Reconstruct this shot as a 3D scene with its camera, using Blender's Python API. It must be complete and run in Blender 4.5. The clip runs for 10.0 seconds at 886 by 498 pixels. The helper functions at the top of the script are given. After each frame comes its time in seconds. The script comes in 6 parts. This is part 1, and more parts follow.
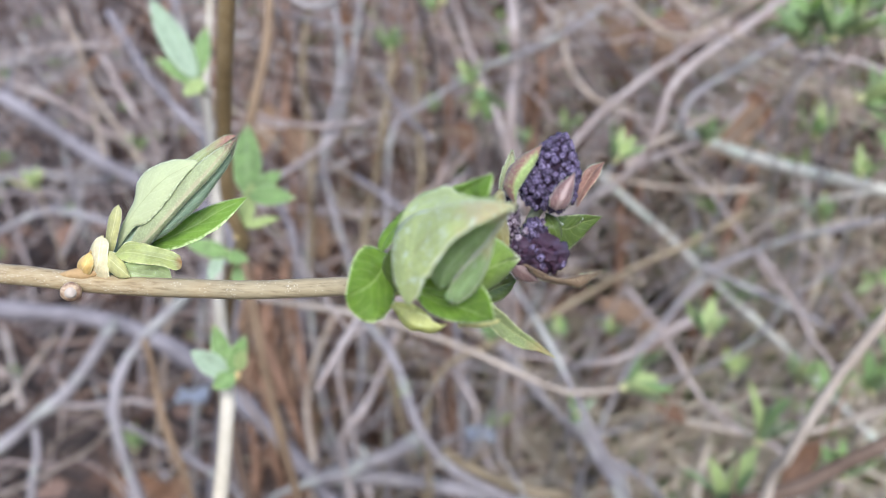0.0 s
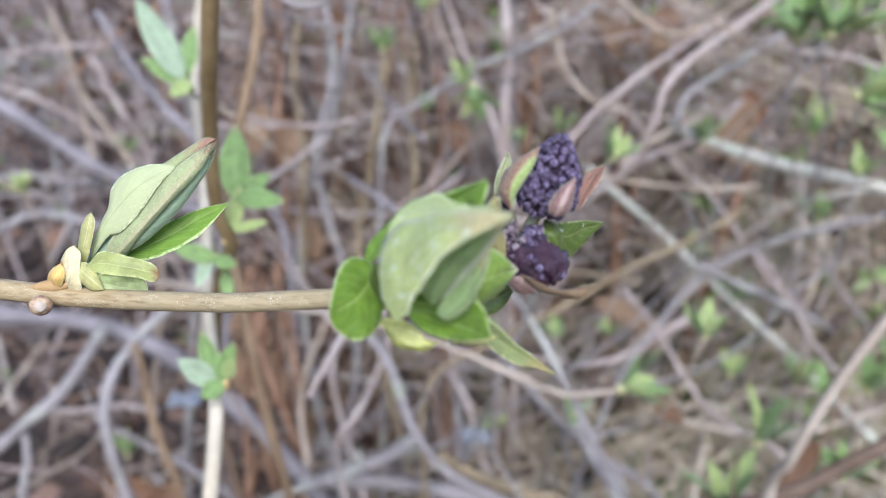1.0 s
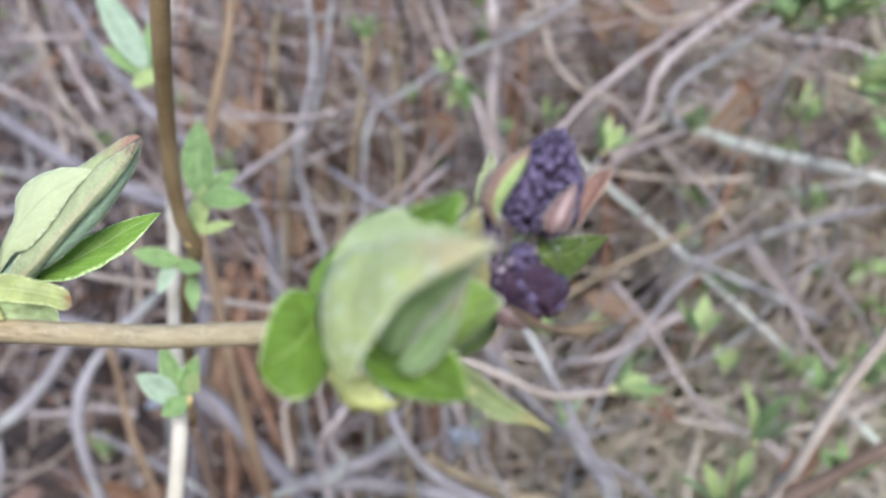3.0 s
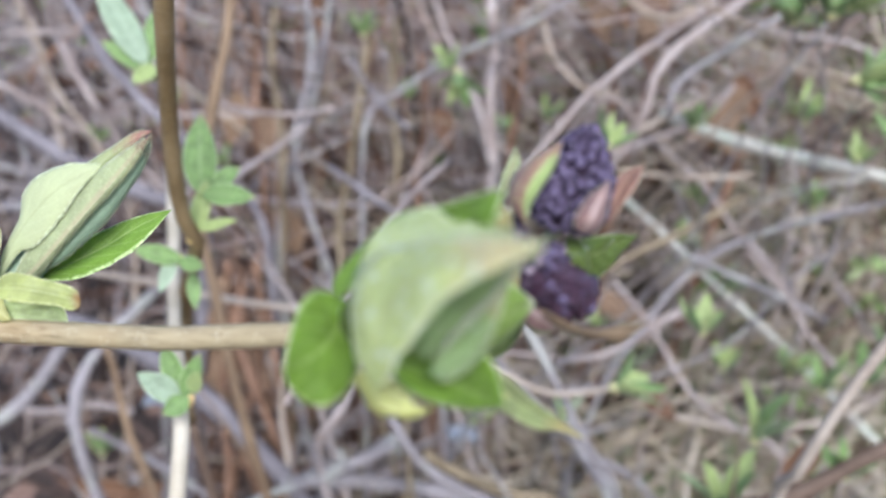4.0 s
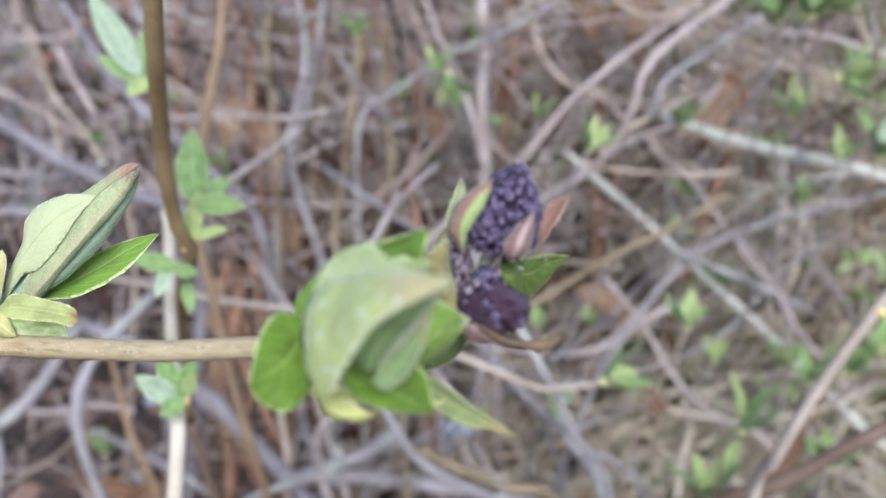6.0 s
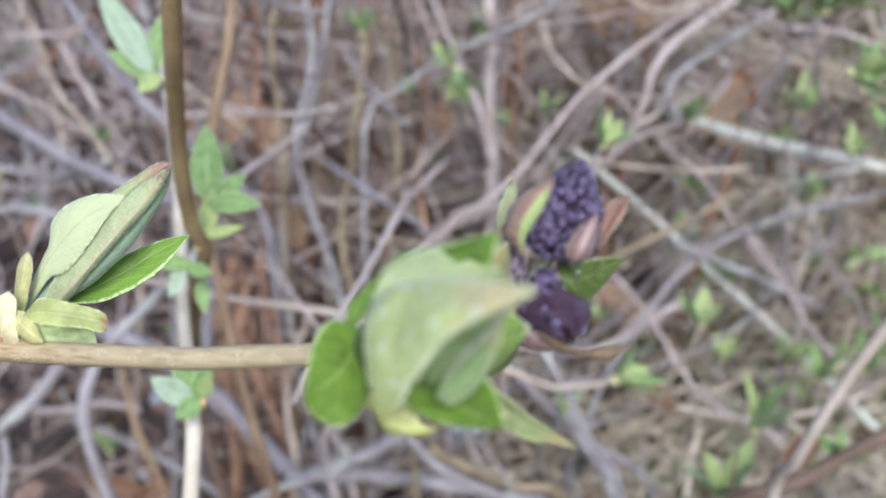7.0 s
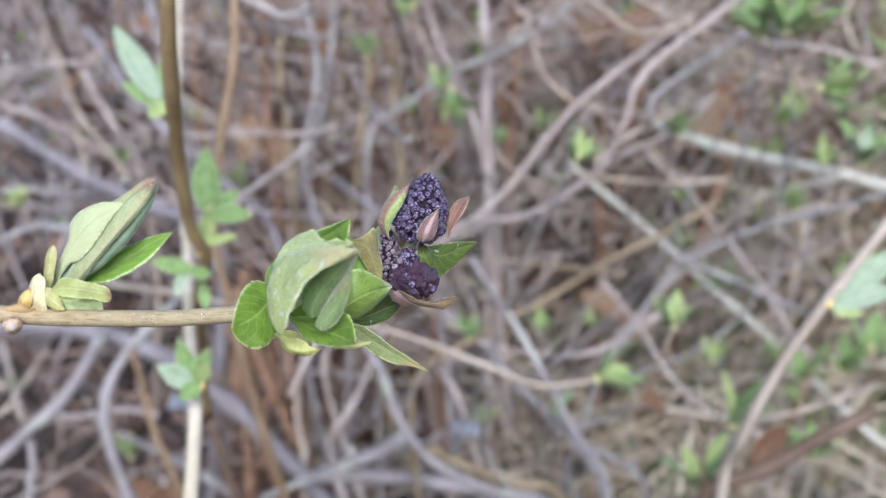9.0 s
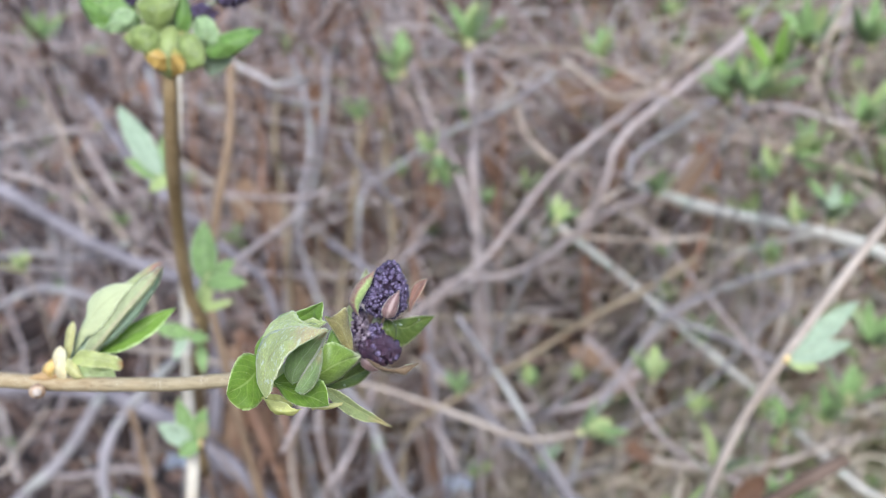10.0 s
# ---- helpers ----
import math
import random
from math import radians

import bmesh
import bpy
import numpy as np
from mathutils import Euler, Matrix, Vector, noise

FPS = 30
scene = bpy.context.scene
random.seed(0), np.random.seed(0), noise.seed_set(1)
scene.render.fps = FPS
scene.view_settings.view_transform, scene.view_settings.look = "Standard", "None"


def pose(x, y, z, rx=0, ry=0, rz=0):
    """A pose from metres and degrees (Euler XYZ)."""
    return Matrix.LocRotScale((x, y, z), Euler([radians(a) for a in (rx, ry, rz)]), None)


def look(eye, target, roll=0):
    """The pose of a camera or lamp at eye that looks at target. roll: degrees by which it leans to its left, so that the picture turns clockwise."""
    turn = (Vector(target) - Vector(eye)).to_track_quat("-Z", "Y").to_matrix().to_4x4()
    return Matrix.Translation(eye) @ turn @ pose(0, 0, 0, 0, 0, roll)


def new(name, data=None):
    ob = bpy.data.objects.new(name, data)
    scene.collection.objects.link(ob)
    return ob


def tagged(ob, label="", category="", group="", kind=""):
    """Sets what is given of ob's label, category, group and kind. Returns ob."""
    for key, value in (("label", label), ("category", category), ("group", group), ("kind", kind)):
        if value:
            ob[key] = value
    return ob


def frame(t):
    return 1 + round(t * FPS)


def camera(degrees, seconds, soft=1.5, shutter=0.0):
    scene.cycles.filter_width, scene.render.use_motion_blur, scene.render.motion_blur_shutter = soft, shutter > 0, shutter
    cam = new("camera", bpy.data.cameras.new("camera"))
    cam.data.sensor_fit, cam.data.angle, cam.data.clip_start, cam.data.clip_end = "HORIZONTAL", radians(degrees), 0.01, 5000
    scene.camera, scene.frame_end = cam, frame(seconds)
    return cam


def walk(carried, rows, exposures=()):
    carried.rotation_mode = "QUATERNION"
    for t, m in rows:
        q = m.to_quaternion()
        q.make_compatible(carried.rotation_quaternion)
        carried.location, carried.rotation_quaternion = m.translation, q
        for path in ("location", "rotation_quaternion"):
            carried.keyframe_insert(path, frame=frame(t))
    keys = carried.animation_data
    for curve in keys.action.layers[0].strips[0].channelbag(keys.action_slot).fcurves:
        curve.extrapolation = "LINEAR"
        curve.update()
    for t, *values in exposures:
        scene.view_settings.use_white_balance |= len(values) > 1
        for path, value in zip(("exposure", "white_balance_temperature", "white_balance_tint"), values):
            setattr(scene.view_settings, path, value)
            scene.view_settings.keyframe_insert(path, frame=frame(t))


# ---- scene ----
# ---- the camera and its way ----
cam = camera(50.66, 10.0, soft=0.7)
# a phone's small lens set to a close subject: what lies behind is soft
cam.data.dof.use_dof = True
cam.data.dof.focus_distance = 0.155
cam.data.dof.aperture_fstop = 17.5
PATH = [
    (0, (-0.00125, -0.00621, 0.9021), (0.0318, 1.874, 0.221), -0.10),
    (0.3, (-0.00273, -0.00445, 0.90336), (0.0347, 1.8747, 0.2197), -0.31),
    (0.5, (-0.00196, -0.00115, 0.9015), (0.0372, 1.8786, 0.2196), -0.15),
    (0.7, (-0.00268, 0.00147, 0.90134), (0.0456, 1.8806, 0.2182), -0.39),
    (1, (-0.00073, 0.00252, 0.90048), (0.0441, 1.8819, 0.2179), -0.37),
    (1.2, (0.00081, 0.00351, 0.90099), (0.0518, 1.8831, 0.2196), -0.54),
    (1.5, (0.00279, 0.00408, 0.90226), (0.0518, 1.8822, 0.2165), -0.51),
    (1.7, (0.00223, 0.00217, 0.90189), (0.0536, 1.8797, 0.2148), -0.67),
    (2, (0.00276, 0.01091, 0.89411), (0.0593, 1.8876, 0.2049), -0.57),
    (2.2, (0.00157, 0.01333, 0.89266), (0.0601, 1.8902, 0.2043), -0.60),
    (2.5, (0.00249, 0.01698, 0.8956), (0.0602, 1.8932, 0.2055), -0.62),
    (2.7, (0.00264, 0.02179, 0.89567), (0.0647, 1.896, 0.2005), -0.60),
    (3.8, (-0.00084, 0.03203, 0.89319), (0.0782, 1.902, 0.1883), -0.38),
    (4, (-0.00102, 0.03098, 0.89431), (0.079, 1.9001, 0.1871), -0.33),
    (4.2, (-0.00086, 0.0289, 0.89557), (0.0784, 1.8976, 0.1871), -0.45),
    (4.5, (0.00117, 0.0232, 0.89608), (0.086, 1.8904, 0.1845), -0.41),
    (4.7, (0.00342, 0.01793, 0.89695), (0.09, 1.8852, 0.1858), -0.50),
    (5, (0.0074, 0.01364, 0.90023), (0.091, 1.8804, 0.1872), -0.90),
    (5.3, (0.00679, 0.01283, 0.90309), (0.0884, 1.8799, 0.1907), -1.13),
    (5.5, (0.00618, 0.01357, 0.90298), (0.0881, 1.8797, 0.1881), -1.21),
    (5.7, (0.00567, 0.01578, 0.90281), (0.0881, 1.8815, 0.1872), -1.11),
    (6.8, (-0.00042, 0.02329, 0.90134), (0.0716, 1.886, 0.1767), -1.22),
    (7, (-0.00139, 0.02443, 0.90123), (0.0752, 1.8869, 0.1764), -1.19),
    (7.2, (-0.00105, 0.02311, 0.90135), (0.0699, 1.8871, 0.18), -1.38),
    (7.5, (0.00033, 0.02109, 0.90313), (0.0687, 1.8839, 0.1784), -1.27),
    (7.7, (0.0023, 0.02031, 0.90281), (0.0649, 1.8832, 0.1778), -1.44),
    (8, (0.00717, 0.01594, 0.90411), (0.0558, 1.876, 0.1707), -1.59),
    (8.2, (0.01274, 0.01232, 0.90543), (0.0528, 1.8732, 0.1736), -1.89),
    (8.5, (0.01888, -0.00174, 0.90983), (0.0541, 1.8632, 0.1882), -2.14),
    (8.7, (0.02034, -0.00997, 0.91148), (0.0529, 1.8574, 0.196), -2.29),
    (9, (0.01721, -0.02227, 0.9132), (0.0519, 1.8537, 0.2208), -2.27),
    (9.2, (0.01786, -0.02725, 0.91656), (0.0551, 1.8517, 0.2324), -2.48),
    (9.5, (0.01815, -0.03813, 0.92064), (0.0581, 1.8484, 0.2579), -2.60),
    (9.6, (0.01835, -0.03861, 0.9209), (0.059, 1.8492, 0.2616), -2.63),
    (9.7, (0.01987, -0.04217, 0.92278), (0.0659, 1.8543, 0.2893), -2.88),
    (9.8, (0.0231, -0.04774, 0.9261), (0.0707, 1.8619, 0.3335), -2.84),
    (10, (0.02381, -0.04897, 0.92683), (0.0717, 1.8634, 0.3432), -2.83),
]

walk(cam, [(t, look(eye, target, roll)) for t, eye, target, roll in PATH], [(0.0, 0.96, 5830, 15), (10.0, 0.96, 5830, 15)])

# ---- world and light: a bright overcast spring day ----
world = bpy.data.worlds.new("overcast_sky")
scene.world = world
world.use_nodes = True
wn = world.node_tree
sky = wn.nodes.new("ShaderNodeTexSky")
sky.sky_type = "NISHITA"
sky.sun_disc = False
sky.sun_elevation = radians(40)
sky.sun_rotation = radians(175)
sky.air_density, sky.dust_density, sky.ozone_density = 1.0, 1.5, 1.0
wn.links.new(sky.outputs[0], wn.nodes["Background"].inputs[0])
wn.nodes["Background"].inputs[1].default_value = 0.105
sun = new("sun", bpy.data.lights.new("sun", "SUN"))
sun.data.energy, sun.data.angle, sun.data.color = 2.6, radians(30), (1.0, 1.0, 1.0)
# the sky is brightest high behind the camera
sun.matrix_world = look((0.2, -2.0, 2.4), (0, 0.3, 0.6))

# ---- materials ----


def nodes(name, rough=0.7):
    m = bpy.data.materials.new(name)
    m.use_nodes = True
    t = m.node_tree
    b = t.nodes["Principled BSDF"]
    b.inputs["Roughness"].default_value = rough
    return m, t, b


def add(t, kind, **values):
    n = t.nodes.new("ShaderNode" + kind)
    for k, v in values.items():
        n.inputs[k.replace("_", " ")].default_value = v
    return n


def maths(t, op, a, b=None, c=None):
    n = t.nodes.new("ShaderNodeMath")
    n.operation = op
    for i, v in enumerate((a, b, c)):
        if v is None:
            continue
        if isinstance(v, (int, float)):
            n.inputs[i].default_value = v
        else:
            t.links.new(v, n.inputs[i])
    return n.outputs[0]


def mixed(t, fac, a, b, blend="MIX"):
    n = t.nodes.new("ShaderNodeMix")
    n.data_type, n.blend_type = "RGBA", blend
    for sock, v in ((n.inputs[0], fac), (n.inputs[6], a), (n.inputs[7], b)):
        if isinstance(v, (int, float)):
            sock.default_value = v
        elif isinstance(v, tuple):
            sock.default_value = (*v, 1)
        else:
            t.links.new(v, sock)
    return n.outputs[2]


def noisy(t, scale, detail=4.0, stretch=None, rough=0.55, turn=None):
    n = add(t, "TexNoise", Scale=scale, Detail=detail, Roughness=rough)
    c = t.nodes.new("ShaderNodeTexCoord")
    if stretch:
        mp = t.nodes.new("ShaderNodeMapping")
        mp.inputs["Scale"].default_value = stretch
        if turn:
            mp.vector_type = "TEXTURE"
            mp.inputs["Rotation"].default_value = [radians(v) for v in turn]
        t.links.new(c.outputs["Object"], mp.inputs[0])
        t.links.new(mp.outputs[0], n.inputs["Vector"])
    else:
        t.links.new(c.outputs["Object"], n.inputs["Vector"])
    return n.outputs[0]


def span(t, v, lo, hi):
    n = t.nodes.new("ShaderNodeMapRange")
    n.interpolation_type = "SMOOTHSTEP"
    n.inputs[1].default_value, n.inputs[2].default_value = lo, hi
    t.links.new(v, n.inputs[0])
    return n.outputs[0]


def bump(t, b, height, strength, distance):
    n = add(t, "Bump", Strength=strength, Distance=distance)
    t.links.new(height, n.inputs["Height"])
    t.links.new(n.outputs[0], b.inputs["Normal"])


def ramp(t, v, stops):
    n = t.nodes.new("ShaderNodeValToRGB")
    e = n.color_ramp.elements
    while len(e) < len(stops):
        e.new(0.5)
    for k, (p, c) in zip(e, stops):
        k.position, k.color = p, (*c, 1)
    t.links.new(v, n.inputs[0])
    return n.outputs[0]


def leaf_mat(name, base, vein, rough=0.5, tip=None, tip_from=0.8, side=None, glow=0.25, hair=0.3, marks=0.0, veins=7.0, fuzz=0.45, pucker=0.13, mottle=0.3, rib_col=None, rib_wide=0.07, rib_part=0.4, edge=0.84):
    """Young leaf: u runs from base to tip, v across; paler veins, fine down, patches, painted glints; a tip or one half
    may be coloured.
    """
    m, t, b = nodes(name, rough)
    uv = t.nodes.new("ShaderNodeUVMap")
    uv.uv_map = "UVMap"
    sep = t.nodes.new("ShaderNodeSeparateXYZ")
    t.links.new(uv.outputs[0], sep.inputs[0])
    u, v = sep.outputs[0], sep.outputs[1]
    av = maths(t, "ABSOLUTE", v)
    wob = noisy(t, 500, 3)
    phase = maths(t, "ADD", maths(t, "SUBTRACT", maths(t, "MULTIPLY", u, veins), maths(t, "MULTIPLY", av, 2.2)), maths(t, "MULTIPLY", wob, 0.5))
    line = maths(t, "PINGPONG", phase, 0.5)
    rib = span(t, line, 0.12, 0.0)
    mid = span(t, maths(t, "ADD", av, maths(t, "MULTIPLY", maths(t, "SUBTRACT", wob, 0.5), 0.6 * rib_wide)), rib_wide, 0.2 * rib_wide)
    both = maths(t, "MAXIMUM", maths(t, "MULTIPLY", rib, 0.45), mid)
    patch = span(t, noisy(t, 330, 6, None, 0.65), 0.36, 0.66)
    fine = noisy(t, 3200, 3)
    deep = tuple((1 - mottle) * c for c in base)
    col = mixed(t, patch, deep, base)
    col = mixed(t, maths(t, "MULTIPLY", rib, 0.18), col, vein)
    col = mixed(t, maths(t, "MULTIPLY", mid, rib_part), col, rib_col or vein)
    col = mixed(t, maths(t, "MULTIPLY", span(t, av, edge, edge + 0.14), span(t, noisy(t, 1500, 3), 0.3, 0.65)), col, tuple(min(1, 1.25 * c + 0.06) for c in vein))
    if side:
        col = mixed(t, span(t, maths(t, "ADD", v, maths(t, "MULTIPLY", wob, 0.3)), -0.05, 0.4), col, side)
    if tip:
        reach = maths(t, "ADD", u, maths(t, "MULTIPLY", maths(t, "SUBTRACT", wob, 0.5), 0.3))
        col = mixed(t, span(t, reach, tip_from - 0.1, tip_from + 0.12), col, tip)
    # whitish streaks: wet-looking glints painted into the leaf colour
    if marks:
        glint = span(t, noisy(t, 520, 5, None, 0.7), 0.70 - marks, 0.75 - marks)
        col = mixed(t, maths(t, "MULTIPLY", glint, 0.7), col, (0.74, 0.8, 0.72))
    dots = maths(t, "MULTIPLY", span(t, fine, 0.48, 0.70), fuzz)
    col = mixed(t, dots, col, tuple(min(1, 1.5 * c + 0.05) for c in base))
    t.links.new(col, b.inputs["Base Color"])
    b.inputs["Sheen Weight"].default_value = hair
    b.inputs["Sheen Roughness"].default_value = 0.6
    b.inputs["Specular IOR Level"].default_value = 0.4
    h = maths(t, "ADD", maths(t, "ADD", maths(t, "MULTIPLY", both, -0.12), maths(t, "MULTIPLY", line, pucker)), maths(t, "MULTIPLY", fine, 0.5 * fuzz))
    h = maths(t, "ADD", h, maths(t, "MULTIPLY", noisy(t, 700, 3), 1.2 * fuzz))
    bump(t, b, h, 0.9, 0.0003)
    tr = t.nodes.new("ShaderNodeBsdfTranslucent")
    t.links.new(mixed(t, 1.0, col, (0.95, 1.0, 0.55), "MULTIPLY"), tr.inputs[0])
    mx = t.nodes.new("ShaderNodeMixShader")
    mx.inputs[0].default_value = glow
    t.links.new(b.outputs[0], mx.inputs[1])
    t.links.new(tr.outputs[0], mx.inputs[2])
    t.links.new(mx.outputs[0], t.nodes["Material Output"].inputs[0])
    return m


def bark_mat(name, dark, light, speck=0.0, scale=1.0, rough=0.75, lichen=0.0, grain=None):
    """Bark: long grain, patches, pale lenticels, a little lichen where there is some."""
    m, t, b = nodes(name, rough)
    big = noisy(t, 60 / scale, 5, grain and (5, 1, 1), 0.55, (0, 4, 162))
    fine = noisy(t, 900 / scale, 4, grain and (4, 1, 1), 0.55, (0, 4, 162))
    col = mixed(t, span(t, big, 0.3, 0.72), dark, light)
    if grain:
        col = mixed(t, maths(t, "MULTIPLY", span(t, noisy(t, 45, 3), 0.48, 0.62), 0.22), col, (0.38, 0.23, 0.09))
        long_grain = noisy(t, 2200 / scale, 4, grain, 0.55, (0, 4, 162))
        col = mixed(t, maths(t, "MULTIPLY", span(t, long_grain, 0.4, 0.65), 0.5), col, tuple(1.3 * c for c in light))
        col = mixed(t, maths(t, "MULTIPLY", span(t, long_grain, 0.45, 0.3), 0.45), col, tuple(0.6 * c for c in dark))
    col = mixed(t, maths(t, "MULTIPLY", span(t, fine, 0.45, 0.75), 0.35), col, tuple(1.35 * c for c in light))
    if speck:
        vor = add(t, "TexVoronoi", Scale=2500 / scale, Randomness=1.0)
        c = t.nodes.new("ShaderNodeTexCoord")
        t.links.new(c.outputs["Object"], vor.inputs["Vector"])
        dots = span(t, vor.outputs["Distance"], 0.30, 0.16)
        keep = span(t, noisy(t, 330 / scale, 2), 0.46, 0.56)
        dots = maths(t, "MULTIPLY", dots, keep)
        col = mixed(t, maths(t, "MULTIPLY", dots, speck), col, (0.74, 0.69, 0.56))
        high = maths(t, "ADD", maths(t, "MULTIPLY", dots, 0.6), fine)
    else:
        high = maths(t, "ADD", fine, big)
    if grain:
        high = maths(t, "ADD", maths(t, "MULTIPLY", dots, 0.8), long_grain)
    if lichen:
        col = mixed(t, maths(t, "MULTIPLY", span(t, noisy(t, 35, 5), 0.5, 0.62), lichen), col, (0.42, 0.46, 0.36))
    t.links.new(col, b.inputs["Base Color"])
    b.inputs["Specular IOR Level"].default_value = 0.3
    bump(t, b, high, 0.3 if grain else 0.5, (0.0002 if grain else 0.0004) * scale)
    return m


def island_mat(name, stops, rough=0.8, scale=1.0, glow=0.0):
    """For what cannot be counted: each piece its own tint, with fine grain."""
    m, t, b = nodes(name, rough)
    g = t.nodes.new("ShaderNodeNewGeometry")
    col = ramp(t, g.outputs["Random Per Island"], stops)
    grain = noisy(t, 90 * scale, 4)
    col = mixed(t, 0.55, col, ramp(t, grain, [(0.25, (0.35, 0.33, 0.32)), (0.75, (1.25, 1.22, 1.2))]), "MULTIPLY")
    t.links.new(col, b.inputs["Base Color"])
    b.inputs["Specular IOR Level"].default_value = 0.25
    bump(t, b, grain, 0.4, 0.002)
    if glow:
        tr = t.nodes.new("ShaderNodeBsdfTranslucent")
        t.links.new(col, tr.inputs[0])
        mx = t.nodes.new("ShaderNodeMixShader")
        mx.inputs[0].default_value = glow
        t.links.new(b.outputs[0], mx.inputs[1])
        t.links.new(tr.outputs[0], mx.inputs[2])
        t.links.new(mx.outputs[0], t.nodes["Material Output"].inputs[0])
    return m


GREEN = leaf_mat("fresh_green_leaf", (0.155, 0.27, 0.026), (0.40, 0.51, 0.17), 0.34, glow=0.28, hair=0.05, marks=0.02, mottle=0.28, edge=0.87, fuzz=0.16)
BRIGHT = leaf_mat("bright_green_leaf", (0.23, 0.39, 0.055), (0.50, 0.62, 0.26), 0.40, glow=0.4, hair=0.05, marks=0.01, mottle=0.2, edge=0.78, fuzz=0.2)
DEEP = leaf_mat("deep_green_leaf", (0.10, 0.15, 0.024), (0.36, 0.40, 0.16), 0.28, glow=0.3, hair=0.05, marks=0.05, fuzz=0.2)
WHITETIP = leaf_mat("green_leaf_pale_tip", (0.26, 0.39, 0.06), (0.50, 0.60, 0.24), 0.40, tip=(0.74, 0.74, 0.5), tip_from=0.89, glow=0.35, hair=0.1, marks=0.02, fuzz=0.25)
DOWNY = leaf_mat("downy_leaf_underside", (0.57, 0.67, 0.28), (0.84, 0.86, 0.64), 0.65, glow=0.4, hair=0.05, marks=0.11, fuzz=0.5, mottle=0.15)
DOWNY_TAN = leaf_mat("downy_leaf_browned", (0.56, 0.64, 0.24), (0.84, 0.85, 0.62), 0.6, tip=(0.60, 0.49, 0.27), tip_from=0.68, glow=0.4, hair=0.05, marks=0.14, fuzz=0.5, mottle=0.18, rib_col=(0.36, 0.30, 0.14), rib_wide=0.05)
FOLD = leaf_mat("whitish_leaf_edge", (0.66, 0.70, 0.56), (0.76, 0.78, 0.68), 0.65, tip=(0.58, 0.50, 0.36), tip_from=0.8, glow=0.2, hair=0.05, marks=0.05, fuzz=0.6)
CELADON = leaf_mat("grey_green_underside", (0.38, 0.55, 0.22), (0.74, 0.82, 0.58), 0.6, tip=(0.58, 0.48, 0.28), tip_from=0.74, glow=0.5, hair=0.05, marks=0.11, fuzz=0.5, mottle=0.15)
SAGE = leaf_mat("sage_bud_leaf", (0.41, 0.46, 0.23), (0.56, 0.58, 0.37), 0.65, tip=(0.16, 0.06, 0.045), tip_from=0.9, glow=0.3, hair=0.2, veins=11, fuzz=0.36, mottle=0.25, rib_col=(0.50, 0.40, 0.25), rib_wide=0.30, rib_part=0.55)
SAGE_DARK = leaf_mat("blue_green_bud_leaf", (0.25, 0.36, 0.22), (0.46, 0.56, 0.40), 0.6, tip=(0.26, 0.13, 0.09), tip_from=0.93, glow=0.3, hair=0.2, veins=11, fuzz=0.3, mottle=0.15)
PALELEAF = leaf_mat("pale_green_underside", (0.56, 0.61, 0.33), (0.70, 0.74, 0.47), 0.62, glow=0.35, hair=0.15, fuzz=0.12, mottle=0.08, rib_col=(0.36, 0.40, 0.17), rib_wide=0.035, rib_part=0.6, pucker=0.2)
PALELEAF_TIP = leaf_mat("pale_underside_red_tip", (0.40, 0.45, 0.20), (0.62, 0.60, 0.40), 0.62, tip=(0.36, 0.17, 0.13), tip_from=0.84, glow=0.3, hair=0.2, fuzz=0.2, mottle=0.12)
OLIVE = leaf_mat("olive_leaf", (0.28, 0.335, 0.12), (0.55, 0.55, 0.27), 0.5, tip=(0.40, 0.32, 0.13), tip_from=0.75, glow=0.35, hair=0.2)
TUFT_GREEN = leaf_mat("tuft_green_leaf", (0.13, 0.25, 0.04), (0.28, 0.38, 0.12), 0.5, glow=0.2, hair=0.1, mottle=0.4)
TUFT_OLIVE = leaf_mat("tuft_olive_leaf", (0.22, 0.29, 0.07), (0.36, 0.41, 0.15), 0.5, tip=(0.34, 0.28, 0.08), tip_from=0.93, glow=0.2, hair=0.1, mottle=0.45)
TUFT_PALE = leaf_mat("tuft_pale_leaf", (0.25, 0.36, 0.15), (0.42, 0.50, 0.28), 0.55, glow=0.2, hair=0.1, mottle=0.35)
TUFT_ORANGE = leaf_mat("tuft_orange_scale", (0.46, 0.30, 0.07), (0.5, 0.38, 0.15), 0.55, tip=(0.30, 0.30, 0.08), tip_from=0.75, glow=0.15, hair=0.0, veins=1, fuzz=0.1, mottle=0.4)
RUST = leaf_mat("rust_leaf", (0.36, 0.31, 0.10), (0.54, 0.50, 0.2), 0.55, glow=0.35, hair=0.2)
BRACT = leaf_mat("brown_bract", (0.24, 0.135, 0.115), (0.60, 0.46, 0.40), 0.5, glow=0.25, hair=0.2, veins=5, pucker=0.3, rib_wide=0.4, rib_part=0.55)
BRACT_RED = leaf_mat("reddish_bract", (0.31, 0.165, 0.115), (0.58, 0.42, 0.28), 0.5, glow=0.35, hair=0.2, veins=3)
BRACT_RUSTY = leaf_mat("rusty_olive_bract", (0.22, 0.15, 0.085), (0.56, 0.44, 0.24), 0.5, glow=0.35, hair=0.1, veins=3)
BRACT_TWO = leaf_mat("green_and_red_bract", (0.36, 0.47, 0.15), (0.50, 0.57, 0.26), 0.5, tip=(0.30, 0.15, 0.11), tip_from=0.82, side=(0.30, 0.15, 0.11), glow=0.3, hair=0.2, veins=4, mottle=0.2)
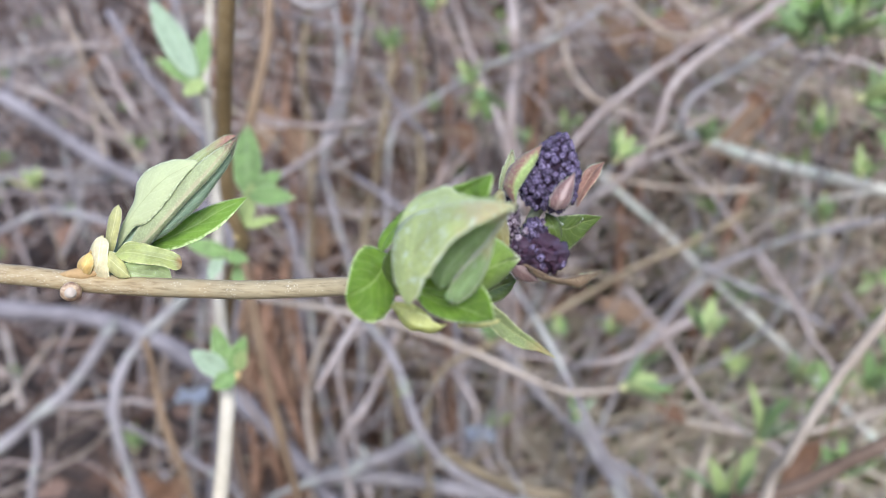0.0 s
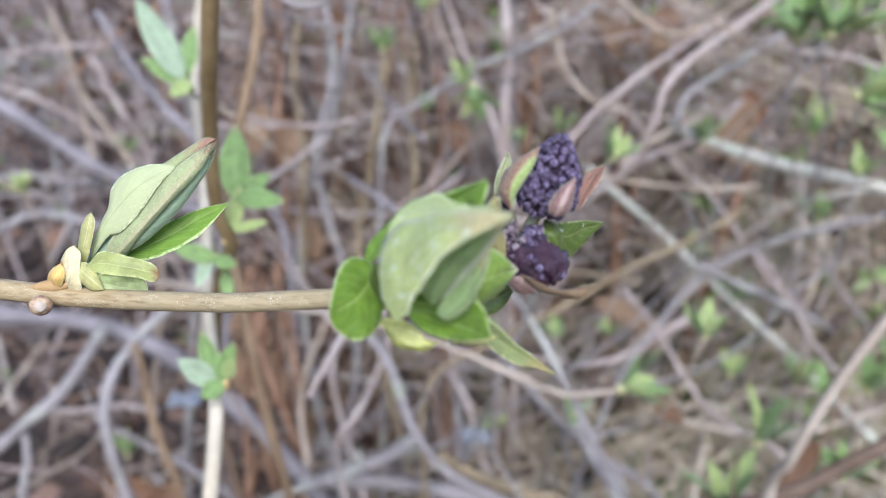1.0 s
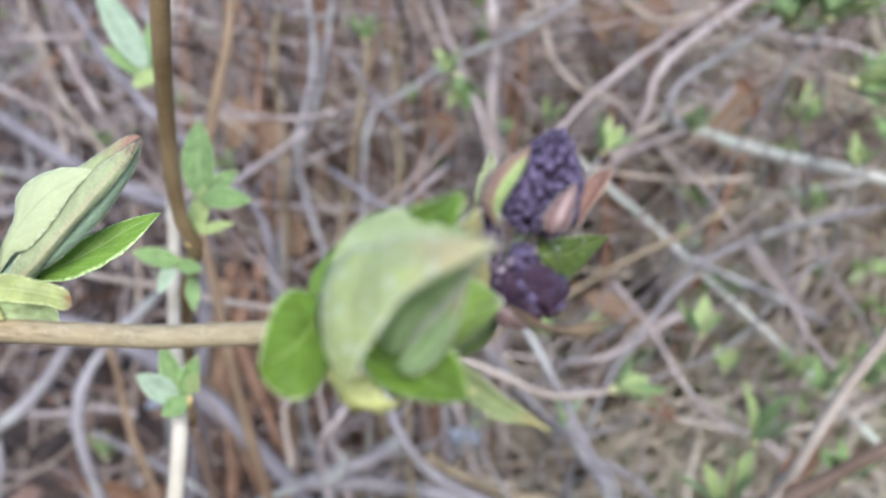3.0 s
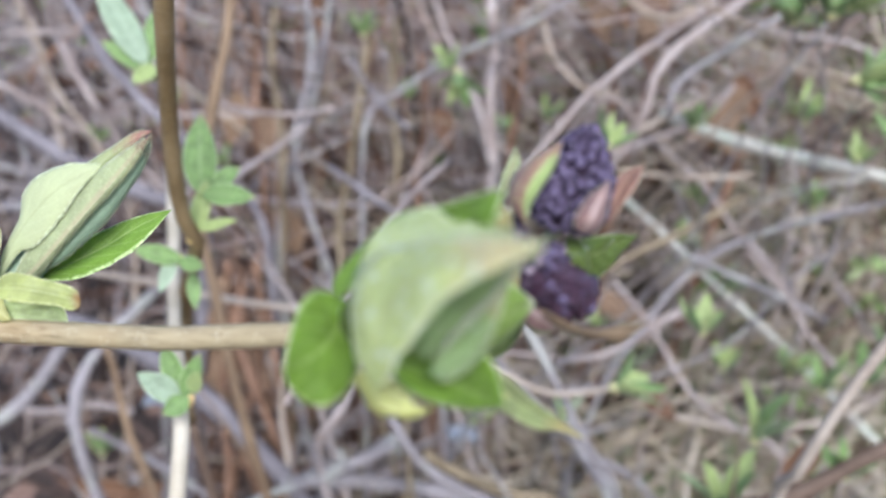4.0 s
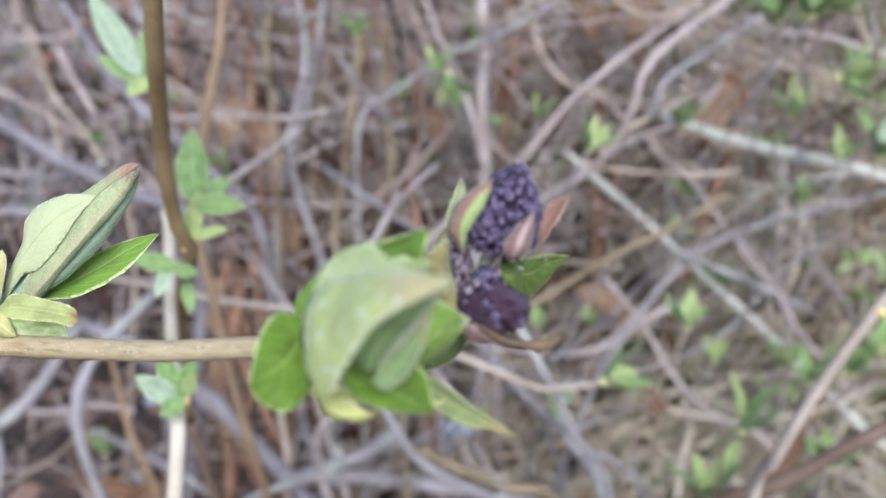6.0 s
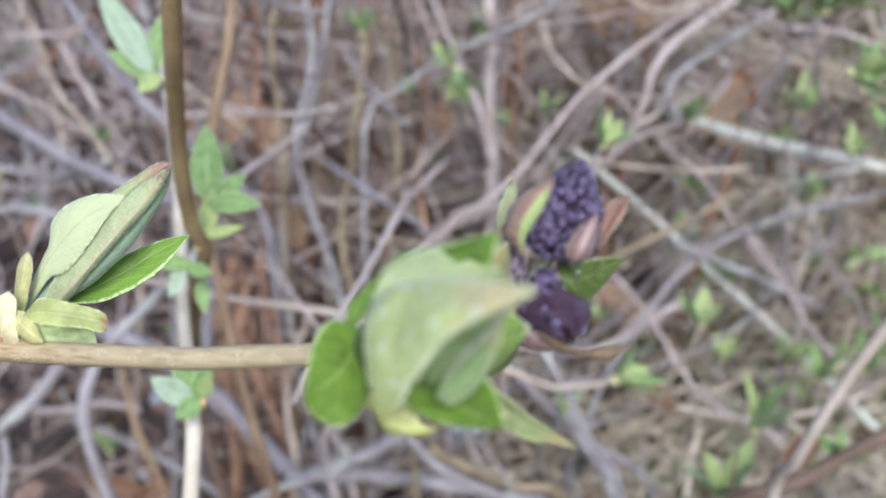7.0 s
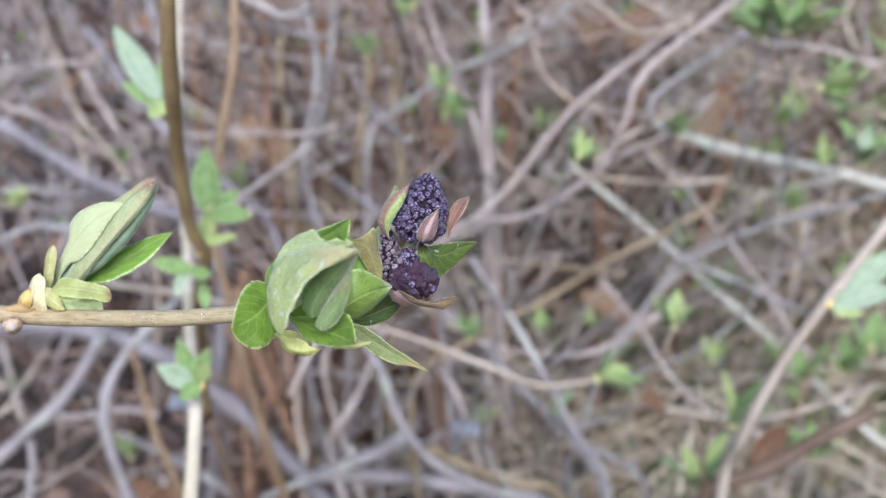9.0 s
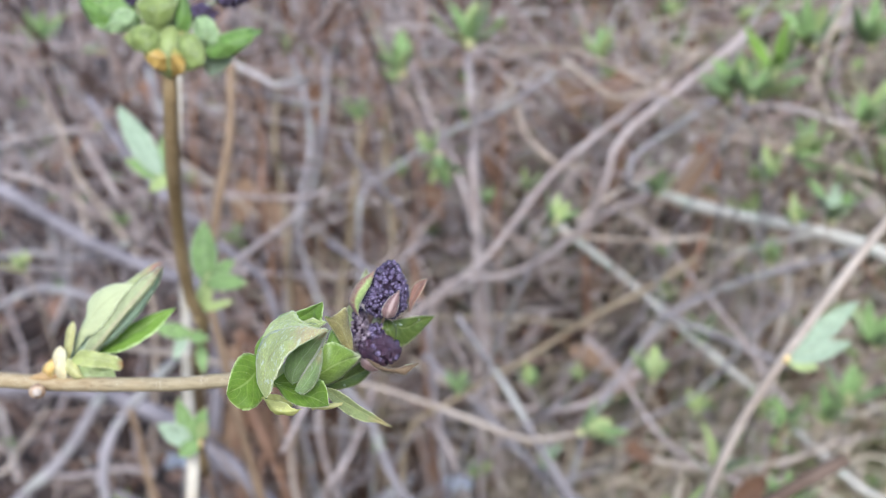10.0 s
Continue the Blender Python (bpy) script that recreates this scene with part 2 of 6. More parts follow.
SCALE_CREAM = leaf_mat("cream_bud_scale", (0.84, 0.74, 0.44), (0.90, 0.84, 0.6), 0.5, glow=0.3, hair=0.05, veins=1, fuzz=0.08, pucker=0.05)
SCALE_YELLOW = leaf_mat("yellow_bud_scale", (0.66, 0.64, 0.27), (0.86, 0.84, 0.52), 0.45, glow=0.35, hair=0.05, veins=1, fuzz=0.08, pucker=0.05)
SCALE_ORANGE = leaf_mat("orange_bud_scale", (0.85, 0.58, 0.18), (0.9, 0.72, 0.4), 0.5, glow=0.25, hair=0.05, veins=1, fuzz=0.08, pucker=0.05)
SCALE_GREEN = leaf_mat("yellow_green_bud_scale", (0.54, 0.59, 0.21), (0.76, 0.80, 0.45), 0.45, tip=(0.34, 0.15, 0.05), tip_from=0.93, glow=0.5, hair=0.05, veins=1, fuzz=0.1, pucker=0.05)
SCALE_PALE = leaf_mat("pale_green_bud_scale", (0.58, 0.68, 0.34), (0.74, 0.8, 0.56), 0.4, glow=0.5, hair=0.05, veins=1, marks=0.1, fuzz=0.1, pucker=0.05)
SCALE_LIME = leaf_mat("lime_bud_scale", (0.74, 0.75, 0.28), (0.84, 0.83, 0.45), 0.5, glow=0.5, hair=0.05, veins=1, marks=0.06, fuzz=0.2)
FAR_LEAF = leaf_mat("young_lilac_leaf", (0.215, 0.345, 0.10), (0.42, 0.53, 0.25), 0.55, tip=(0.38, 0.34, 0.2), tip_from=0.93, glow=0.3, hair=0.2)
FAR_PALE = leaf_mat("silvery_young_leaf", (0.34, 0.44, 0.28), (0.48, 0.57, 0.40), 0.5, glow=0.3, hair=0.3)
FAR_YELLOW = leaf_mat("yellowish_young_leaf", (0.36, 0.45, 0.15), (0.5, 0.56, 0.26), 0.5, glow=0.3, hair=0.2)
DEAD = leaf_mat("russet_dead_leaf", (0.20, 0.105, 0.055), (0.32, 0.19, 0.11), 0.7, glow=0.2, hair=0.0, fuzz=0.1, mottle=0.45)
DEAD_TAN = leaf_mat("tan_dead_leaf", (0.30, 0.19, 0.11), (0.42, 0.30, 0.2), 0.7, glow=0.2, hair=0.0, fuzz=0.1, mottle=0.45)
HAIR, _t, _b = nodes("leaf_down", 0.6)
_b.inputs["Base Color"].default_value = (0.56, 0.62, 0.36, 1)

BARK_TWIG = bark_mat("tan_olive_twig_bark", (0.195, 0.14, 0.066), (0.315, 0.262, 0.155), speck=0.6, rough=0.36, grain=(8, 1, 1))
COLLAR = bark_mat("rusty_bud_collar", (0.27, 0.165, 0.065), (0.40, 0.27, 0.125), speck=0.3, rough=0.5)
BARK_BROWN = bark_mat("olive_brown_bark", (0.19, 0.13, 0.055), (0.31, 0.225, 0.11), speck=0.35, rough=0.55)
BARK_PALE = bark_mat("cream_bark", (0.40, 0.35, 0.25), (0.53, 0.475, 0.365), speck=0.2, rough=0.7)
BARK_GREY = bark_mat("grey_bark", (0.15, 0.134, 0.13), (0.29, 0.265, 0.26), scale=3, lichen=0.3)
BARK_LICHEN = bark_mat("lichen_grey_bark", (0.36, 0.34, 0.28), (0.55, 0.53, 0.44), scale=3, lichen=0.6)
BARK_TAN = bark_mat("tan_bark", (0.26, 0.20, 0.145), (0.40, 0.335, 0.26), scale=2)
BARK_PINK = bark_mat("pinkish_brown_bark", (0.235, 0.185, 0.16), (0.395, 0.34, 0.305), scale=2)
BARK_DUN = bark_mat("dun_bark", (0.27, 0.22, 0.17), (0.42, 0.36, 0.29), scale=2)
BARK_RUSSET = bark_mat("russet_bark", (0.13, 0.072, 0.042), (0.27, 0.16, 0.10), scale=2)
BARK_UMBER = bark_mat("umber_bark", (0.15, 0.10, 0.058), (0.25, 0.175, 0.105), scale=2)
BARK_SLATE = bark_mat("slate_grey_bark", (0.13, 0.118, 0.122), (0.235, 0.215, 0.22), scale=3)
BARK_OLIVE = bark_mat("dull_olive_bark", (0.14, 0.105, 0.06), (0.25, 0.20, 0.125), scale=2)
BARK_DARK = bark_mat("dark_brown_bark", (0.08, 0.052, 0.034), (0.15, 0.105, 0.075), scale=2)
KNOB, _t, _b = nodes("tan_bud_skin", 0.6)
_t.links.new(mixed(_t, span(_t, noisy(_t, 900, 4), 0.35, 0.7), (0.25, 0.15, 0.09), (0.50, 0.38, 0.24)), _b.inputs["Base Color"])


def floret_mat(name, low, high, ring_glint, gloss=1.0, rough=0.24):
    m, t, b = nodes(name, rough)
    info = t.nodes.new("ShaderNodeObjectInfo")
    col = ramp(t, info.outputs["Random"], [(0.0, low), (0.6, high), (1.0, tuple(1.3 * c for c in low))])
    col = mixed(t, maths(t, "MULTIPLY", span(t, noisy(t, 5000, 3), 0.5, 0.72), 0.5), col, (0.20, 0.15, 0.23))
    place = t.nodes.new("ShaderNodeTexCoord")
    sep = t.nodes.new("ShaderNodeSeparateXYZ")
    t.links.new(place.outputs["Object"], sep.inputs[0])
    off = maths(t, "SQRT", maths(t, "ADD", maths(t, "MULTIPLY", sep.outputs[0], sep.outputs[0]), maths(t, "MULTIPLY", sep.outputs[1], sep.outputs[1])))
    # paler ring on top of each floret: its highlight put into the colour
    ring_mask = maths(t, "MULTIPLY", maths(t, "MULTIPLY", span(t, off, 0.18, 0.42), span(t, off, 0.95, 0.55)), span(t, sep.outputs[2], 0.0, 0.4))
    col = mixed(t, maths(t, "MULTIPLY", ring_mask, span(t, info.outputs["Random"], 0.1, 1.0)), col, ring_glint)
    t.links.new(col, b.inputs["Base Color"])
    b.inputs["Sheen Weight"].default_value = 0.03
    b.inputs["Sheen Tint"].default_value = (0.75, 0.68, 0.9, 1)
    b.inputs["Specular IOR Level"].default_value = gloss
    b.inputs["Specular Tint"].default_value = (0.85, 0.78, 1.0, 1)
    bump(t, b, noisy(t, 4500, 3), 0.5, 0.00012)
    return m


PURPLE = floret_mat("dark_purple_floret", (0.014, 0.008, 0.018), (0.050, 0.034, 0.066), (0.145, 0.115, 0.185))
MAROON = floret_mat("maroon_floret", (0.015, 0.003, 0.006), (0.033, 0.006, 0.012), (0.03, 0.009, 0.016), 0.75, 0.12)
DUSKY = floret_mat("dusky_floret", (0.09, 0.065, 0.075), (0.19, 0.145, 0.155), (0.28, 0.23, 0.24))
CORE, _t, _b = nodes("flower_head_core", 0.95)
_t.links.new(mixed(_t, noisy(_t, 3000, 3), (0.012, 0.007, 0.012), (0.035, 0.022, 0.035)), _b.inputs["Base Color"])
_b.inputs["Specular IOR Level"].default_value = 0.1
STALK, _t, _b = nodes("green_flower_stalk", 0.55)
_t.links.new(mixed(_t, noisy(_t, 800, 3), (0.12, 0.13, 0.075), (0.24, 0.25, 0.15)), _b.inputs["Base Color"])

SOIL, _t, _b = nodes("leaf_mould", 0.95)
_c = mixed(_t, span(_t, noisy(_t, 9, 6), 0.35, 0.7), (0.022, 0.016, 0.013), (0.08, 0.055, 0.042))
_c = mixed(_t, span(_t, noisy(_t, 70, 5), 0.5, 0.75), _c, (0.16, 0.12, 0.10))
_t.links.new(_c, _b.inputs["Base Color"])
bump(_t, _b, noisy(_t, 40, 6), 0.9, 0.02)
# the darkest stops carry some of the tangle's own shade as colour
TWIGS = island_mat("dry_twigs", [(0.0, (0.03, 0.02, 0.015)), (0.25, (0.14, 0.087, 0.062)), (0.42, (0.31, 0.248, 0.222)), (0.62, (0.46, 0.405, 0.385)), (0.78, (0.26, 0.178, 0.128)), (0.88, (0.48, 0.43, 0.39)), (1.0, (0.56, 0.52, 0.48))])
PALE_TWIGS = island_mat("pale_twigs", [(0.0, (0.28, 0.22, 0.19)), (0.5, (0.42, 0.355, 0.32)), (1.0, (0.58, 0.52, 0.46))])
RUSSET = island_mat("russet_twigs", [(0.0, (0.05, 0.028, 0.018)), (0.3, (0.17, 0.085, 0.048)), (0.6, (0.30, 0.165, 0.09)), (0.85, (0.36, 0.22, 0.13)), (1.0, (0.42, 0.32, 0.24))])
GRASS = island_mat("young_grass", [(0.0, (0.13, 0.17, 0.06)), (0.4, (0.24, 0.29, 0.11)), (0.75, (0.36, 0.40, 0.19)), (1.0, (0.52, 0.52, 0.36))], rough=0.6, glow=0.25)
LITTER = island_mat("dead_leaves", [(0.0, (0.05, 0.033, 0.025)), (0.35, (0.11, 0.068, 0.05)), (0.65, (0.27, 0.185, 0.145)), (0.85, (0.27, 0.145, 0.085)), (1.0, (0.46, 0.40, 0.35))], glow=0.1)
STRAW = island_mat("dry_straw", [(0.0, (0.31, 0.25, 0.16)), (0.5, (0.47, 0.40, 0.285)), (1.0, (0.62, 0.56, 0.44))])
SPRIGS = island_mat("sprouting_leaves", [(0.0, (0.13, 0.22, 0.08)), (0.4, (0.24, 0.36, 0.12)), (0.8, (0.36, 0.45, 0.18)), (1.0, (0.44, 0.54, 0.32))], rough=0.55, glow=0.35)
SCRAP, _t, _b = nodes("pale_blue_plastic", 0.35)
_t.links.new(mixed(_t, noisy(_t, 40, 3), (0.40, 0.46, 0.53), (0.6, 0.65, 0.7)), _b.inputs["Base Color"])
# ---- geometry helpers ----
# Places are given in the shrub's own leaning frame: millimetres across, up and deep from its corner.
LEAN_FRAME = look((-0.00125, -0.00621, 0.9021), (0.0318, 1.874, 0.221), -0.10)


def at(a, b, d):
    return LEAN_FRAME @ Vector((a / 1000, b / 1000, -d / 1000))


def toward(a, b, d):
    return (LEAN_FRAME.to_3x3() @ Vector((a, b, -d))).normalized()


FRONT = toward(0, 0, -1)


def thing(name, base, label, category, group="", kind=""):
    ob = new(name)
    ob.location = base
    ob.empty_display_size = 0.01
    return tagged(ob, label, category, group, kind)


def root_of(ob):
    while ob.parent:
        ob = ob.parent
    return ob


def part(name, bm, mats, parent, label="", smooth=True):
    """Links a bmesh, built at its place in the world, as one mesh under a thing or a part."""
    me = bpy.data.meshes.new(name)
    base = root_of(parent).location if parent else Vector()
    bmesh.ops.translate(bm, verts=bm.verts, vec=-base)
    bm.to_mesh(me)
    bm.free()
    for m in mats if isinstance(mats, (list, tuple)) else [mats]:
        me.materials.append(m)
    if smooth:
        me.shade_smooth()
    ob = new(name, me)
    if parent:
        ob.parent = parent
    if label:
        ob["label"] = label
    return ob


def curve_points(pts, n):
    """n points evenly along a smooth line through pts."""
    p = [pts[0] * 2 - pts[1], *pts, pts[-1] * 2 - pts[-2]]
    dense = []
    for i in range(1, len(p) - 2):
        a, b, c, d = p[i - 1], p[i], p[i + 1], p[i + 2]
        for k in range(12):
            s = k / 12
            dense.append(0.5 * (2 * b + (c - a) * s + (2 * a - 5 * b + 4 * c - d) * s * s + (3 * b - a - 3 * c + d) * s ** 3))
    dense.append(pts[-1].copy())
    run = [0.0]
    for a, b in zip(dense, dense[1:]):
        run.append(run[-1] + (b - a).length)
    out, j = [], 0
    for i in range(n):
        want = run[-1] * i / (n - 1)
        while j < len(run) - 2 and run[j + 1] < want:
            j += 1
        f = (want - run[j]) / max(run[j + 1] - run[j], 1e-9)
        out.append(dense[j].lerp(dense[j + 1], min(max(f, 0), 1)))
    return out, run[-1]


def tube(bm, pts, radii, sides=10, rough=0.0, seed=0, nodes_at=(), swell=0.25):
    """A tapered round rod along pts, closed at both ends, with swollen nodes and a slightly uneven skin."""
    rings, n = [], len(pts)
    up = Vector((0.3, 0.2, 1)).normalized()
    side = None
    for i, p in enumerate(pts):
        way = (pts[min(i + 1, n - 1)] - pts[max(i - 1, 0)]).normalized()
        side = (side - way * side.dot(way)).normalized() if side else way.cross(up).normalized()
        other = way.cross(side)
        s = i / (n - 1)
        r = radii(s)
        for k in nodes_at:
            r *= 1 + swell * math.exp(-(((s - k) / 0.012) ** 2))
        ring = []
        for j in range(sides):
            a = 2 * math.pi * j / sides
            q = p + (side * math.cos(a) + other * math.sin(a)) * r
            if rough:
                q += (q - p) * rough * noise.noise(q * (0.8 / max(r, 1e-4)) + Vector((seed, 0, 0)))
            ring.append(bm.verts.new(q))
        rings.append(ring)
    for a, b in zip(rings, rings[1:]):
        for j in range(sides):
            bm.faces.new((a[j], a[(j + 1) % sides], b[(j + 1) % sides], b[j]))
    bm.faces.new(rings[0][::-1])
    bm.faces.new(rings[-1])
    return bm


def leaf_skin(rows, n, m, X, Z, thick, hairs, hair_len, rnd, down=0):
    """Upper and lower skin, edge and marginal down for a leaf whose upper side is the grid rows of (place, u, v)."""
    bm = bmesh.new()
    uvl = bm.loops.layers.uv.new("UVMap")
    cols = 2 * m + 1
    top = [[bm.verts.new(p) for p, _, _ in row] for row in rows]
    low = []
    for i, row in enumerate(rows):
        line = []
        for j, (p, s, q) in enumerate(row):
            du = rows[min(i + 1, n)][j][0] - rows[max(i - 1, 0)][j][0]
            dv = row[min(j + 1, cols - 1)][0] - row[max(j - 1, 0)][0]
            nn = du.cross(dv)
            nn = nn.normalized() if nn.length > 1e-12 else Z
            rib = 1.6 if abs(q) < 0.01 else 1.0
            line.append(bm.verts.new(p - nn * (thick / 1000) * (0.25 + 0.75 * (1 - q ** 4)) * (rib if s < 0.9 else 1)))
        low.append(line)

    def quad(vs, uvs, mat):
        f = bm.faces.new(vs)
        f.material_index = mat
        for lp, w in zip(f.loops, uvs):
            lp[uvl].uv = w

    for i in range(n):
        for j in range(cols - 1):
            c = [(i, j), (i + 1, j), (i + 1, j + 1), (i, j + 1)]
            uvs = [(rows[a][b][1], rows[a][b][2]) for a, b in c]
            quad([top[a][b] for a, b in c], uvs, 0)
            quad([low[a][b] for a, b in reversed(c)], uvs[::-1], 1)
    edge = [(i, 0) for i in range(n + 1)] + [(n, j) for j in range(1, cols)] + [(i, cols - 1) for i in range(n - 1, -1, -1)] + [(0, j) for j in range(cols - 2, 0, -1)]
    for a, b in zip(edge, edge[1:] + edge[:1]):
        uvs = [(rows[k][l][1], rows[k][l][2]) for k, l in (b, a, a, b)]
        quad([top[b[0]][b[1]], top[a[0]][a[1]], low[a[0]][a[1]], low[b[0]][b[1]]], uvs, 0)
    # down along the margin
    for k in range(hairs):
        s = rnd.uniform(0.12, 0.99)
        j = rnd.choice((0, cols - 1))
        i = min(int(s * n), n - 1)
        p = rows[i][j][0].lerp(rows[i + 1][j][0], s * n - i)
        out = (p - rows[i][m][0].lerp(rows[i + 1][m][0], s * n - i))
        if out.length < 1e-6:
            continue
        out = (out.normalized() + X * rnd.uniform(0.0, 0.7) + Z * rnd.uniform(-0.5, 0.5)).normalized()
        length = hair_len / 1000 * rnd.uniform(0.4, 1.1)
        r = 0.00005
        ring = [bm.verts.new(p + (X * math.cos(t) + Z * math.sin(t)) * r) for t in (0, 2.1, 4.2)]
        end = bm.verts.new(p + out * length)
        for a in range(3):
            f = bm.faces.new((ring[a], ring[(a + 1) % 3], end))
            f.material_index = 2
    # down on its upper face
    for k in range(down):
        s, w = rnd.uniform(0.08, 0.97), rnd.uniform(0, 1) ** 0.6 * rnd.choice((-1, 1))
        i, x = min(int(s * n), n - 1), (w + 1) * m
        j = min(int(x), cols - 2)
        low_p = rows[i][j][0].lerp(rows[i][j + 1][0], x - j)
        top_p = rows[i + 1][j][0].lerp(rows[i + 1][j + 1][0], x - j)
        p = low_p.lerp(top_p, s * n - i)
        nn = (top_p - low_p).cross(rows[i][j + 1][0] - rows[i][j][0])
        if nn.length < 1e-12:
            continue
        nn = nn.normalized()
        nn = nn if nn.dot(Z) > 0 else -nn
        out = (nn * 0.5 + X * rnd.uniform(0.4, 1.1) + (rows[i][j + 1][0] - rows[i][j][0]).normalized() * rnd.uniform(-0.6, 0.6)).normalized()
        r = 0.00003
        ring = [bm.verts.new(p + (X * math.cos(t) + Z * math.sin(t)) * r) for t in (0, 2.1, 4.2)]
        end = bm.verts.new(p + out * 0.00034 * rnd.uniform(0.5, 1.2))
        for q in range(3):
            f = bm.faces.new((ring[q], ring[(q + 1) % 3], end))
            f.material_index = 2
    return bm


def leaf_mesh(base, tip, face, wl, wr, fold_l=0.0, fold_r=0.0, bend=0.0, cup=0.0, twist=0.0, peak=0.42, blunt=0.8, thick=0.22,
              n=16, m=5, ruffle=0.03, hairs=0, hair_len=0.3, seed=0, under=False):
    """A leaf from base to tip (metres) with its upper side to face; half widths and thickness in millimetres, folds in degrees.
    The left half is the one to the left of its way when its upper side is looked at."""
    long = (tip - base).length
    X = (tip - base) / long
    Z = (face - X * face.dot(X)).normalized()
    Y = Z.cross(X)
    power = math.log(0.5) / math.log(peak)
    rnd = random.Random(seed)
    shift = Vector((rnd.uniform(0, 50), rnd.uniform(0, 50), 0))
    rows = []
    for i in range(n + 1):
        s = i / n
        h = math.sin(math.pi * min(max(s, 1e-4), 0.9999) ** power) ** blunt
        h = max(h, 0.10 * (1 - s))
        turn = radians(twist) * s
        row = []
        for j in range(-m, m + 1):
            q = j / m
            w = (wl if q > 0 else wr) / 1000 * h
            fold = radians(fold_l if q > 0 else fold_r)
            y = abs(q) * w * math.cos(fold)
            z = abs(q) * w * math.sin(fold) + cup * w * q * q
            y = y if q > 0 else -y
            y, z = y * math.cos(turn) - z * math.sin(turn), y * math.sin(turn) + z * math.cos(turn)
            z += bend * long * 4 * s * (1 - s)
            p = base + X * (s * long) + Y * y + Z * z
            wave = noise.noise(Vector((s * 5, q * 1.5, 0)) + shift) * ruffle * long * abs(q) ** 1.5
            row.append((p + Z * wave, s, q))
        rows.append(row)
    return leaf_skin(rows, n, m, X, Z, thick, hairs, hair_len, rnd)


def leaf(name, parent, base, tip, wl, wr, mat, face=None, under=None, label="", **shape):
    shape.setdefault("hairs", 0)
    return part(name, leaf_mesh(base, tip, face or FRONT, wl, wr, **shape), [mat, under or mat, HAIR], parent, label)


FUZZY = (DOWNY, DOWNY_TAN, CELADON, FOLD, SAGE, SAGE_DARK, PALELEAF_TIP)


def blade(name, parent, base, tip, one, other, mid, mat, under=None, label="", puff=0.25, thick=0.2, n=22, m=6, crinkle=0.10, hairs=0, hair_len=0.36, seed=0, ragged=0.05):
    """A leaf between its two margins and its midrib, each a smooth line from base to tip; puff, thickness and crinkle in millimetres."""
    rnd = random.Random(seed)
    lines = [curve_points([base, *pts, tip], n + 1)[0] for pts in (one, mid, other)]
    X = (tip - base).normalized()
    if X.cross(lines[2][n // 2] - lines[0][n // 2]).dot(FRONT) < 0:
        lines.reverse()
    rows = []
    for i in range(n + 1):
        s = i / n
        a, c, e = (line[i] for line in lines)
        nn = (e - a).cross(X)
        nn = nn.normalized() if nn.length > 1e-9 else FRONT
        nn = nn if nn.dot(FRONT) > 0 else -nn
        row = []
        for j in range(-m, m + 1):
            q = j / m
            edge = a if q < 0 else e
            p = c.lerp(edge, abs(q))
            swell = puff / 1000 * (1 - (2 * abs(q) - 1) ** 2) * math.sin(math.pi * s) ** 0.5
            fold = noise.noise(p * 900 + Vector((seed, 0, 0))) * crinkle / 1000 + noise.noise(p * 350 + Vector((0, seed, 0))) * 2.2 * crinkle / 1000
            if abs(j) == m and 0 < i < n:
                p = p + (edge - c) * (ragged * noise.noise(Vector((i * 0.9, j, seed))))
            row.append((p + nn * (swell + fold * (0 if i in (0, n) else 1)), s, q))
        rows.append(row)
    X = (tip - base).normalized()
    return part(name, leaf_skin(rows, n, m, X, FRONT, thick, int((2.0 if mat in FUZZY else 1.0) * hairs), hair_len * (1.0 if mat in FUZZY else 0.6), rnd, 5 * hairs if mat in FUZZY else 0), [mat, under or mat, HAIR], parent, label)


def ovoid(bm, base, tip, r, belly=0.4, sides=14, rings=12, blunt=0.6):
    n = rings
    pts = [base.lerp(tip, i / n) for i in range(n + 1)]
    power = math.log(0.5) / math.log(belly)
    return tube(bm, pts, lambda s: r * max(math.sin(math.pi * min(max(s, 0.004), 0.996) ** power) ** blunt, 0.05), sides, 0.06)


def floret_mesh(name, mat):
    """A tight unopened floret: a small round bud with four furled lobes and a dimple, on its short neck."""
    bm = bmesh.new()
    rings, sides = 8, 16
    grid = []
    for i in range(rings + 1):
        a = math.pi * (0.12 + 0.88 * i / rings)
        ring = []
        for j in range(sides):
            b = 2 * math.pi * j / sides
            lobe = 1 + 0.10 * math.cos(4 * b) * math.sin(a) ** 2
            x, z = math.sin(a) * lobe, math.cos(a)
            z -= 0.42 * (0.5 - 0.5 * math.cos(4 * b)) * math.exp(-(((a - 0.6) / 0.5) ** 2))
            ring.append(bm.verts.new((x * math.cos(b), x * math.sin(b), z)))
        grid.append(ring)
    bottom = bm.verts.new((0, 0, 0.35))
    for j in range(sides):
        bm.faces.new((grid[0][j], grid[0][(j + 1) % sides], bottom))
    for p, q in zip(grid, grid[1:]):
        for j in range(sides):
            bm.faces.new((p[j], q[j], q[(j + 1) % sides], p[(j + 1) % sides]))
    me = bpy.data.meshes.new(name)
    bm.to_mesh(me)
    bm.free()
    me.materials.append(mat)
    me.shade_smooth()
    return me


FLORET_PURPLE = floret_mesh("purple_floret", PURPLE)
FLORET_MAROON = floret_mesh("maroon_floret", MAROON)
FLORET_DUSKY = floret_mesh("dusky_floret", DUSKY)


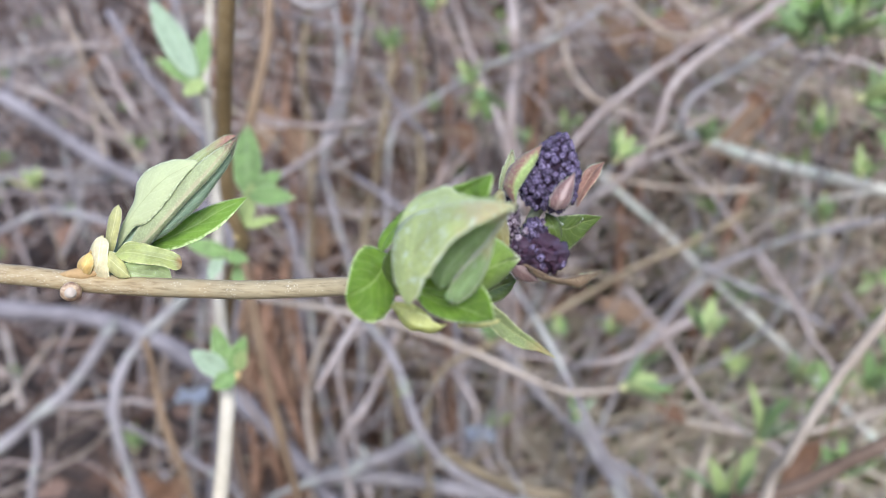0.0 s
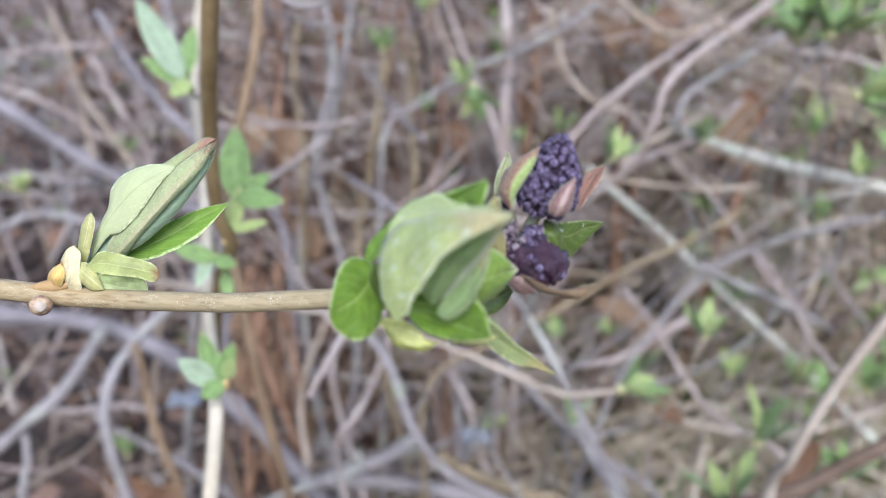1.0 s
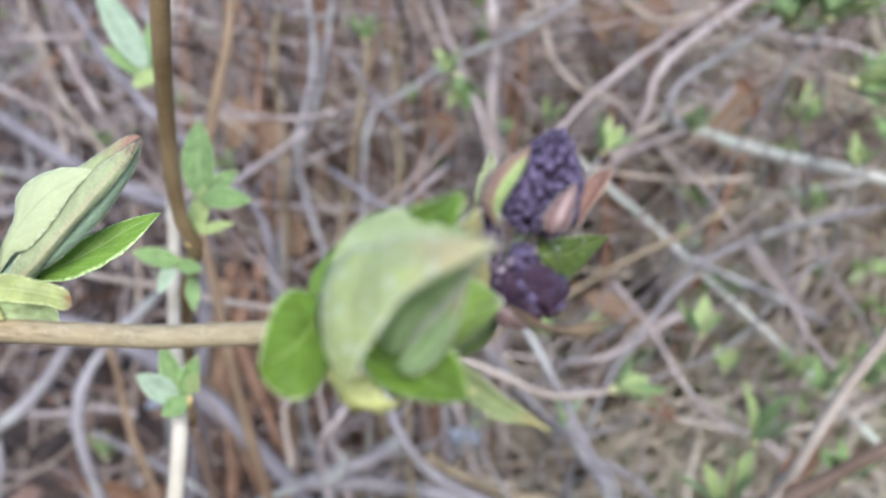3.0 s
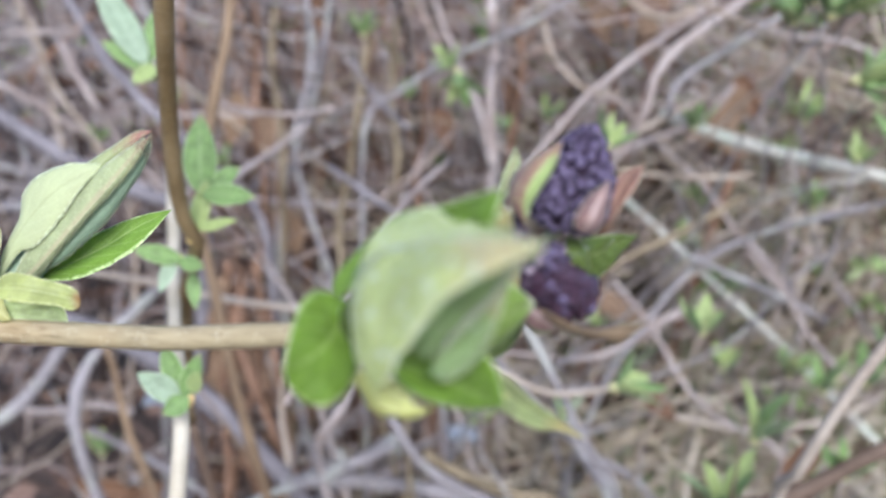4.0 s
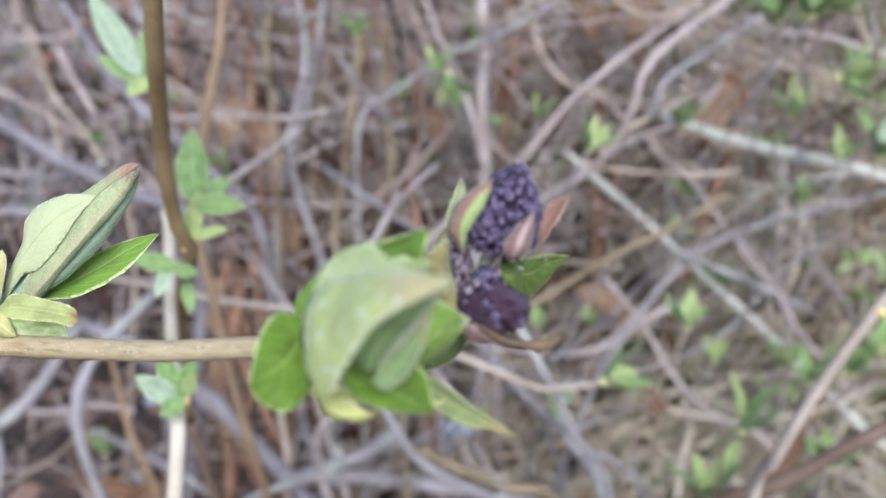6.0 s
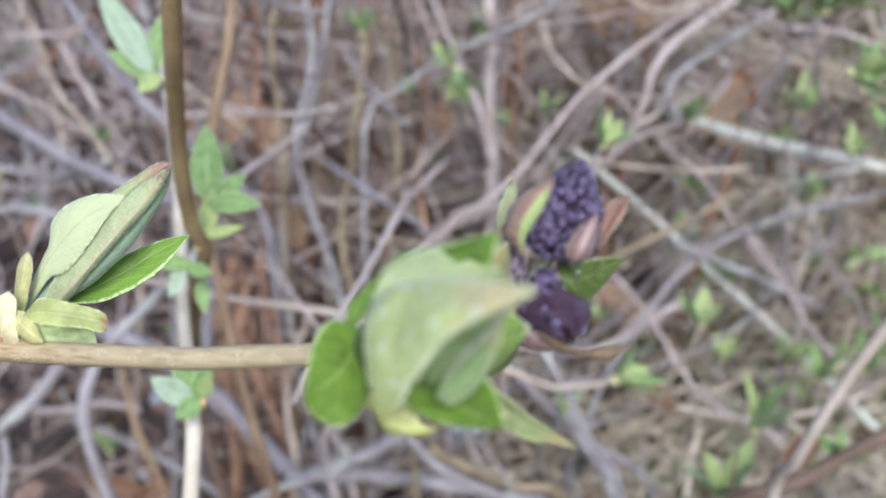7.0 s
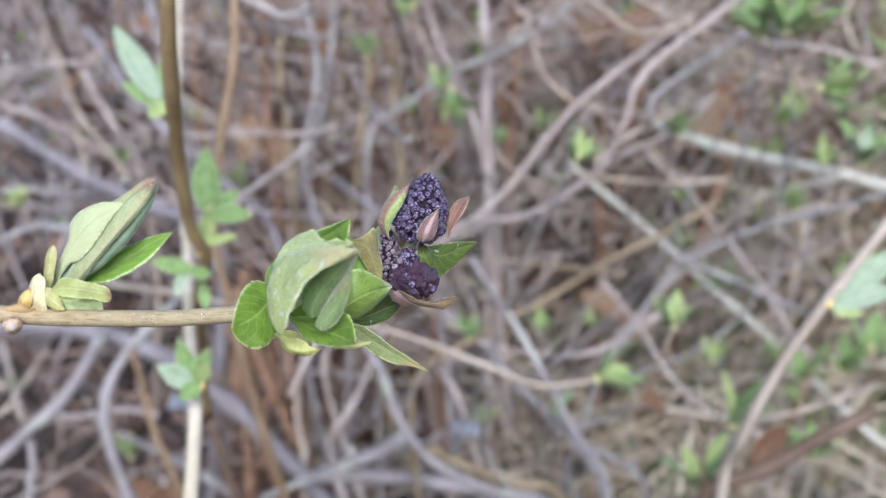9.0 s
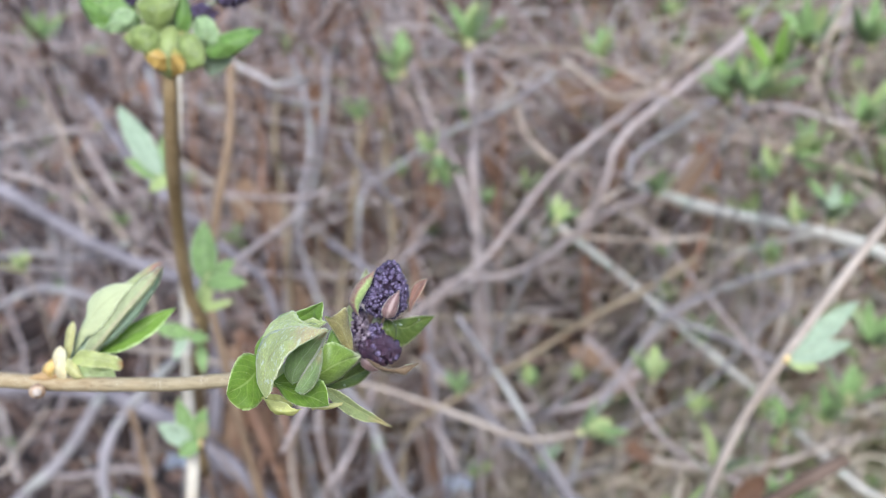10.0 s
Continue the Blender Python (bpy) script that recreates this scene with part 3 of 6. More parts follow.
def flower_head(parent, base, tip, r, belly, count, size, meshes, seed, label, blunt=0.62, core=None):
    """A closed flower head: a core set all round with small florets in a spiral."""
    head = part("flower_head", ovoid(bmesh.new(), base, tip, r * 0.76, belly, blunt=blunt), core or CORE, parent, label)
    origin = root_of(parent).location
    rnd = random.Random(seed)
    long = (tip - base).length
    X = (tip - base) / long
    A = X.orthogonal().normalized()
    B = X.cross(A)
    power = math.log(0.5) / math.log(belly)
    # even spacing over the surface
    table, total = [], 0.0
    for i in range(200):
        s = (i + 0.5) / 200
        h = math.sin(math.pi * s ** power) ** blunt
        total += h
        table.append((total, s, h))
    for k in range(count):
        want = (k + 0.5) / count * total
        s, h = next((s, h) for c, s, h in table if c >= want)
        a = k * 2.39996 + rnd.uniform(-0.2, 0.2)
        slope = (0.5 - s) * -1.3
        out = (A * math.cos(a) + B * math.sin(a) + X * (slope + rnd.uniform(-0.15, 0.25))).normalized()
        p = base + X * (s * long) + (A * math.cos(a) + B * math.sin(a)) * (r * h * rnd.uniform(0.78, 0.93))
        fl = new("floret", meshes[0] if rnd.random() > 0.12 or len(meshes) == 1 else meshes[1])
        q = out.to_track_quat("Z", "Y") @ Euler((rnd.uniform(-0.35, 0.35), rnd.uniform(-0.35, 0.35), rnd.uniform(0, 6.28))).to_quaternion()
        z = size / 1000 * rnd.uniform(0.68, 1.45)
        fl.parent = head
        fl.matrix_local = Matrix.LocRotScale(p - origin, q, (z, z, z * rnd.uniform(0.9, 1.2)))
    return head


def shoot(parent, node, way, size, seed, mats=None, count=6, spread=0.75, label="", base_mat=None):
    """A small tuft of unfolding leaves on a stem; size in millimetres."""
    rnd = random.Random(seed)
    mats = mats or (FAR_LEAF, FAR_LEAF, FAR_YELLOW)
    way = way.normalized()
    A = way.orthogonal().normalized()
    B = way.cross(A)
    bud = part("bud", ovoid(bmesh.new(), node, node + way * size * 0.35 / 1000, size * 0.11 / 1000, 0.4, 8, 6), base_mat or SCALE_YELLOW, parent, label)
    turn = rnd.uniform(0, 6)
    for k in range(count):
        a = turn + k * 2.4
        lean = spread * (0.35 + 0.65 * k / count) * rnd.uniform(0.7, 1.2)
        out = A * math.cos(a) + B * math.sin(a)
        d = (way + out * lean * 1.6).normalized()
        long = size / 1000 * rnd.uniform(0.65, 1.05)
        p = node + way * size * 0.12 / 1000 + out * size * 0.05 / 1000
        w = size * rnd.uniform(0.13, 0.2)
        leaf("leaf", bud, p, p + d * long, w, w, rnd.choice(mats), face=(way - out * 0.4 + Vector((0, 0, 0.2))).normalized() if lean > 0.3 else -out,
             fold_l=rnd.uniform(5, 35), fold_r=rnd.uniform(5, 35), bend=rnd.uniform(-0.12, 0.05), n=8, m=2, thick=0.4, seed=seed * 31 + k)
    return bud


def down_to_ground(p, drift=0.1, seed=0):
    """Points that carry a stem on from p down into the soil."""
    rnd = random.Random(seed)
    dx, dy = rnd.uniform(-drift, drift), rnd.uniform(0, drift)
    return [p + Vector((dx * 0.3, dy * 0.3, -p.z * 0.35)), p + Vector((dx * 0.7, dy * 0.7, -p.z * 0.7)), Vector((p.x + dx, p.y + dy, -0.02))]


def stem(name, pts, r0, r1, mat, label, category="shrub stem", group="", seed=0, sides=9, shoots=(), spurs=0, rough=0.12, root=False, node_step=0.08, drift=0.12):
    """A woody stem from pts[0] to pts[-1]; radii in millimetres; shoots: (share of its length, way, size in millimetres, leaf materials)."""
    pts = list(pts)
    if root:
        pts = pts + down_to_ground(pts[-1], drift, seed)
    rnd = random.Random(seed)
    _, long = curve_points(pts, 8)
    n = max(12, min(90, int(long / 0.018)))
    line, long = curve_points(pts, n)
    line = [p + Vector((noise.noise(p * 9 + Vector((seed, 0, 0))), noise.noise(p * 9 + Vector((0, seed, 5))), noise.noise(p * 9 + Vector((7, 0, seed))))) * 0.004 * min(1, max(0, i - 0.5)) for i, p in enumerate(line)]
    marks = [k * node_step / long + rnd.uniform(-0.01, 0.01) for k in range(1, int(long / node_step))]
    own = thing(name, line[-1] if root else line[0], label, category, group)
    part("stem", tube(bmesh.new(), line, lambda s: 0.78 * (r0 + (r1 - r0) * s) / 1000, sides, rough, seed, marks, 0.3), mat, own)
    for k in range(spurs or 3):
        s = rnd.uniform(0.05, 0.9)
        p = line[int(s * (n - 1))]
        d = Vector((rnd.uniform(-1, 1), rnd.uniform(-0.3, 1), rnd.uniform(-0.2, 1))).normalized()
        size = rnd.uniform(0.03, 0.13)
        part("spur", tube(bmesh.new(), curve_points([p, p + d * size * 0.5 + Vector((0, 0, 0.004)), p + d * size], 6)[0], lambda s: (0.3 * r0 * (1 - 0.6 * s)) / 1000, 6, 0.1, seed + k), mat, own)
    for k, (s, way, size, mats) in enumerate(shoots):
        p = line[min(n - 1, int(s * (n - 1)))]
        shoot(own, p, way, size, seed * 17 + k, mats)
    return own


# ---- the twig in front: bark, side bud, leaf cluster, flower heads ----
twig = thing("lilac_twig", at(-260, -330, 330), "tan lilac twig with opening leaf buds and dark purple flower heads", "lilac twig")
twig_line, twig_long = curve_points([at(4.4, -4.7, 133.0), at(0.5, -5.0, 133.0), at(-4.4, -5.2, 136.0), at(-8.0, -5.5, 141.0), at(-15.1, -5.8, 145.5), at(-22.7, -6.2, 148.3), at(-30.4, -6.6, 150.8), at(-38.0, -6.6, 154.0), at(-45.9, -6.5, 157.2), at(-51.4, -6.4, 159.4), at(-56.8, -6.2, 161.2), at(-62.0, -5.8, 162.0), at(-67.2, -5.3, 162.8), at(-72.6, -4.7, 163.8), at(-78.1, -4.3, 165.0), at(-92.0, -2.6, 174.0), at(-112.0, -1.5, 190.0), at(-142.2, -4.0, 222.0), at(-176.1, -12.2, 255.0), at(-210.8, -45.3, 290.0)], 110)


def twig_radius(s):
    """Thicker from the tip back to the old wood."""
    run = 1000 * s * 117 / 109 * twig_long if s < 0.93 else 400
    return float(np.interp(run, [0, 20, 36, 70, 100, 250, 400], [1.4, 1.5, 1.5, 1.66, 1.9, 2.6, 3.6])) / 1000


part("bark", tube(bmesh.new(), twig_line + [twig_line[-1] + (Vector((-0.14, 0.12, -0.02)) - twig_line[-1]) * k / 8 for k in range(1, 9)], twig_radius, 20, 0.02, 3, (0.418,), 0.22), BARK_TWIG, twig, "tan bark with pale specks")
knob = part("knob", ovoid(bmesh.new(), at(-63.4, -5.7, 159.2), at(-62.3, -8.3, 156.9), 0.0018, 0.6, 14, 10, 0.5), KNOB, twig, "small round closed side bud")
part("knob_tip", ovoid(bmesh.new(), at(-63.0, -6.6, 157.7), at(-61.9, -8.0, 156.3), 0.0011, 0.5, 12, 8), BARK_DUN, knob)

part("bud_collar", ovoid(bmesh.new(), at(-67.2, -4.6, 161.8), at(-58.6, -3.9, 160.6), 0.0011, 0.6, 14, 12, 0.7), COLLAR, twig, "rusty swollen collar under the side bud")

# side bud: scales at its foot, then the leaves
bud = part("side_bud", ovoid(bmesh.new(), at(-61.6, -5.0, 169.0), at(-45.9, 10.7, 167.5), 0.0024, 0.4, 12, 10), SAGE_DARK, twig, "opening leaf bud with cream scales and green leaves")
blade("bud_scale", bud, at(-63.0, -4.2, 162.1), at(-60.3, -0.5, 160.2),
      [at(-63.2, -2.8, 161.6), at(-62.1, -1.4, 160.7)],
      [at(-60.6, -4.5, 160.2), at(-59.4, -2.8, 159.2), at(-59.5, -1.4, 159.2)],
      [at(-60.6, -2.8, 158.3)], SCALE_ORANGE, thick=0.4, puff=0.3, seed=1)
blade("bud_scale", bud, at(-60.4, -5.2, 161.8), at(-58.6, 2.3, 160.9),
      [at(-61.0, -2.8, 161.8), at(-60.9, -0.4, 161.4), at(-59.9, 1.6, 160.9)],
      [at(-57.3, -5.2, 160.4), at(-57.1, -1.9, 159.4), at(-57.2, 1.1, 159.9)],
      [at(-58.5, -2.3, 158.7), at(-58.5, 0.1, 159.3)], SCALE_CREAM, thick=0.4, puff=0.3, seed=2)
blade("bud_scale", bud, at(-59.4, -2.4, 165.1), at(-56.4, 7.7, 162.6),
      [at(-59.5, 1.1, 164.6), at(-58.6, 5.0, 163.6), at(-57.5, 7.0, 163.1)],
      [at(-57.3, 0.1, 163.6), at(-56.1, 4.0, 162.6), at(-55.8, 6.5, 162.4)],
      [at(-58.0, 1.1, 163.2), at(-56.9, 4.9, 162.0)], SCALE_YELLOW, thick=0.35, puff=0.2, seed=3)
blade("bud_scale", bud, at(-58.7, -0.6, 161.0), at(-53.0, -4.8, 158.6),
      [at(-56.4, -0.4, 160.1), at(-54.3, -2.0, 159.1)],
      [at(-58.1, -2.9, 160.6), at(-56.2, -4.4, 159.6), at(-54.7, -5.0, 159.1)],
      [at(-55.8, -2.3, 158.4), at(-54.2, -3.5, 158.0)], SCALE_YELLOW, thick=0.4, puff=0.2, seed=4)
blade("bud_scale", bud, at(-55.9, -0.9, 159.1), at(-44.4, -2.2, 159.1),
      [at(-54.6, 0.6, 159.1), at(-53.1, 1.4, 159.1), at(-49.4, 0.6, 159.1), at(-46.0, -0.4, 159.1), at(-44.7, -1.2, 159.1)],
      [at(-53.8, -2.1, 158.1), at(-51.0, -2.5, 158.1), at(-47.1, -3.0, 158.1), at(-45.3, -3.6, 158.4), at(-44.5, -3.2, 159.1)],
      [at(-52.6, -0.6, 158.5), at(-48.3, -1.4, 158.6), at(-45.7, -2.0, 158.9)], SCALE_GREEN, thick=0.22, puff=0.05, crinkle=0.2, seed=5, n=26)
blade("bud_scale", bud, at(-55.9, -2.9, 159.8), at(-46.6, -5.5, 160.8),
      [at(-52.8, -2.2, 158.9), at(-49.1, -2.6, 159.4), at(-46.9, -3.2, 159.8)],
      [at(-53.1, -5.4, 159.8), at(-49.9, -5.7, 160.3)],
      [at(-51.8, -4.3, 160.0)], SCALE_PALE, thick=0.25, crinkle=0.35, puff=-0.1, seed=6, n=26)
blade("leaf", bud, at(-58.0, -0.5, 166.0), at(-42.4, 15.3, 163.0),
      [at(-57.1, 4.1, 166.0), at(-54.8, 8.1, 165.5), at(-54.0, 11.6, 165.0), at(-51.8, 14.0, 164.5), at(-47.9, 15.5, 164.0), at(-44.8, 15.6, 163.5)],
      [at(-54.2, 3.9, 164.4), at(-52.3, 4.3, 163.8), at(-49.7, 6.5, 163.3), at(-47.6, 8.9, 162.8), at(-45.1, 12.4, 162.6)],
      [at(-55.4, 4.6, 164.4), at(-51.4, 9.5, 163.2), at(-47.3, 12.9, 162.6)], PALELEAF, hairs=340, seed=7, under=GREEN)
blade("leaf", bud, at(-54.2, 4.0, 168.0), at(-36.0, 19.8, 163.3),
      [at(-49.0, 13.1, 166.0), at(-44.9, 16.1, 165.5), at(-41.1, 18.3, 164.5), at(-38.0, 19.8, 163.7)],
      [at(-48.4, 9.1, 165.5), at(-43.1, 14.8, 164.5), at(-38.2, 18.2, 163.3)],
      [at(-47.2, 12.1, 165.0), at(-42.0, 16.6, 164.0)], PALELEAF_TIP, hairs=153, seed=8)
blade("leaf", bud, at(-56.3, -0.3, 166.0), at(-35.9, 19.1, 162.0),
      [at(-53.6, 3.9, 164.9), at(-50.2, 7.2, 164.2), at(-46.4, 11.8, 163.6), at(-42.1, 15.4, 162.9), at(-38.2, 17.8, 162.2)],
      [at(-53.1, -0.1, 165.8), at(-48.1, 4.7, 163.9), at(-44.2, 8.7, 163.0), at(-40.4, 12.5, 162.6), at(-37.3, 16.2, 162.2)],
      [at(-53.3, 0.6, 164.7), at(-48.4, 5.1, 163.0), at(-44.7, 8.9, 162.3), at(-41.1, 12.8, 161.9), at(-37.8, 16.7, 161.8)], SAGE, hairs=255, seed=9, crinkle=0.06, ragged=0.02)
blade("leaf", bud, at(-54.9, -0.1, 167.0), at(-35.9, 19.5, 163.4),
      [at(-49.2, 5.3, 165.0), at(-44.5, 9.8, 164.0), at(-40.9, 13.4, 163.5), at(-37.6, 17.2, 163.0)],
      [at(-51.1, 1.5, 166.4), at(-47.5, 3.8, 166.0), at(-42.8, 8.0, 165.4), at(-39.6, 12.1, 165.0), at(-37.2, 15.5, 164.3)],
      [at(-49.0, 3.6, 165.0), at(-43.8, 8.5, 164.2), at(-39.7, 12.9, 163.7)], SAGE_DARK, hairs=187, seed=10, crinkle=0.06, ragged=0.02)
blade("leaf", bud, at(-56.7, -0.6, 169.0), at(-35.5, 9.5, 170.5),
      [at(-53.8, 2.4, 170.0), at(-48.9, 5.1, 171.0), at(-43.9, 7.4, 171.5), at(-39.8, 8.9, 171.5)],
      [at(-52.6, -0.2, 168.0), at(-48.1, 0.0, 168.0), at(-44.2, 1.5, 168.5), at(-40.2, 4.1, 169.0), at(-37.3, 7.3, 170.0)],
      [at(-51.4, 1.3, 169.7), at(-45.6, 4.2, 170.9), at(-40.2, 7.3, 171.2)], BRIGHT, hairs=204, seed=11, under=PALELEAF, puff=0.1)

# leaf cluster at the twig's end
cluster = part("leaf_cluster", ovoid(bmesh.new(), at(-11.0, -4.9, 126.0), at(6.1, -3.3, 132.0), 0.0022, 0.5, 14, 12), SCALE_GREEN, twig, "tight bunch of downy young leaves")
blade("leaf", cluster, at(-6.9, -0.9, 126.0), at(-12.2, -6.1, 117.0),
      [at(-8.7, 0.2, 125.0), at(-10.2, 0.4, 124.0), at(-11.3, -0.6, 122.0), at(-11.9, -3.3, 119.0)],
      [at(-6.2, -4.0, 124.0), at(-6.5, -7.1, 122.0), at(-7.8, -9.0, 120.0), at(-9.5, -9.3, 119.0), at(-11.3, -8.1, 118.0)],
      [at(-9.2, -4.4, 121.5)], GREEN, hairs=255, seed=21, under=PALELEAF, crinkle=0.15, label="small round green leaf with a pale margin")
blade("leaf", cluster, at(-8.8, -0.9, 126.0), at(-0.1, 7.8, 118.0),
      [at(-8.5, 1.4, 126.0), at(-6.9, 3.5, 124.0), at(-4.7, 5.6, 122.0), at(-2.5, 7.2, 120.0)],
      [at(-5.5, 1.7, 122.0), at(-2.5, 4.5, 119.0)],
      [at(-6.8, 2.3, 124.0), at(-3.7, 5.3, 121.0)], BRIGHT, hairs=136, seed=22, under=PALELEAF)
blade("leaf", cluster, at(-6.0, 2.7, 121.5), at(-1.8, 6.9, 117.5),
      [at(-5.4, 4.6, 121.5), at(-3.7, 6.2, 120.0)],
      [at(-4.4, 4.0, 120.0), at(-2.5, 5.6, 118.0)],
      [at(-4.8, 4.4, 120.8)], GREEN, hairs=68, seed=19)
blade("leaf", cluster, at(-5.7, 2.9, 116.4), at(6.2, 5.5, 102.3),
      [at(-4.7, 5.2, 117.5), at(-2.8, 6.6, 118.0), at(-1.0, 7.5, 117.0), at(0.2, 7.9, 115.3), at(1.1, 7.3, 113.5), at(2.1, 6.3, 110.5), at(3.9, 5.7, 106.0)],
      [at(-3.4, 4.2, 114.4), at(-0.6, 4.9, 111.4), at(2.3, 5.2, 107.2)],
      [at(-2.7, 5.5, 115.2), at(0.1, 6.3, 112.8), at(2.5, 5.7, 108.2)], DOWNY, hairs=289, seed=24, under=GREEN, ragged=0.08)
blade("leaf", cluster, at(-4.1, -6.7, 110.5), at(7.8, 4.7, 98.5),
      [at(-5.7, -4.3, 112.0), at(-6.2, -1.6, 113.5), at(-6.2, 1.1, 115.0), at(-5.4, 3.1, 115.5), at(-3.4, 4.3, 114.0), at(-0.6, 5.0, 111.0), at(2.0, 5.3, 107.0), at(5.0, 5.2, 102.0)],
      [at(-2.9, -5.5, 109.0), at(-2.1, -3.8, 107.5), at(-0.9, -1.7, 105.0), at(0.7, 0.6, 103.0), at(2.7, 2.0, 101.5), at(5.2, 3.3, 100.0)],
      [at(-4.0, -2.6, 109.3), at(-2.8, 0.4, 108.6), at(-0.6, 2.6, 106.0), at(2.8, 3.8, 102.6)], DOWNY_TAN, hairs=442, seed=25, under=GREEN, ragged=0.09, crinkle=0.16, n=28, label="downy olive leaf curling over the bunch")
blade("leaf", cluster, at(-0.3, -5.0, 115.5), at(7.9, 4.5, 101.8),
      [at(-1.5, -3.6, 115.3), at(-1.6, -2.0, 114.5), at(-0.6, -0.1, 112.9), at(1.0, 1.7, 111.0), at(3.2, 3.1, 108.3), at(5.3, 4.0, 105.6), at(6.9, 4.9, 103.2)],
      [at(1.2, -4.1, 115.1), at(3.0, -1.9, 113.4), at(4.6, -0.3, 111.4), at(6.3, 2.0, 108.3), at(6.9, 3.4, 106.3), at(7.9, 4.5, 103.2)],
      [at(0.3, -2.9, 113.0), at(2.1, -0.4, 110.8), at(4.3, 1.7, 107.7), at(6.4, 3.6, 104.4)], CELADON, hairs=374, seed=26, under=GREEN, ragged=0.06, crinkle=0.14, label="furled grey-green inner leaf")
blade("leaf_edge", cluster, at(1.0, -4.0, 114.1), at(7.9, 4.4, 101.6),
      [at(2.8, -1.6, 112.4), at(4.5, 0.6, 109.8), at(6.1, 2.8, 106.7)],
      [at(3.3, -1.9, 112.6), at(5.2, 0.4, 110.0), at(6.8, 3.0, 106.3)],
      [at(3.1, -1.6, 112.0), at(4.9, 0.5, 109.3), at(6.5, 2.9, 106.0)], FOLD, hairs=120, seed=52, puff=0.1, n=18, m=2)
blade("leaf", cluster, at(0.1, -5.9, 114.6), at(6.0, 1.7, 108.0),
      [at(0.9, -4.5, 114.4), at(2.5, -2.4, 112.8), at(4.3, -0.6, 110.6)],
      [at(1.2, -6.7, 114.6), at(2.7, -6.0, 114.0), at(4.1, -4.5, 113.0), at(5.2, -2.2, 111.4), at(5.7, -0.4, 109.8)],
      [at(1.5, -5.5, 113.2), at(3.4, -3.3, 111.6), at(5.0, -1.0, 109.6)], CELADON, hairs=289, seed=27, under=GREEN)
blade("leaf", cluster, at(-4.2, -4.8, 119.5), at(6.2, -8.5, 112.0),
      [at(-1.6, -5.7, 119.0), at(0.8, -6.2, 118.5), at(2.8, -4.8, 117.5), at(4.4, -4.3, 116.0), at(5.4, -5.2, 115.0), at(6.0, -6.9, 113.5)],
      [at(-2.6, -7.3, 119.0), at(-0.6, -8.6, 118.0), at(1.8, -9.1, 116.5), at(4.1, -9.0, 114.5)],
      [at(-0.7, -6.8, 119.0), at(2.3, -7.4, 117.4), at(4.3, -8.0, 115.0)], GREEN, hairs=221, seed=28, under=PALELEAF, crinkle=0.16)
blade("leaf", cluster, at(0.8, -5.7, 125.0), at(10.7, -1.3, 128.5),
      [at(2.3, -2.4, 123.0), at(4.5, 1.3, 122.0), at(6.4, 1.7, 122.5), at(8.2, 0.7, 124.0), at(9.5, -0.3, 126.0)],
      [at(2.4, -6.1, 125.0), at(4.4, -6.2, 125.0), at(6.8, -5.3, 126.0), at(9.0, -3.4, 127.0)],
      [at(3.8, -3.8, 122.0), at(6.3, -2.4, 122.0), at(8.5, -1.6, 125.0)], WHITETIP, hairs=136, seed=29, under=PALELEAF, puff=0.5, label="green leaf with a pale tip")
blade("leaf", cluster, at(1.2, -7.4, 134.0), at(11.4, -4.9, 145.0),
      [at(5.0, -4.8, 136.0), at(7.9, -3.1, 140.0), at(10.0, -3.4, 143.0)],
      [at(3.9, -7.9, 135.0), at(6.3, -8.1, 137.0), at(8.8, -7.6, 141.0), at(10.5, -6.4, 144.0)],
      [at(5.4, -6.7, 136.5), at(8.8, -5.6, 141.5)], DEEP, hairs=153, seed=30, under=PALELEAF)
blade("leaf", cluster, at(-0.1, 6.1, 119.0), at(5.9, 9.1, 112.0),
      [at(0.1, 7.5, 119.0), at(2.6, 8.2, 116.0)],
      [at(1.8, 5.9, 118.0), at(3.9, 6.3, 116.0), at(5.2, 5.8, 114.0), at(5.9, 7.6, 112.5)],
      [at(2.4, 7.1, 117.4)], BRIGHT, hairs=136, seed=31, under=PALELEAF)
blade("leaf", cluster, at(-0.2, 5.1, 119.0), at(6.3, 5.6, 113.0),
      [at(1.9, 6.2, 118.0), at(4.5, 6.3, 115.0)],
      [at(1.9, 4.5, 117.0), at(4.4, 4.6, 115.0)],
      [at(2.6, 5.4, 116.5)], DOWNY, hairs=102, seed=32)
blade("leaf", cluster, at(9.0, -0.7, 129.0), at(4.7, 6.5, 123.0),
      [at(7.4, 0.6, 128.0), at(6.2, 3.2, 126.0), at(5.4, 5.0, 124.0)],
      [at(9.2, 1.9, 129.0), at(8.6, 5.0, 129.0), at(8.3, 7.9, 128.0), at(6.9, 6.9, 126.0), at(5.8, 6.2, 124.0)],
      [at(8.0, 2.5, 127.4), at(7.0, 5.1, 125.5)], RUST, hairs=187, seed=33, under=GREEN, label="rust-tinged young leaf")
blade("leaf", cluster, at(3.0, -2.7, 128.0), at(8.9, 0.1, 130.0),
      [at(4.4, 1.7, 128.0), at(6.0, 4.1, 128.0)],
      [at(5.8, -0.3, 128.0), at(7.8, 0.0, 129.0)],
      [at(6.0, 1.6, 127.5)], BRIGHT, hairs=68, seed=35)
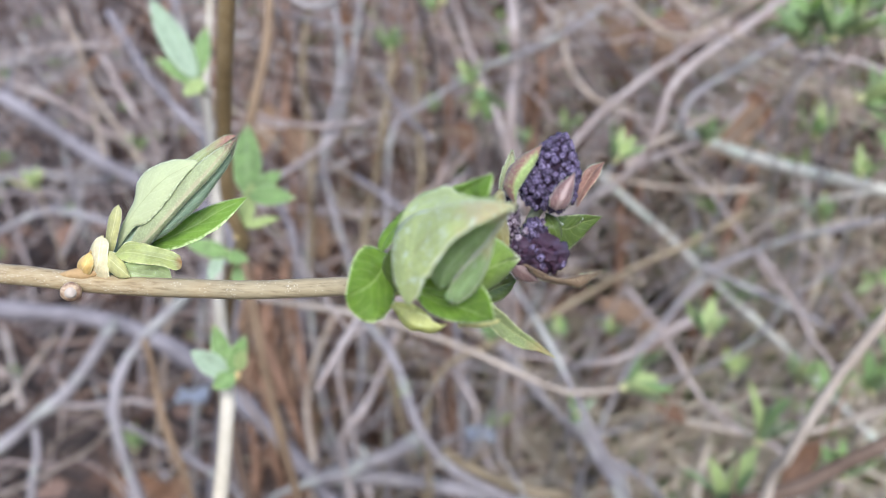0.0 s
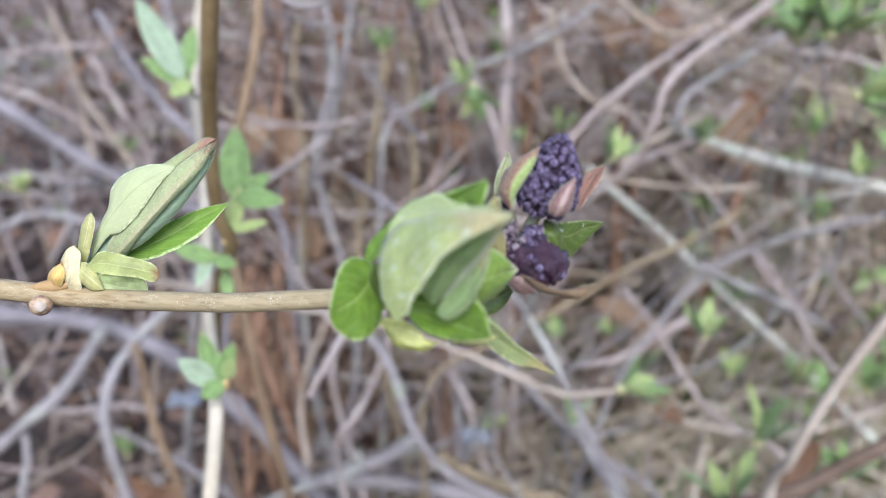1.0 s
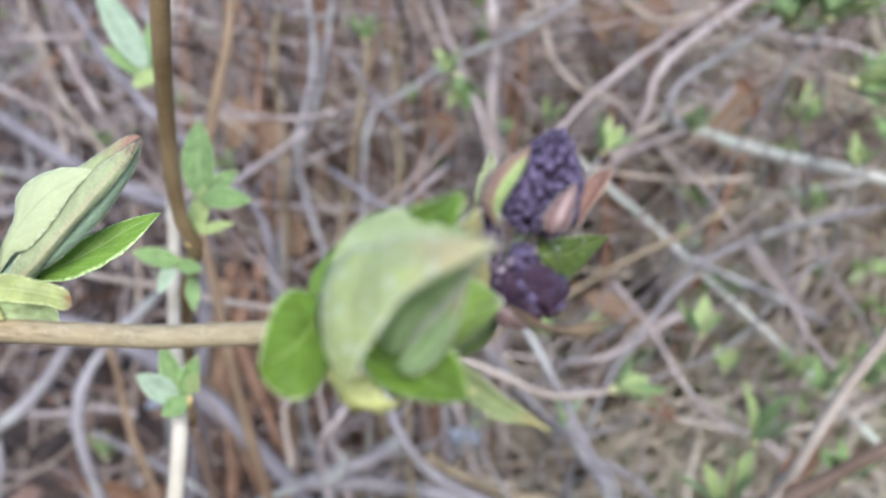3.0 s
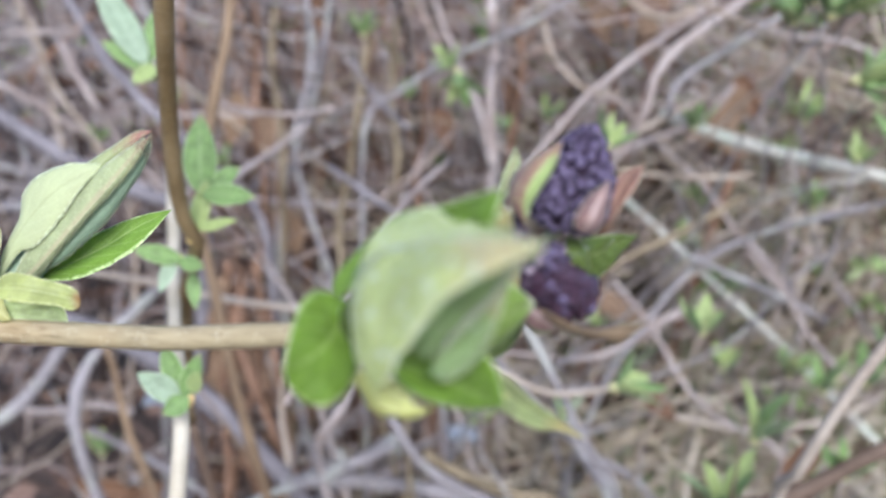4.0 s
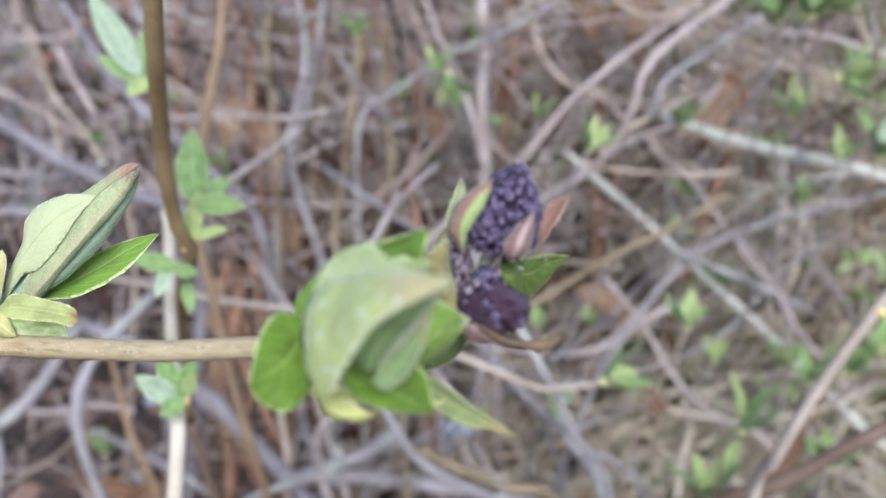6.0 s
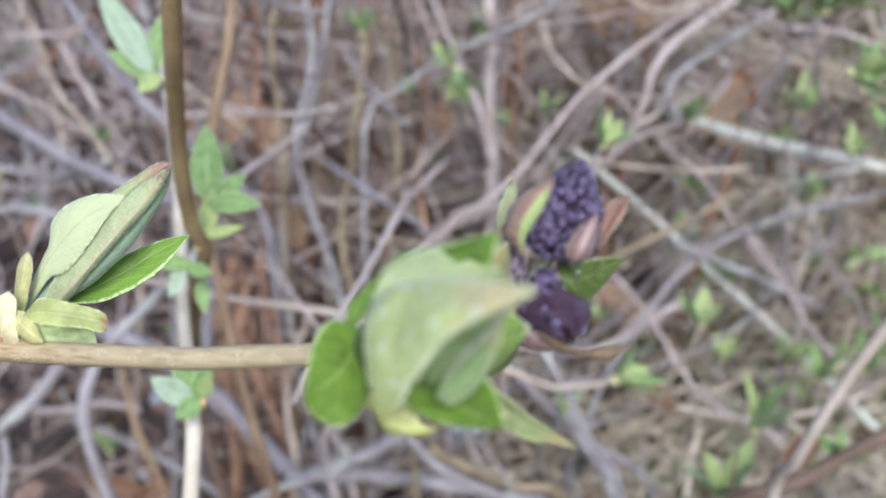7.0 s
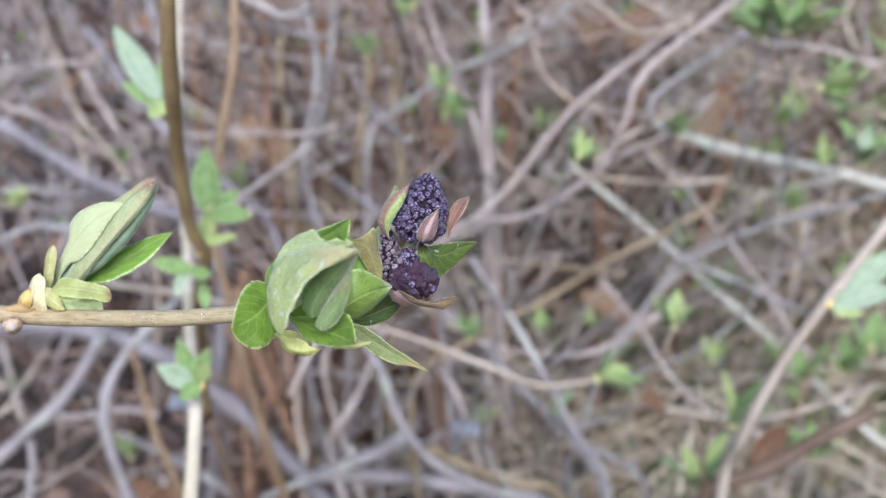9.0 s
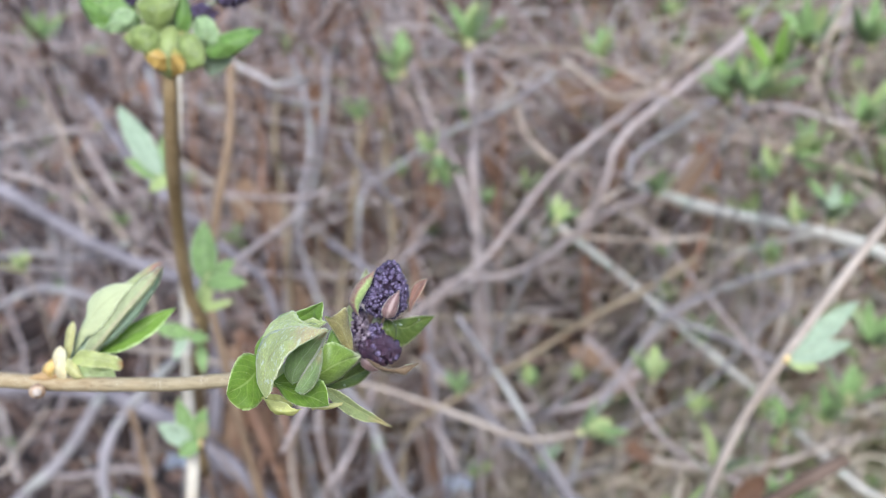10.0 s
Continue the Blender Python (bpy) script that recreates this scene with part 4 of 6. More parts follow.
blade("leaf", cluster, at(4.0, -6.5, 124.0), at(15.8, -15.3, 131.0),
      [at(5.8, -6.9, 124.5), at(8.1, -8.6, 126.0), at(10.3, -10.8, 128.0), at(12.8, -12.7, 129.5)],
      [at(4.8, -8.3, 124.0), at(6.5, -10.6, 125.5), at(8.4, -12.3, 127.0), at(10.7, -13.6, 128.5), at(13.2, -14.2, 130.0)],
      [at(6.4, -8.8, 126.2), at(9.8, -11.5, 128.8)], OLIVE, hairs=255, seed=36, under=PALELEAF, puff=0.1, label="narrow olive leaf hanging below the bunch")
blade("bud_scale", cluster, at(-6.8, -7.4, 120.0), at(0.4, -9.6, 119.0),
      [at(-4.5, -7.7, 119.0), at(-2.2, -8.4, 118.5)],
      [at(-5.5, -9.2, 119.6), at(-4.2, -10.4, 120.0), at(-2.5, -10.7, 120.0), at(-0.8, -10.4, 119.6)],
      [at(-4.2, -8.9, 118.4), at(-1.9, -9.6, 118.4)], SCALE_LIME, thick=0.35, puff=0.05, seed=37, crinkle=0.45, ragged=0.12)
blade("bud_scale", cluster, at(-7.0, -6.9, 123.0), at(-1.4, -9.3, 121.5),
      [at(-4.4, -7.1, 122.0), at(-2.5, -7.9, 121.5)],
      [at(-6.4, -8.2, 123.0), at(-4.6, -9.3, 122.5), at(-2.6, -9.7, 122.0)],
      [at(-4.4, -8.0, 121.6), at(-2.5, -8.8, 121.2)], SCALE_LIME, thick=0.35, puff=0.05, seed=53, crinkle=0.45, ragged=0.12)
blade("bud_scale", cluster, at(2.0, -9.9, 121.0), at(7.4, -9.5, 123.0),
      [at(3.7, -9.3, 121.0), at(6.0, -9.1, 122.0)],
      [at(4.1, -10.2, 121.0), at(5.9, -10.1, 122.0)],
      [at(4.7, -9.6, 120.4)], SCALE_YELLOW, thick=0.35, seed=38)
# added dark blade that stands in for the shaded gap beside the round leaf
blade("leaf", cluster, at(-5.3, -5.8, 122.0), at(-6.8, 0.1, 121.0),
      [at(-7.7, -4.9, 124.0), at(-8.0, -2.0, 124.0)],
      [at(-5.8, -3.3, 121.0), at(-6.1, -0.9, 121.0)],
      [at(-6.6, -2.8, 122.0)], DEEP, hairs=51, seed=39)
blade("leaf", cluster, at(-4.7, -4.8, 121.0), at(2.6, -5.9, 119.0),
      [at(-1.8, -2.8, 118.0), at(1.1, -3.3, 117.0)],
      [at(-2.9, -6.9, 121.0), at(0.6, -7.3, 120.0)],
      [at(-1.2, -5.0, 119.5)], GREEN, hairs=51, seed=40)

# flower heads
heads = part("flower_stalk", tube(bmesh.new(), curve_points([at(7.8, -3.3, 134.0), at(10.8, -0.5, 138.0), at(12.7, 3.6, 138.0), at(14.2, 6.5, 137.0)], 14)[0], lambda s: 0.0009, 10, 0.08), STALK, twig, "pale green stalk with dark purple flower heads")
part("side_stalk", tube(bmesh.new(), curve_points([at(11.3, -0.0, 138.0), at(12.7, 1.3, 137.0), at(13.8, 2.0, 136.0)], 8)[0], lambda s: 0.0008, 8, 0.08), STALK, heads)
flower_head(heads, at(14.4, 6.2, 137.0), at(17.1, 16.2, 133.0), 0.0048, 0.30, 380, 0.455, (FLORET_PURPLE,), 5, "dark purple cone of closed florets", blunt=0.62)
flower_head(heads, at(12.7, 4.2, 136.5), at(15.5, -3.0, 133.0), 0.0033, 0.76, 170, 0.49, (FLORET_MAROON, FLORET_PURPLE), 6, "small maroon cone of closed florets", blunt=0.5)
flower_head(heads, at(9.5, -0.5, 140.0), at(9.5, 8.2, 139.0), 0.0021, 0.5, 110, 0.38, (FLORET_DUSKY, FLORET_PURPLE), 7, "small dusky cone of closed florets")
flower_head(heads, at(12.8, 4.6, 135.8), at(13.9, 1.2, 134.2), 0.0020, 0.6, 44, 0.46, (FLORET_PURPLE, FLORET_DUSKY), 9, "small dusty purple cone of closed florets", blunt=0.6)
flower_head(heads, at(10.9, 2.2, 136.0), at(12.2, -2.2, 134.0), 0.0019, 0.62, 56, 0.46, (FLORET_MAROON, FLORET_DUSKY), 8, "small dark cone of closed florets", blunt=0.55)
blade("sepal", heads, at(15.1, 5.4, 137.0), at(16.9, 0.9, 135.0),
      [at(14.5, 3.6, 134.0), at(15.5, 2.0, 134.0)],
      [at(16.6, 4.5, 136.0), at(17.3, 2.4, 135.5)],
      [at(15.8, 3.3, 133.6)], DEEP, seed=41)
blade("bract", heads, at(10.3, 6.1, 131.5), at(13.8, 14.6, 131.0),
      [at(8.9, 7.8, 132.0), at(8.5, 9.4, 132.0), at(10.1, 12.4, 131.5), at(12.3, 13.8, 131.0)],
      [at(10.6, 8.1, 131.0), at(11.8, 10.2, 130.5), at(13.2, 12.6, 130.5)],
      [at(10.0, 9.4, 130.0), at(11.9, 12.3, 130.0)], BRACT_TWO, hairs=85, seed=42, under=BRACT)
blade("bract", heads, at(8.8, 8.5, 137.0), at(14.0, 14.9, 134.0),
      [at(9.4, 11.6, 137.0), at(11.5, 13.5, 135.0)],
      [at(10.8, 10.5, 136.0), at(12.9, 12.9, 134.5)],
      [at(10.2, 11.2, 135.5)], BRACT, hairs=42, seed=43)
blade("bract", heads, at(15.7, 5.4, 130.4), at(18.3, 10.6, 130.2),
      [at(14.8, 6.0, 130.2), at(14.9, 7.3, 129.8), at(16.0, 8.9, 129.6), at(17.3, 9.9, 129.8)],
      [at(17.2, 5.7, 130.4), at(18.0, 7.1, 130.2), at(18.3, 9.1, 130.2)],
      [at(16.3, 6.9, 129.0), at(17.3, 9.0, 129.2)], BRACT, hairs=68, seed=44, ragged=0.1, label="papery brown bract")
blade("bract", heads, at(19.8, 6.2, 138.0), at(23.7, 12.8, 137.5),
      [at(19.8, 8.5, 138.0), at(20.6, 11.1, 138.0), at(21.9, 12.3, 138.0)],
      [at(21.3, 8.5, 137.5), at(22.7, 10.5, 137.0)],
      [at(20.6, 8.7, 138.2), at(22.1, 11.3, 138.0)], BRACT_RED, hairs=85, seed=45)
blade("bract", heads, at(11.3, -2.1, 132.0), at(21.3, -3.2, 127.0),
      [at(14.0, -3.4, 130.5), at(16.5, -4.0, 129.5), at(19.1, -3.4, 128.0)],
      [at(13.0, -3.9, 131.0), at(15.0, -4.7, 130.0), at(17.5, -5.1, 129.0), at(18.7, -5.3, 128.5), at(20.1, -4.2, 127.5)],
      [at(15.1, -3.9, 129.2), at(18.1, -4.2, 128.0)], BRACT_RUSTY, hairs=93, seed=46, ragged=0.1)
blade("bract", heads, at(9.8, -1.4, 136.0), at(13.6, -4.7, 134.0),
      [at(11.4, -1.4, 135.0), at(12.9, -3.0, 134.0)],
      [at(10.1, -3.7, 135.0), at(11.8, -4.8, 134.5)],
      [at(11.6, -2.9, 133.2)], BRACT, seed=47)
blade("leaf", heads, at(15.3, 4.5, 139.0), at(25.0, 5.1, 146.8),
      [at(18.3, 5.0, 141.0), at(21.6, 5.3, 144.0)],
      [at(16.1, 1.5, 139.5), at(17.8, -0.6, 141.0), at(20.4, 0.8, 143.5), at(22.7, 3.0, 145.5)],
      [at(18.3, 3.0, 141.0), at(21.7, 4.2, 144.6)], DEEP, hairs=110, seed=48, under=PALELEAF, puff=0.1, label="glossy dark green leaf")
blade("leaf", heads, at(8.7, 8.6, 146.0), at(11.0, 15.7, 147.7),
      [at(9.2, 11.9, 147.0), at(10.3, 14.4, 147.5)],
      [at(10.5, 11.3, 146.5), at(11.3, 13.7, 147.5)],
      [at(10.1, 12.2, 147.5)], SAGE, hairs=153, seed=49)
blade("leaf", heads, at(7.2, 2.8, 138.0), at(8.6, 9.1, 141.0),
      [at(6.8, 6.0, 139.0), at(7.6, 8.0, 140.0)],
      [at(8.6, 4.8, 138.0), at(9.1, 7.4, 140.0)],
      [at(7.9, 5.9, 138.0)], OLIVE, hairs=68, seed=50)

# ---- the two stems behind it ----
brown = thing("lilac_branch", Vector((-0.04, 0.75, 0)), "olive-brown lilac stem with sprouting side buds", "lilac branch")
brown_pts = [at(-54.2, 83.8, 239.0), at(-62.3, 61.6, 268.0), at(-69.2, 46.6, 296.0), at(-75.5, 27.7, 325.0), at(-78.6, 10.8, 350.0), at(-76.5, 4.5, 358.0), at(-87.8, -6.9, 395.0), at(-98.6, -25.7, 430.0), at(-117.0, -52.0, 505.0), at(-137.0, -112.0, 600.0)]
brown_line, _ = curve_points(brown_pts + down_to_ground(brown_pts[-1], 0.1, 2), 80)
part("stem", tube(bmesh.new(), brown_line[:32], lambda s: (2.35 + 0.9 * s) / 1000, 14, 0.1, 2, (0.48,), 0.3), BARK_BROWN, brown)
# the same stem carried on below in a darker bark colour
part("lower_stem", tube(bmesh.new(), brown_line[31:], lambda s: (3.25 + 1.3 * s) / 1000, 14, 0.12, 2), BARK_DARK, brown, "darker bark at its foot")
nub = part("bud", ovoid(bmesh.new(), at(-78.7, 3.4, 356.0), at(-76.1, 9.8, 354.0), 0.0022, 0.5, 10, 8), SCALE_ORANGE, brown)
leaf("leaf", nub, at(-74.0, 20.5, 354.0), at(-74.4, 47.9, 356.0), 6.2, 5.8, FAR_LEAF, toward(0.1, 0, -1), fold_l=-15, fold_r=-20, bend=0.05, under=FAR_PALE, seed=60)
leaf("leaf", nub, at(-73.3, 20.5, 353.0), at(-54.9, 18.8, 350.0), 4.2, 4.0, FAR_LEAF, toward(0, 0.3, -1), fold_l=12, fold_r=15, seed=61)
leaf("leaf", nub, at(-71.4, 21.7, 356.0), at(-61.0, 29.7, 356.0), 3.6, 3.2, FAR_LEAF, toward(0, 0.2, -1), fold_l=12, fold_r=15, seed=62)
leaf("leaf", nub, at(-77.2, 6.2, 355.0), at(-71.8, 25.4, 353.0), 3.6, 3.6, FAR_YELLOW, toward(-0.1, 0, -1), cup=-0.2, seed=63)
leaf("leaf", nub, at(-76.3, 8.8, 355.0), at(-61.6, 11.7, 352.0), 2.0, 2.0, FAR_YELLOW, toward(0, 0.2, -1), seed=64)
nub = part("bud", ovoid(bmesh.new(), at(-83.6, -4.7, 372.0), at(-85.7, 0.2, 366.0), 0.002, 0.5, 10, 8), SCALE_GREEN, brown)
leaf("leaf", nub, at(-83.8, -2.0, 366.0), at(-99.5, 2.4, 360.0), 3.4, 3.6, FAR_LEAF, toward(0, 0.3, -1), fold_l=10, fold_r=15, seed=65)
leaf("leaf", nub, at(-84.9, -2.0, 366.0), at(-74.8, -4.6, 360.0), 2.8, 2.8, FAR_LEAF, toward(0, 0.2, -1), seed=66)
leaf("leaf", nub, at(-86.6, -0.9, 366.0), at(-90.5, -12.9, 362.0), 2.6, 2.8, FAR_PALE, toward(0, 0.1, -1), seed=67)
leaf("leaf", nub, at(-82.4, -6.6, 375.0), at(-81.3, -20.1, 374.0), 2.6, 2.6, FAR_LEAF, toward(0.1, 0.1, -1), seed=68)
# its top, with a tuft and dark flower heads
tuft = part("bud", ovoid(bmesh.new(), at(-54.1, 80.8, 239.0), at(-52.7, 97.4, 237.0), 0.0052, 0.45, 12, 10), TUFT_OLIVE, brown, "opening top bud with green leaves")
blade("leaf", tuft, at(-61.6, 96.5, 238.3), at(-83.5, 112.6, 239.7),
      [at(-72.1, 95.6, 236.5), at(-78.1, 100.1, 236.3)],
      [at(-64.2, 104.0, 236.0), at(-74.0, 110.8, 235.7)],
      [at(-69.1, 100.7, 234.7), at(-76.4, 106.0, 234.5)], TUFT_GREEN, hairs=40, seed=74, ragged=0.16, crinkle=0.5, under=TUFT_PALE)
blade("leaf", tuft, at(-62.4, 96.4, 235.3), at(-71.6, 95.1, 232.5),
      [at(-62.5, 100.4, 233.1), at(-67.3, 101.2, 233.1)],
      [at(-66.3, 94.1, 233.5), at(-70.7, 94.3, 233.5)],
      [at(-64.4, 96.9, 231.8), at(-68.3, 96.9, 231.9)], TUFT_PALE, hairs=40, seed=75, ragged=0.16, crinkle=0.5, under=TUFT_GREEN)
blade("leaf", tuft, at(-54.0, 88.2, 235.7), at(-65.7, 92.0, 230.6),
      [at(-56.0, 94.2, 231.4), at(-61.7, 95.4, 231.4)],
      [at(-57.3, 86.4, 231.8), at(-63.0, 88.6, 231.7)],
      [at(-57.5, 90.6, 230.1), at(-62.2, 91.8, 230.1)], TUFT_OLIVE, hairs=40, seed=73, ragged=0.16, crinkle=0.5, under=TUFT_PALE)
blade("leaf", tuft, at(-57.1, 92.4, 237.5), at(-54.3, 109.4, 234.6),
      [at(-60.6, 97.7, 233.3), at(-61.2, 103.8, 233.0)],
      [at(-50.5, 98.9, 233.1), at(-49.3, 105.0, 232.8)],
      [at(-55.4, 97.8, 231.7), at(-54.6, 103.0, 231.4)], TUFT_OLIVE, hairs=40, seed=78, ragged=0.16, crinkle=0.5, under=TUFT_PALE)
blade("leaf", tuft, at(-52.0, 91.6, 238.5), at(-49.3, 110.2, 237.6),
      [at(-51.1, 98.7, 235.2), at(-50.5, 103.9, 234.9)],
      [at(-46.0, 94.9, 235.3), at(-46.0, 101.9, 234.9)],
      [at(-48.5, 97.2, 233.7), at(-47.8, 103.3, 233.4)], TUFT_GREEN, hairs=40, seed=79, ragged=0.16, crinkle=0.5, under=TUFT_PALE)
blade("leaf", tuft, at(-42.5, 88.6, 237.6), at(-43.5, 97.9, 233.1),
      [at(-44.8, 91.9, 234.5), at(-45.1, 95.9, 234.3)],
      [at(-37.7, 89.8, 234.5), at(-37.6, 94.6, 234.3), at(-40.3, 98.0, 234.1)],
      [at(-41.2, 92.2, 232.9), at(-42.0, 95.3, 232.8)], TUFT_PALE, hairs=40, seed=80, ragged=0.16, crinkle=0.5, under=TUFT_GREEN)
blade("leaf", tuft, at(-43.7, 87.5, 236.7), at(-24.8, 95.2, 240.1),
      [at(-38.1, 91.7, 234.4), at(-30.9, 94.0, 234.2)],
      [at(-39.3, 85.1, 234.8), at(-33.1, 85.8, 234.7), at(-27.6, 89.6, 234.4)],
      [at(-37.1, 88.0, 233.1), at(-30.4, 90.3, 232.9)], TUFT_GREEN, hairs=40, seed=76, ragged=0.16, crinkle=0.5, under=TUFT_PALE)
blade("leaf", tuft, at(-43.8, 86.2, 238.7), at(-42.3, 81.6, 242.0),
      [at(-44.1, 83.8, 240.9)],
      [at(-34.7, 87.6, 240.6), at(-37.4, 83.1, 240.9)],
      [at(-40.4, 84.4, 239.3)], FAR_PALE, hairs=40, seed=77)
blade("bud_scale", tuft, at(-54.3, 82.0, 236.0), at(-59.6, 88.1, 231.7),
      [at(-57.4, 82.7, 233.0), at(-59.5, 85.4, 232.9)],
      [at(-53.0, 85.6, 232.8), at(-56.2, 88.7, 232.7)],
      [at(-56.1, 84.9, 231.4)], TUFT_ORANGE, hairs=40, seed=70, ragged=0.16, crinkle=0.5, thick=0.5, puff=0.5)
blade("bud_scale", tuft, at(-51.9, 80.3, 235.1), at(-50.6, 88.7, 231.7),
      [at(-52.1, 84.0, 231.9)],
      [at(-47.9, 80.6, 232.1), at(-47.5, 85.1, 231.8)],
      [at(-49.8, 83.8, 230.4)], TUFT_ORANGE, hairs=40, seed=71, ragged=0.16, crinkle=0.5, thick=0.5, puff=0.5)
blade("bud_scale", tuft, at(-49.9, 81.4, 236.0), at(-48.8, 93.6, 232.4),
      [at(-50.5, 87.2, 232.7)],
      [at(-42.3, 82.6, 232.9), at(-41.5, 87.7, 232.6), at(-44.1, 92.0, 232.4)],
      [at(-46.2, 86.6, 231.2)], TUFT_OLIVE, hairs=40, seed=72, ragged=0.16, crinkle=0.5, thick=0.4, puff=0.6)
part("flower_stalk", tube(bmesh.new(), curve_points([at(-53.2, 93.0, 239.0), at(-51.8, 105.7, 240.0), at(-50.0, 122.6, 242.0)], 8)[0], lambda s: 0.0012, 8), STALK, tuft)
crown = part("flower_stalk", tube(bmesh.new(), curve_points([at(-52.8, 98.6, 240.0), at(-45.3, 101.2, 238.0), at(-35.5, 105.2, 238.0)], 8)[0], lambda s: 0.001, 8), STALK, brown, "stalk with dark purple flower heads")
flower_head(crown, at(-47.9, 100.4, 238.0), at(-37.7, 99.0, 235.0), 0.0032, 0.5, 40, 0.7, (FLORET_PURPLE,), 8, "dark purple closed florets")
flower_head(crown, at(-39.0, 104.4, 238.0), at(-27.2, 105.3, 236.0), 0.0036, 0.5, 45, 0.7, (FLORET_PURPLE,), 9, "dark purple closed florets")
flower_head(crown, at(-56.5, 105.3, 238.0), at(-67.2, 106.6, 236.0), 0.0036, 0.5, 45, 0.7, (FLORET_PURPLE,), 10, "dark purple closed florets")

pale = thing("lilac_branch", Vector((-0.12, 0.1, 0)), "cream-barked lilac stem with pale sprouting leaves", "lilac branch")
pale_pts = [at(-170.8, 250.4, 690.0), at(-161.3, 196.6, 650.0), at(-154.1, 141.5, 615.0), at(-146.7, 101.9, 580.0), at(-128.7, 60.0, 520.0), at(-108.4, 16.6, 450.0), at(-95.2, -23.8, 398.0), at(-81.1, -42.1, 350.0), at(-77.8, -56.9, 338.0), at(-77.1, -71.5, 330.0), at(-77.7, -90.1, 325.0), at(-81.5, -121.3, 330.0)]
pale_line, _ = curve_points(pale_pts + [Vector((-0.09, 0.2, 0.5)), Vector((-0.11, 0.13, 0.25)), Vector((-0.12, 0.1, -0.02))], 90)
part("stem", tube(bmesh.new(), pale_line, lambda s: (2.1 + 1.6 * s + (0.3 if s > 0.5 else 0)) / 1000, 12, 0.08, 5, (0.27, 0.55), 0.3), BARK_PALE, pale)
part("side_twig", tube(bmesh.new(), curve_points([at(-143.9, 95.0, 570.0), at(-128.7, 84.1, 510.0), at(-116.3, 77.0, 446.0)], 10)[0], lambda s: (1.5 - 0.4 * s) / 1000, 8, 0.08), BARK_PALE, pale)
nub = part("bud", ovoid(bmesh.new(), at(-114.6, 78.9, 452.0), at(-116.9, 74.7, 440.0), 0.003, 0.5, 10, 8), FAR_YELLOW, pale)
leaf("leaf", nub, at(-115.3, 79.2, 436.0), at(-137.6, 118.2, 440.0), 6.8, 6.2, FAR_PALE, toward(0.2, 0.1, -1), fold_l=12, fold_r=-10, bend=0.04, seed=81)
leaf("leaf", nub, at(-115.3, 80.0, 440.0), at(-112.6, 106.6, 446.0), 4.6, 4.4, FAR_LEAF, toward(0, 0, -1), fold_l=15, fold_r=15, seed=82)
leaf("leaf", nub, at(-114.2, 77.5, 438.0), at(-134.0, 89.2, 436.0), 4.2, 4.4, FAR_LEAF, toward(0, 0.3, -1), fold_l=12, fold_r=10, seed=83)
leaf("leaf", nub, at(-112.1, 79.2, 436.0), at(-118.9, 70.4, 430.0), 4.0, 4.6, FAR_YELLOW, toward(0, 0.2, -1), cup=-0.15, seed=84)
nub = part("bud", ovoid(bmesh.new(), at(-76.3, -47.7, 336.0), at(-73.0, -42.9, 332.0), 0.0024, 0.5, 10, 8), SCALE_ORANGE, pale)
leaf("leaf", nub, at(-76.0, -43.9, 332.0), at(-80.9, -26.1, 330.0), 3.6, 3.6, FAR_LEAF, toward(0, 0.1, -1), fold_l=14, fold_r=14, seed=85)
leaf("leaf", nub, at(-75.4, -43.9, 332.0), at(-69.1, -29.9, 328.0), 3.2, 3.4, FAR_LEAF, toward(0.1, 0.1, -1), fold_l=14, fold_r=14, seed=86)
leaf("leaf", nub, at(-76.3, -44.6, 331.0), at(-88.5, -35.8, 328.0), 4.0, 4.2, FAR_PALE, toward(0, 0.3, -1), fold_l=10, fold_r=14, seed=87)
leaf("leaf", nub, at(-73.7, -43.8, 331.0), at(-80.3, -48.6, 326.0), 3.6, 3.4, FAR_LEAF, toward(0, 0.2, -1), cup=-0.15, seed=88)
leaf("leaf", nub, at(-72.7, -42.8, 331.0), at(-69.3, -35.2, 326.0), 2.6, 2.6, FAR_YELLOW, toward(0, 0.2, -1), seed=89)

# grey-tan branch at the other side, with a silvery pair of leaves
side = thing("lilac_branch", Vector((0.12, 0.62, 0)), "grey-tan lilac stem with a silvery leaf pair", "lilac branch")
side_pts = [at(282.0, 77.2, 400.0), at(238.7, 33.9, 392.0), at(208.4, 1.5, 388.0), at(182.7, -28.7, 387.0), at(164.4, -57.4, 395.0), at(153.1, -96.3, 420.0), at(153.8, -126.1, 450.0)]
side_line, _ = curve_points(side_pts + down_to_ground(side_pts[-1], 0.08, 7), 70)
part("stem", tube(bmesh.new(), side_line, lambda s: (2.2 + 1.8 * s) / 1000, 12, 0.1, 9, (0.3,), 0.3), BARK_DUN, side)
nub = part("bud", ovoid(bmesh.new(), at(182.8, -29.1, 386.0), at(187.0, -26.6, 384.0), 0.0022, 0.5, 10, 8), SCALE_ORANGE, side)
leaf("leaf", nub, at(185.8, -27.6, 384.0), at(222.3, -2.4, 390.0), 5.6, 5.0, FAR_PALE, toward(-0.1, 0.3, -1), fold_l=10, fold_r=15, seed=91)
leaf("leaf", nub, at(185.4, -28.0, 383.0), at(214.2, -20.9, 382.0), 4.4, 4.6, FAR_PALE, toward(0, 0.3, -1), fold_l=14, fold_r=14, seed=92)
leaf("leaf", nub, at(184.4, -28.5, 383.0), at(197.5, -32.0, 380.0), 2.6, 3.2, FAR_YELLOW, toward(0, 0.3, -1), seed=93)

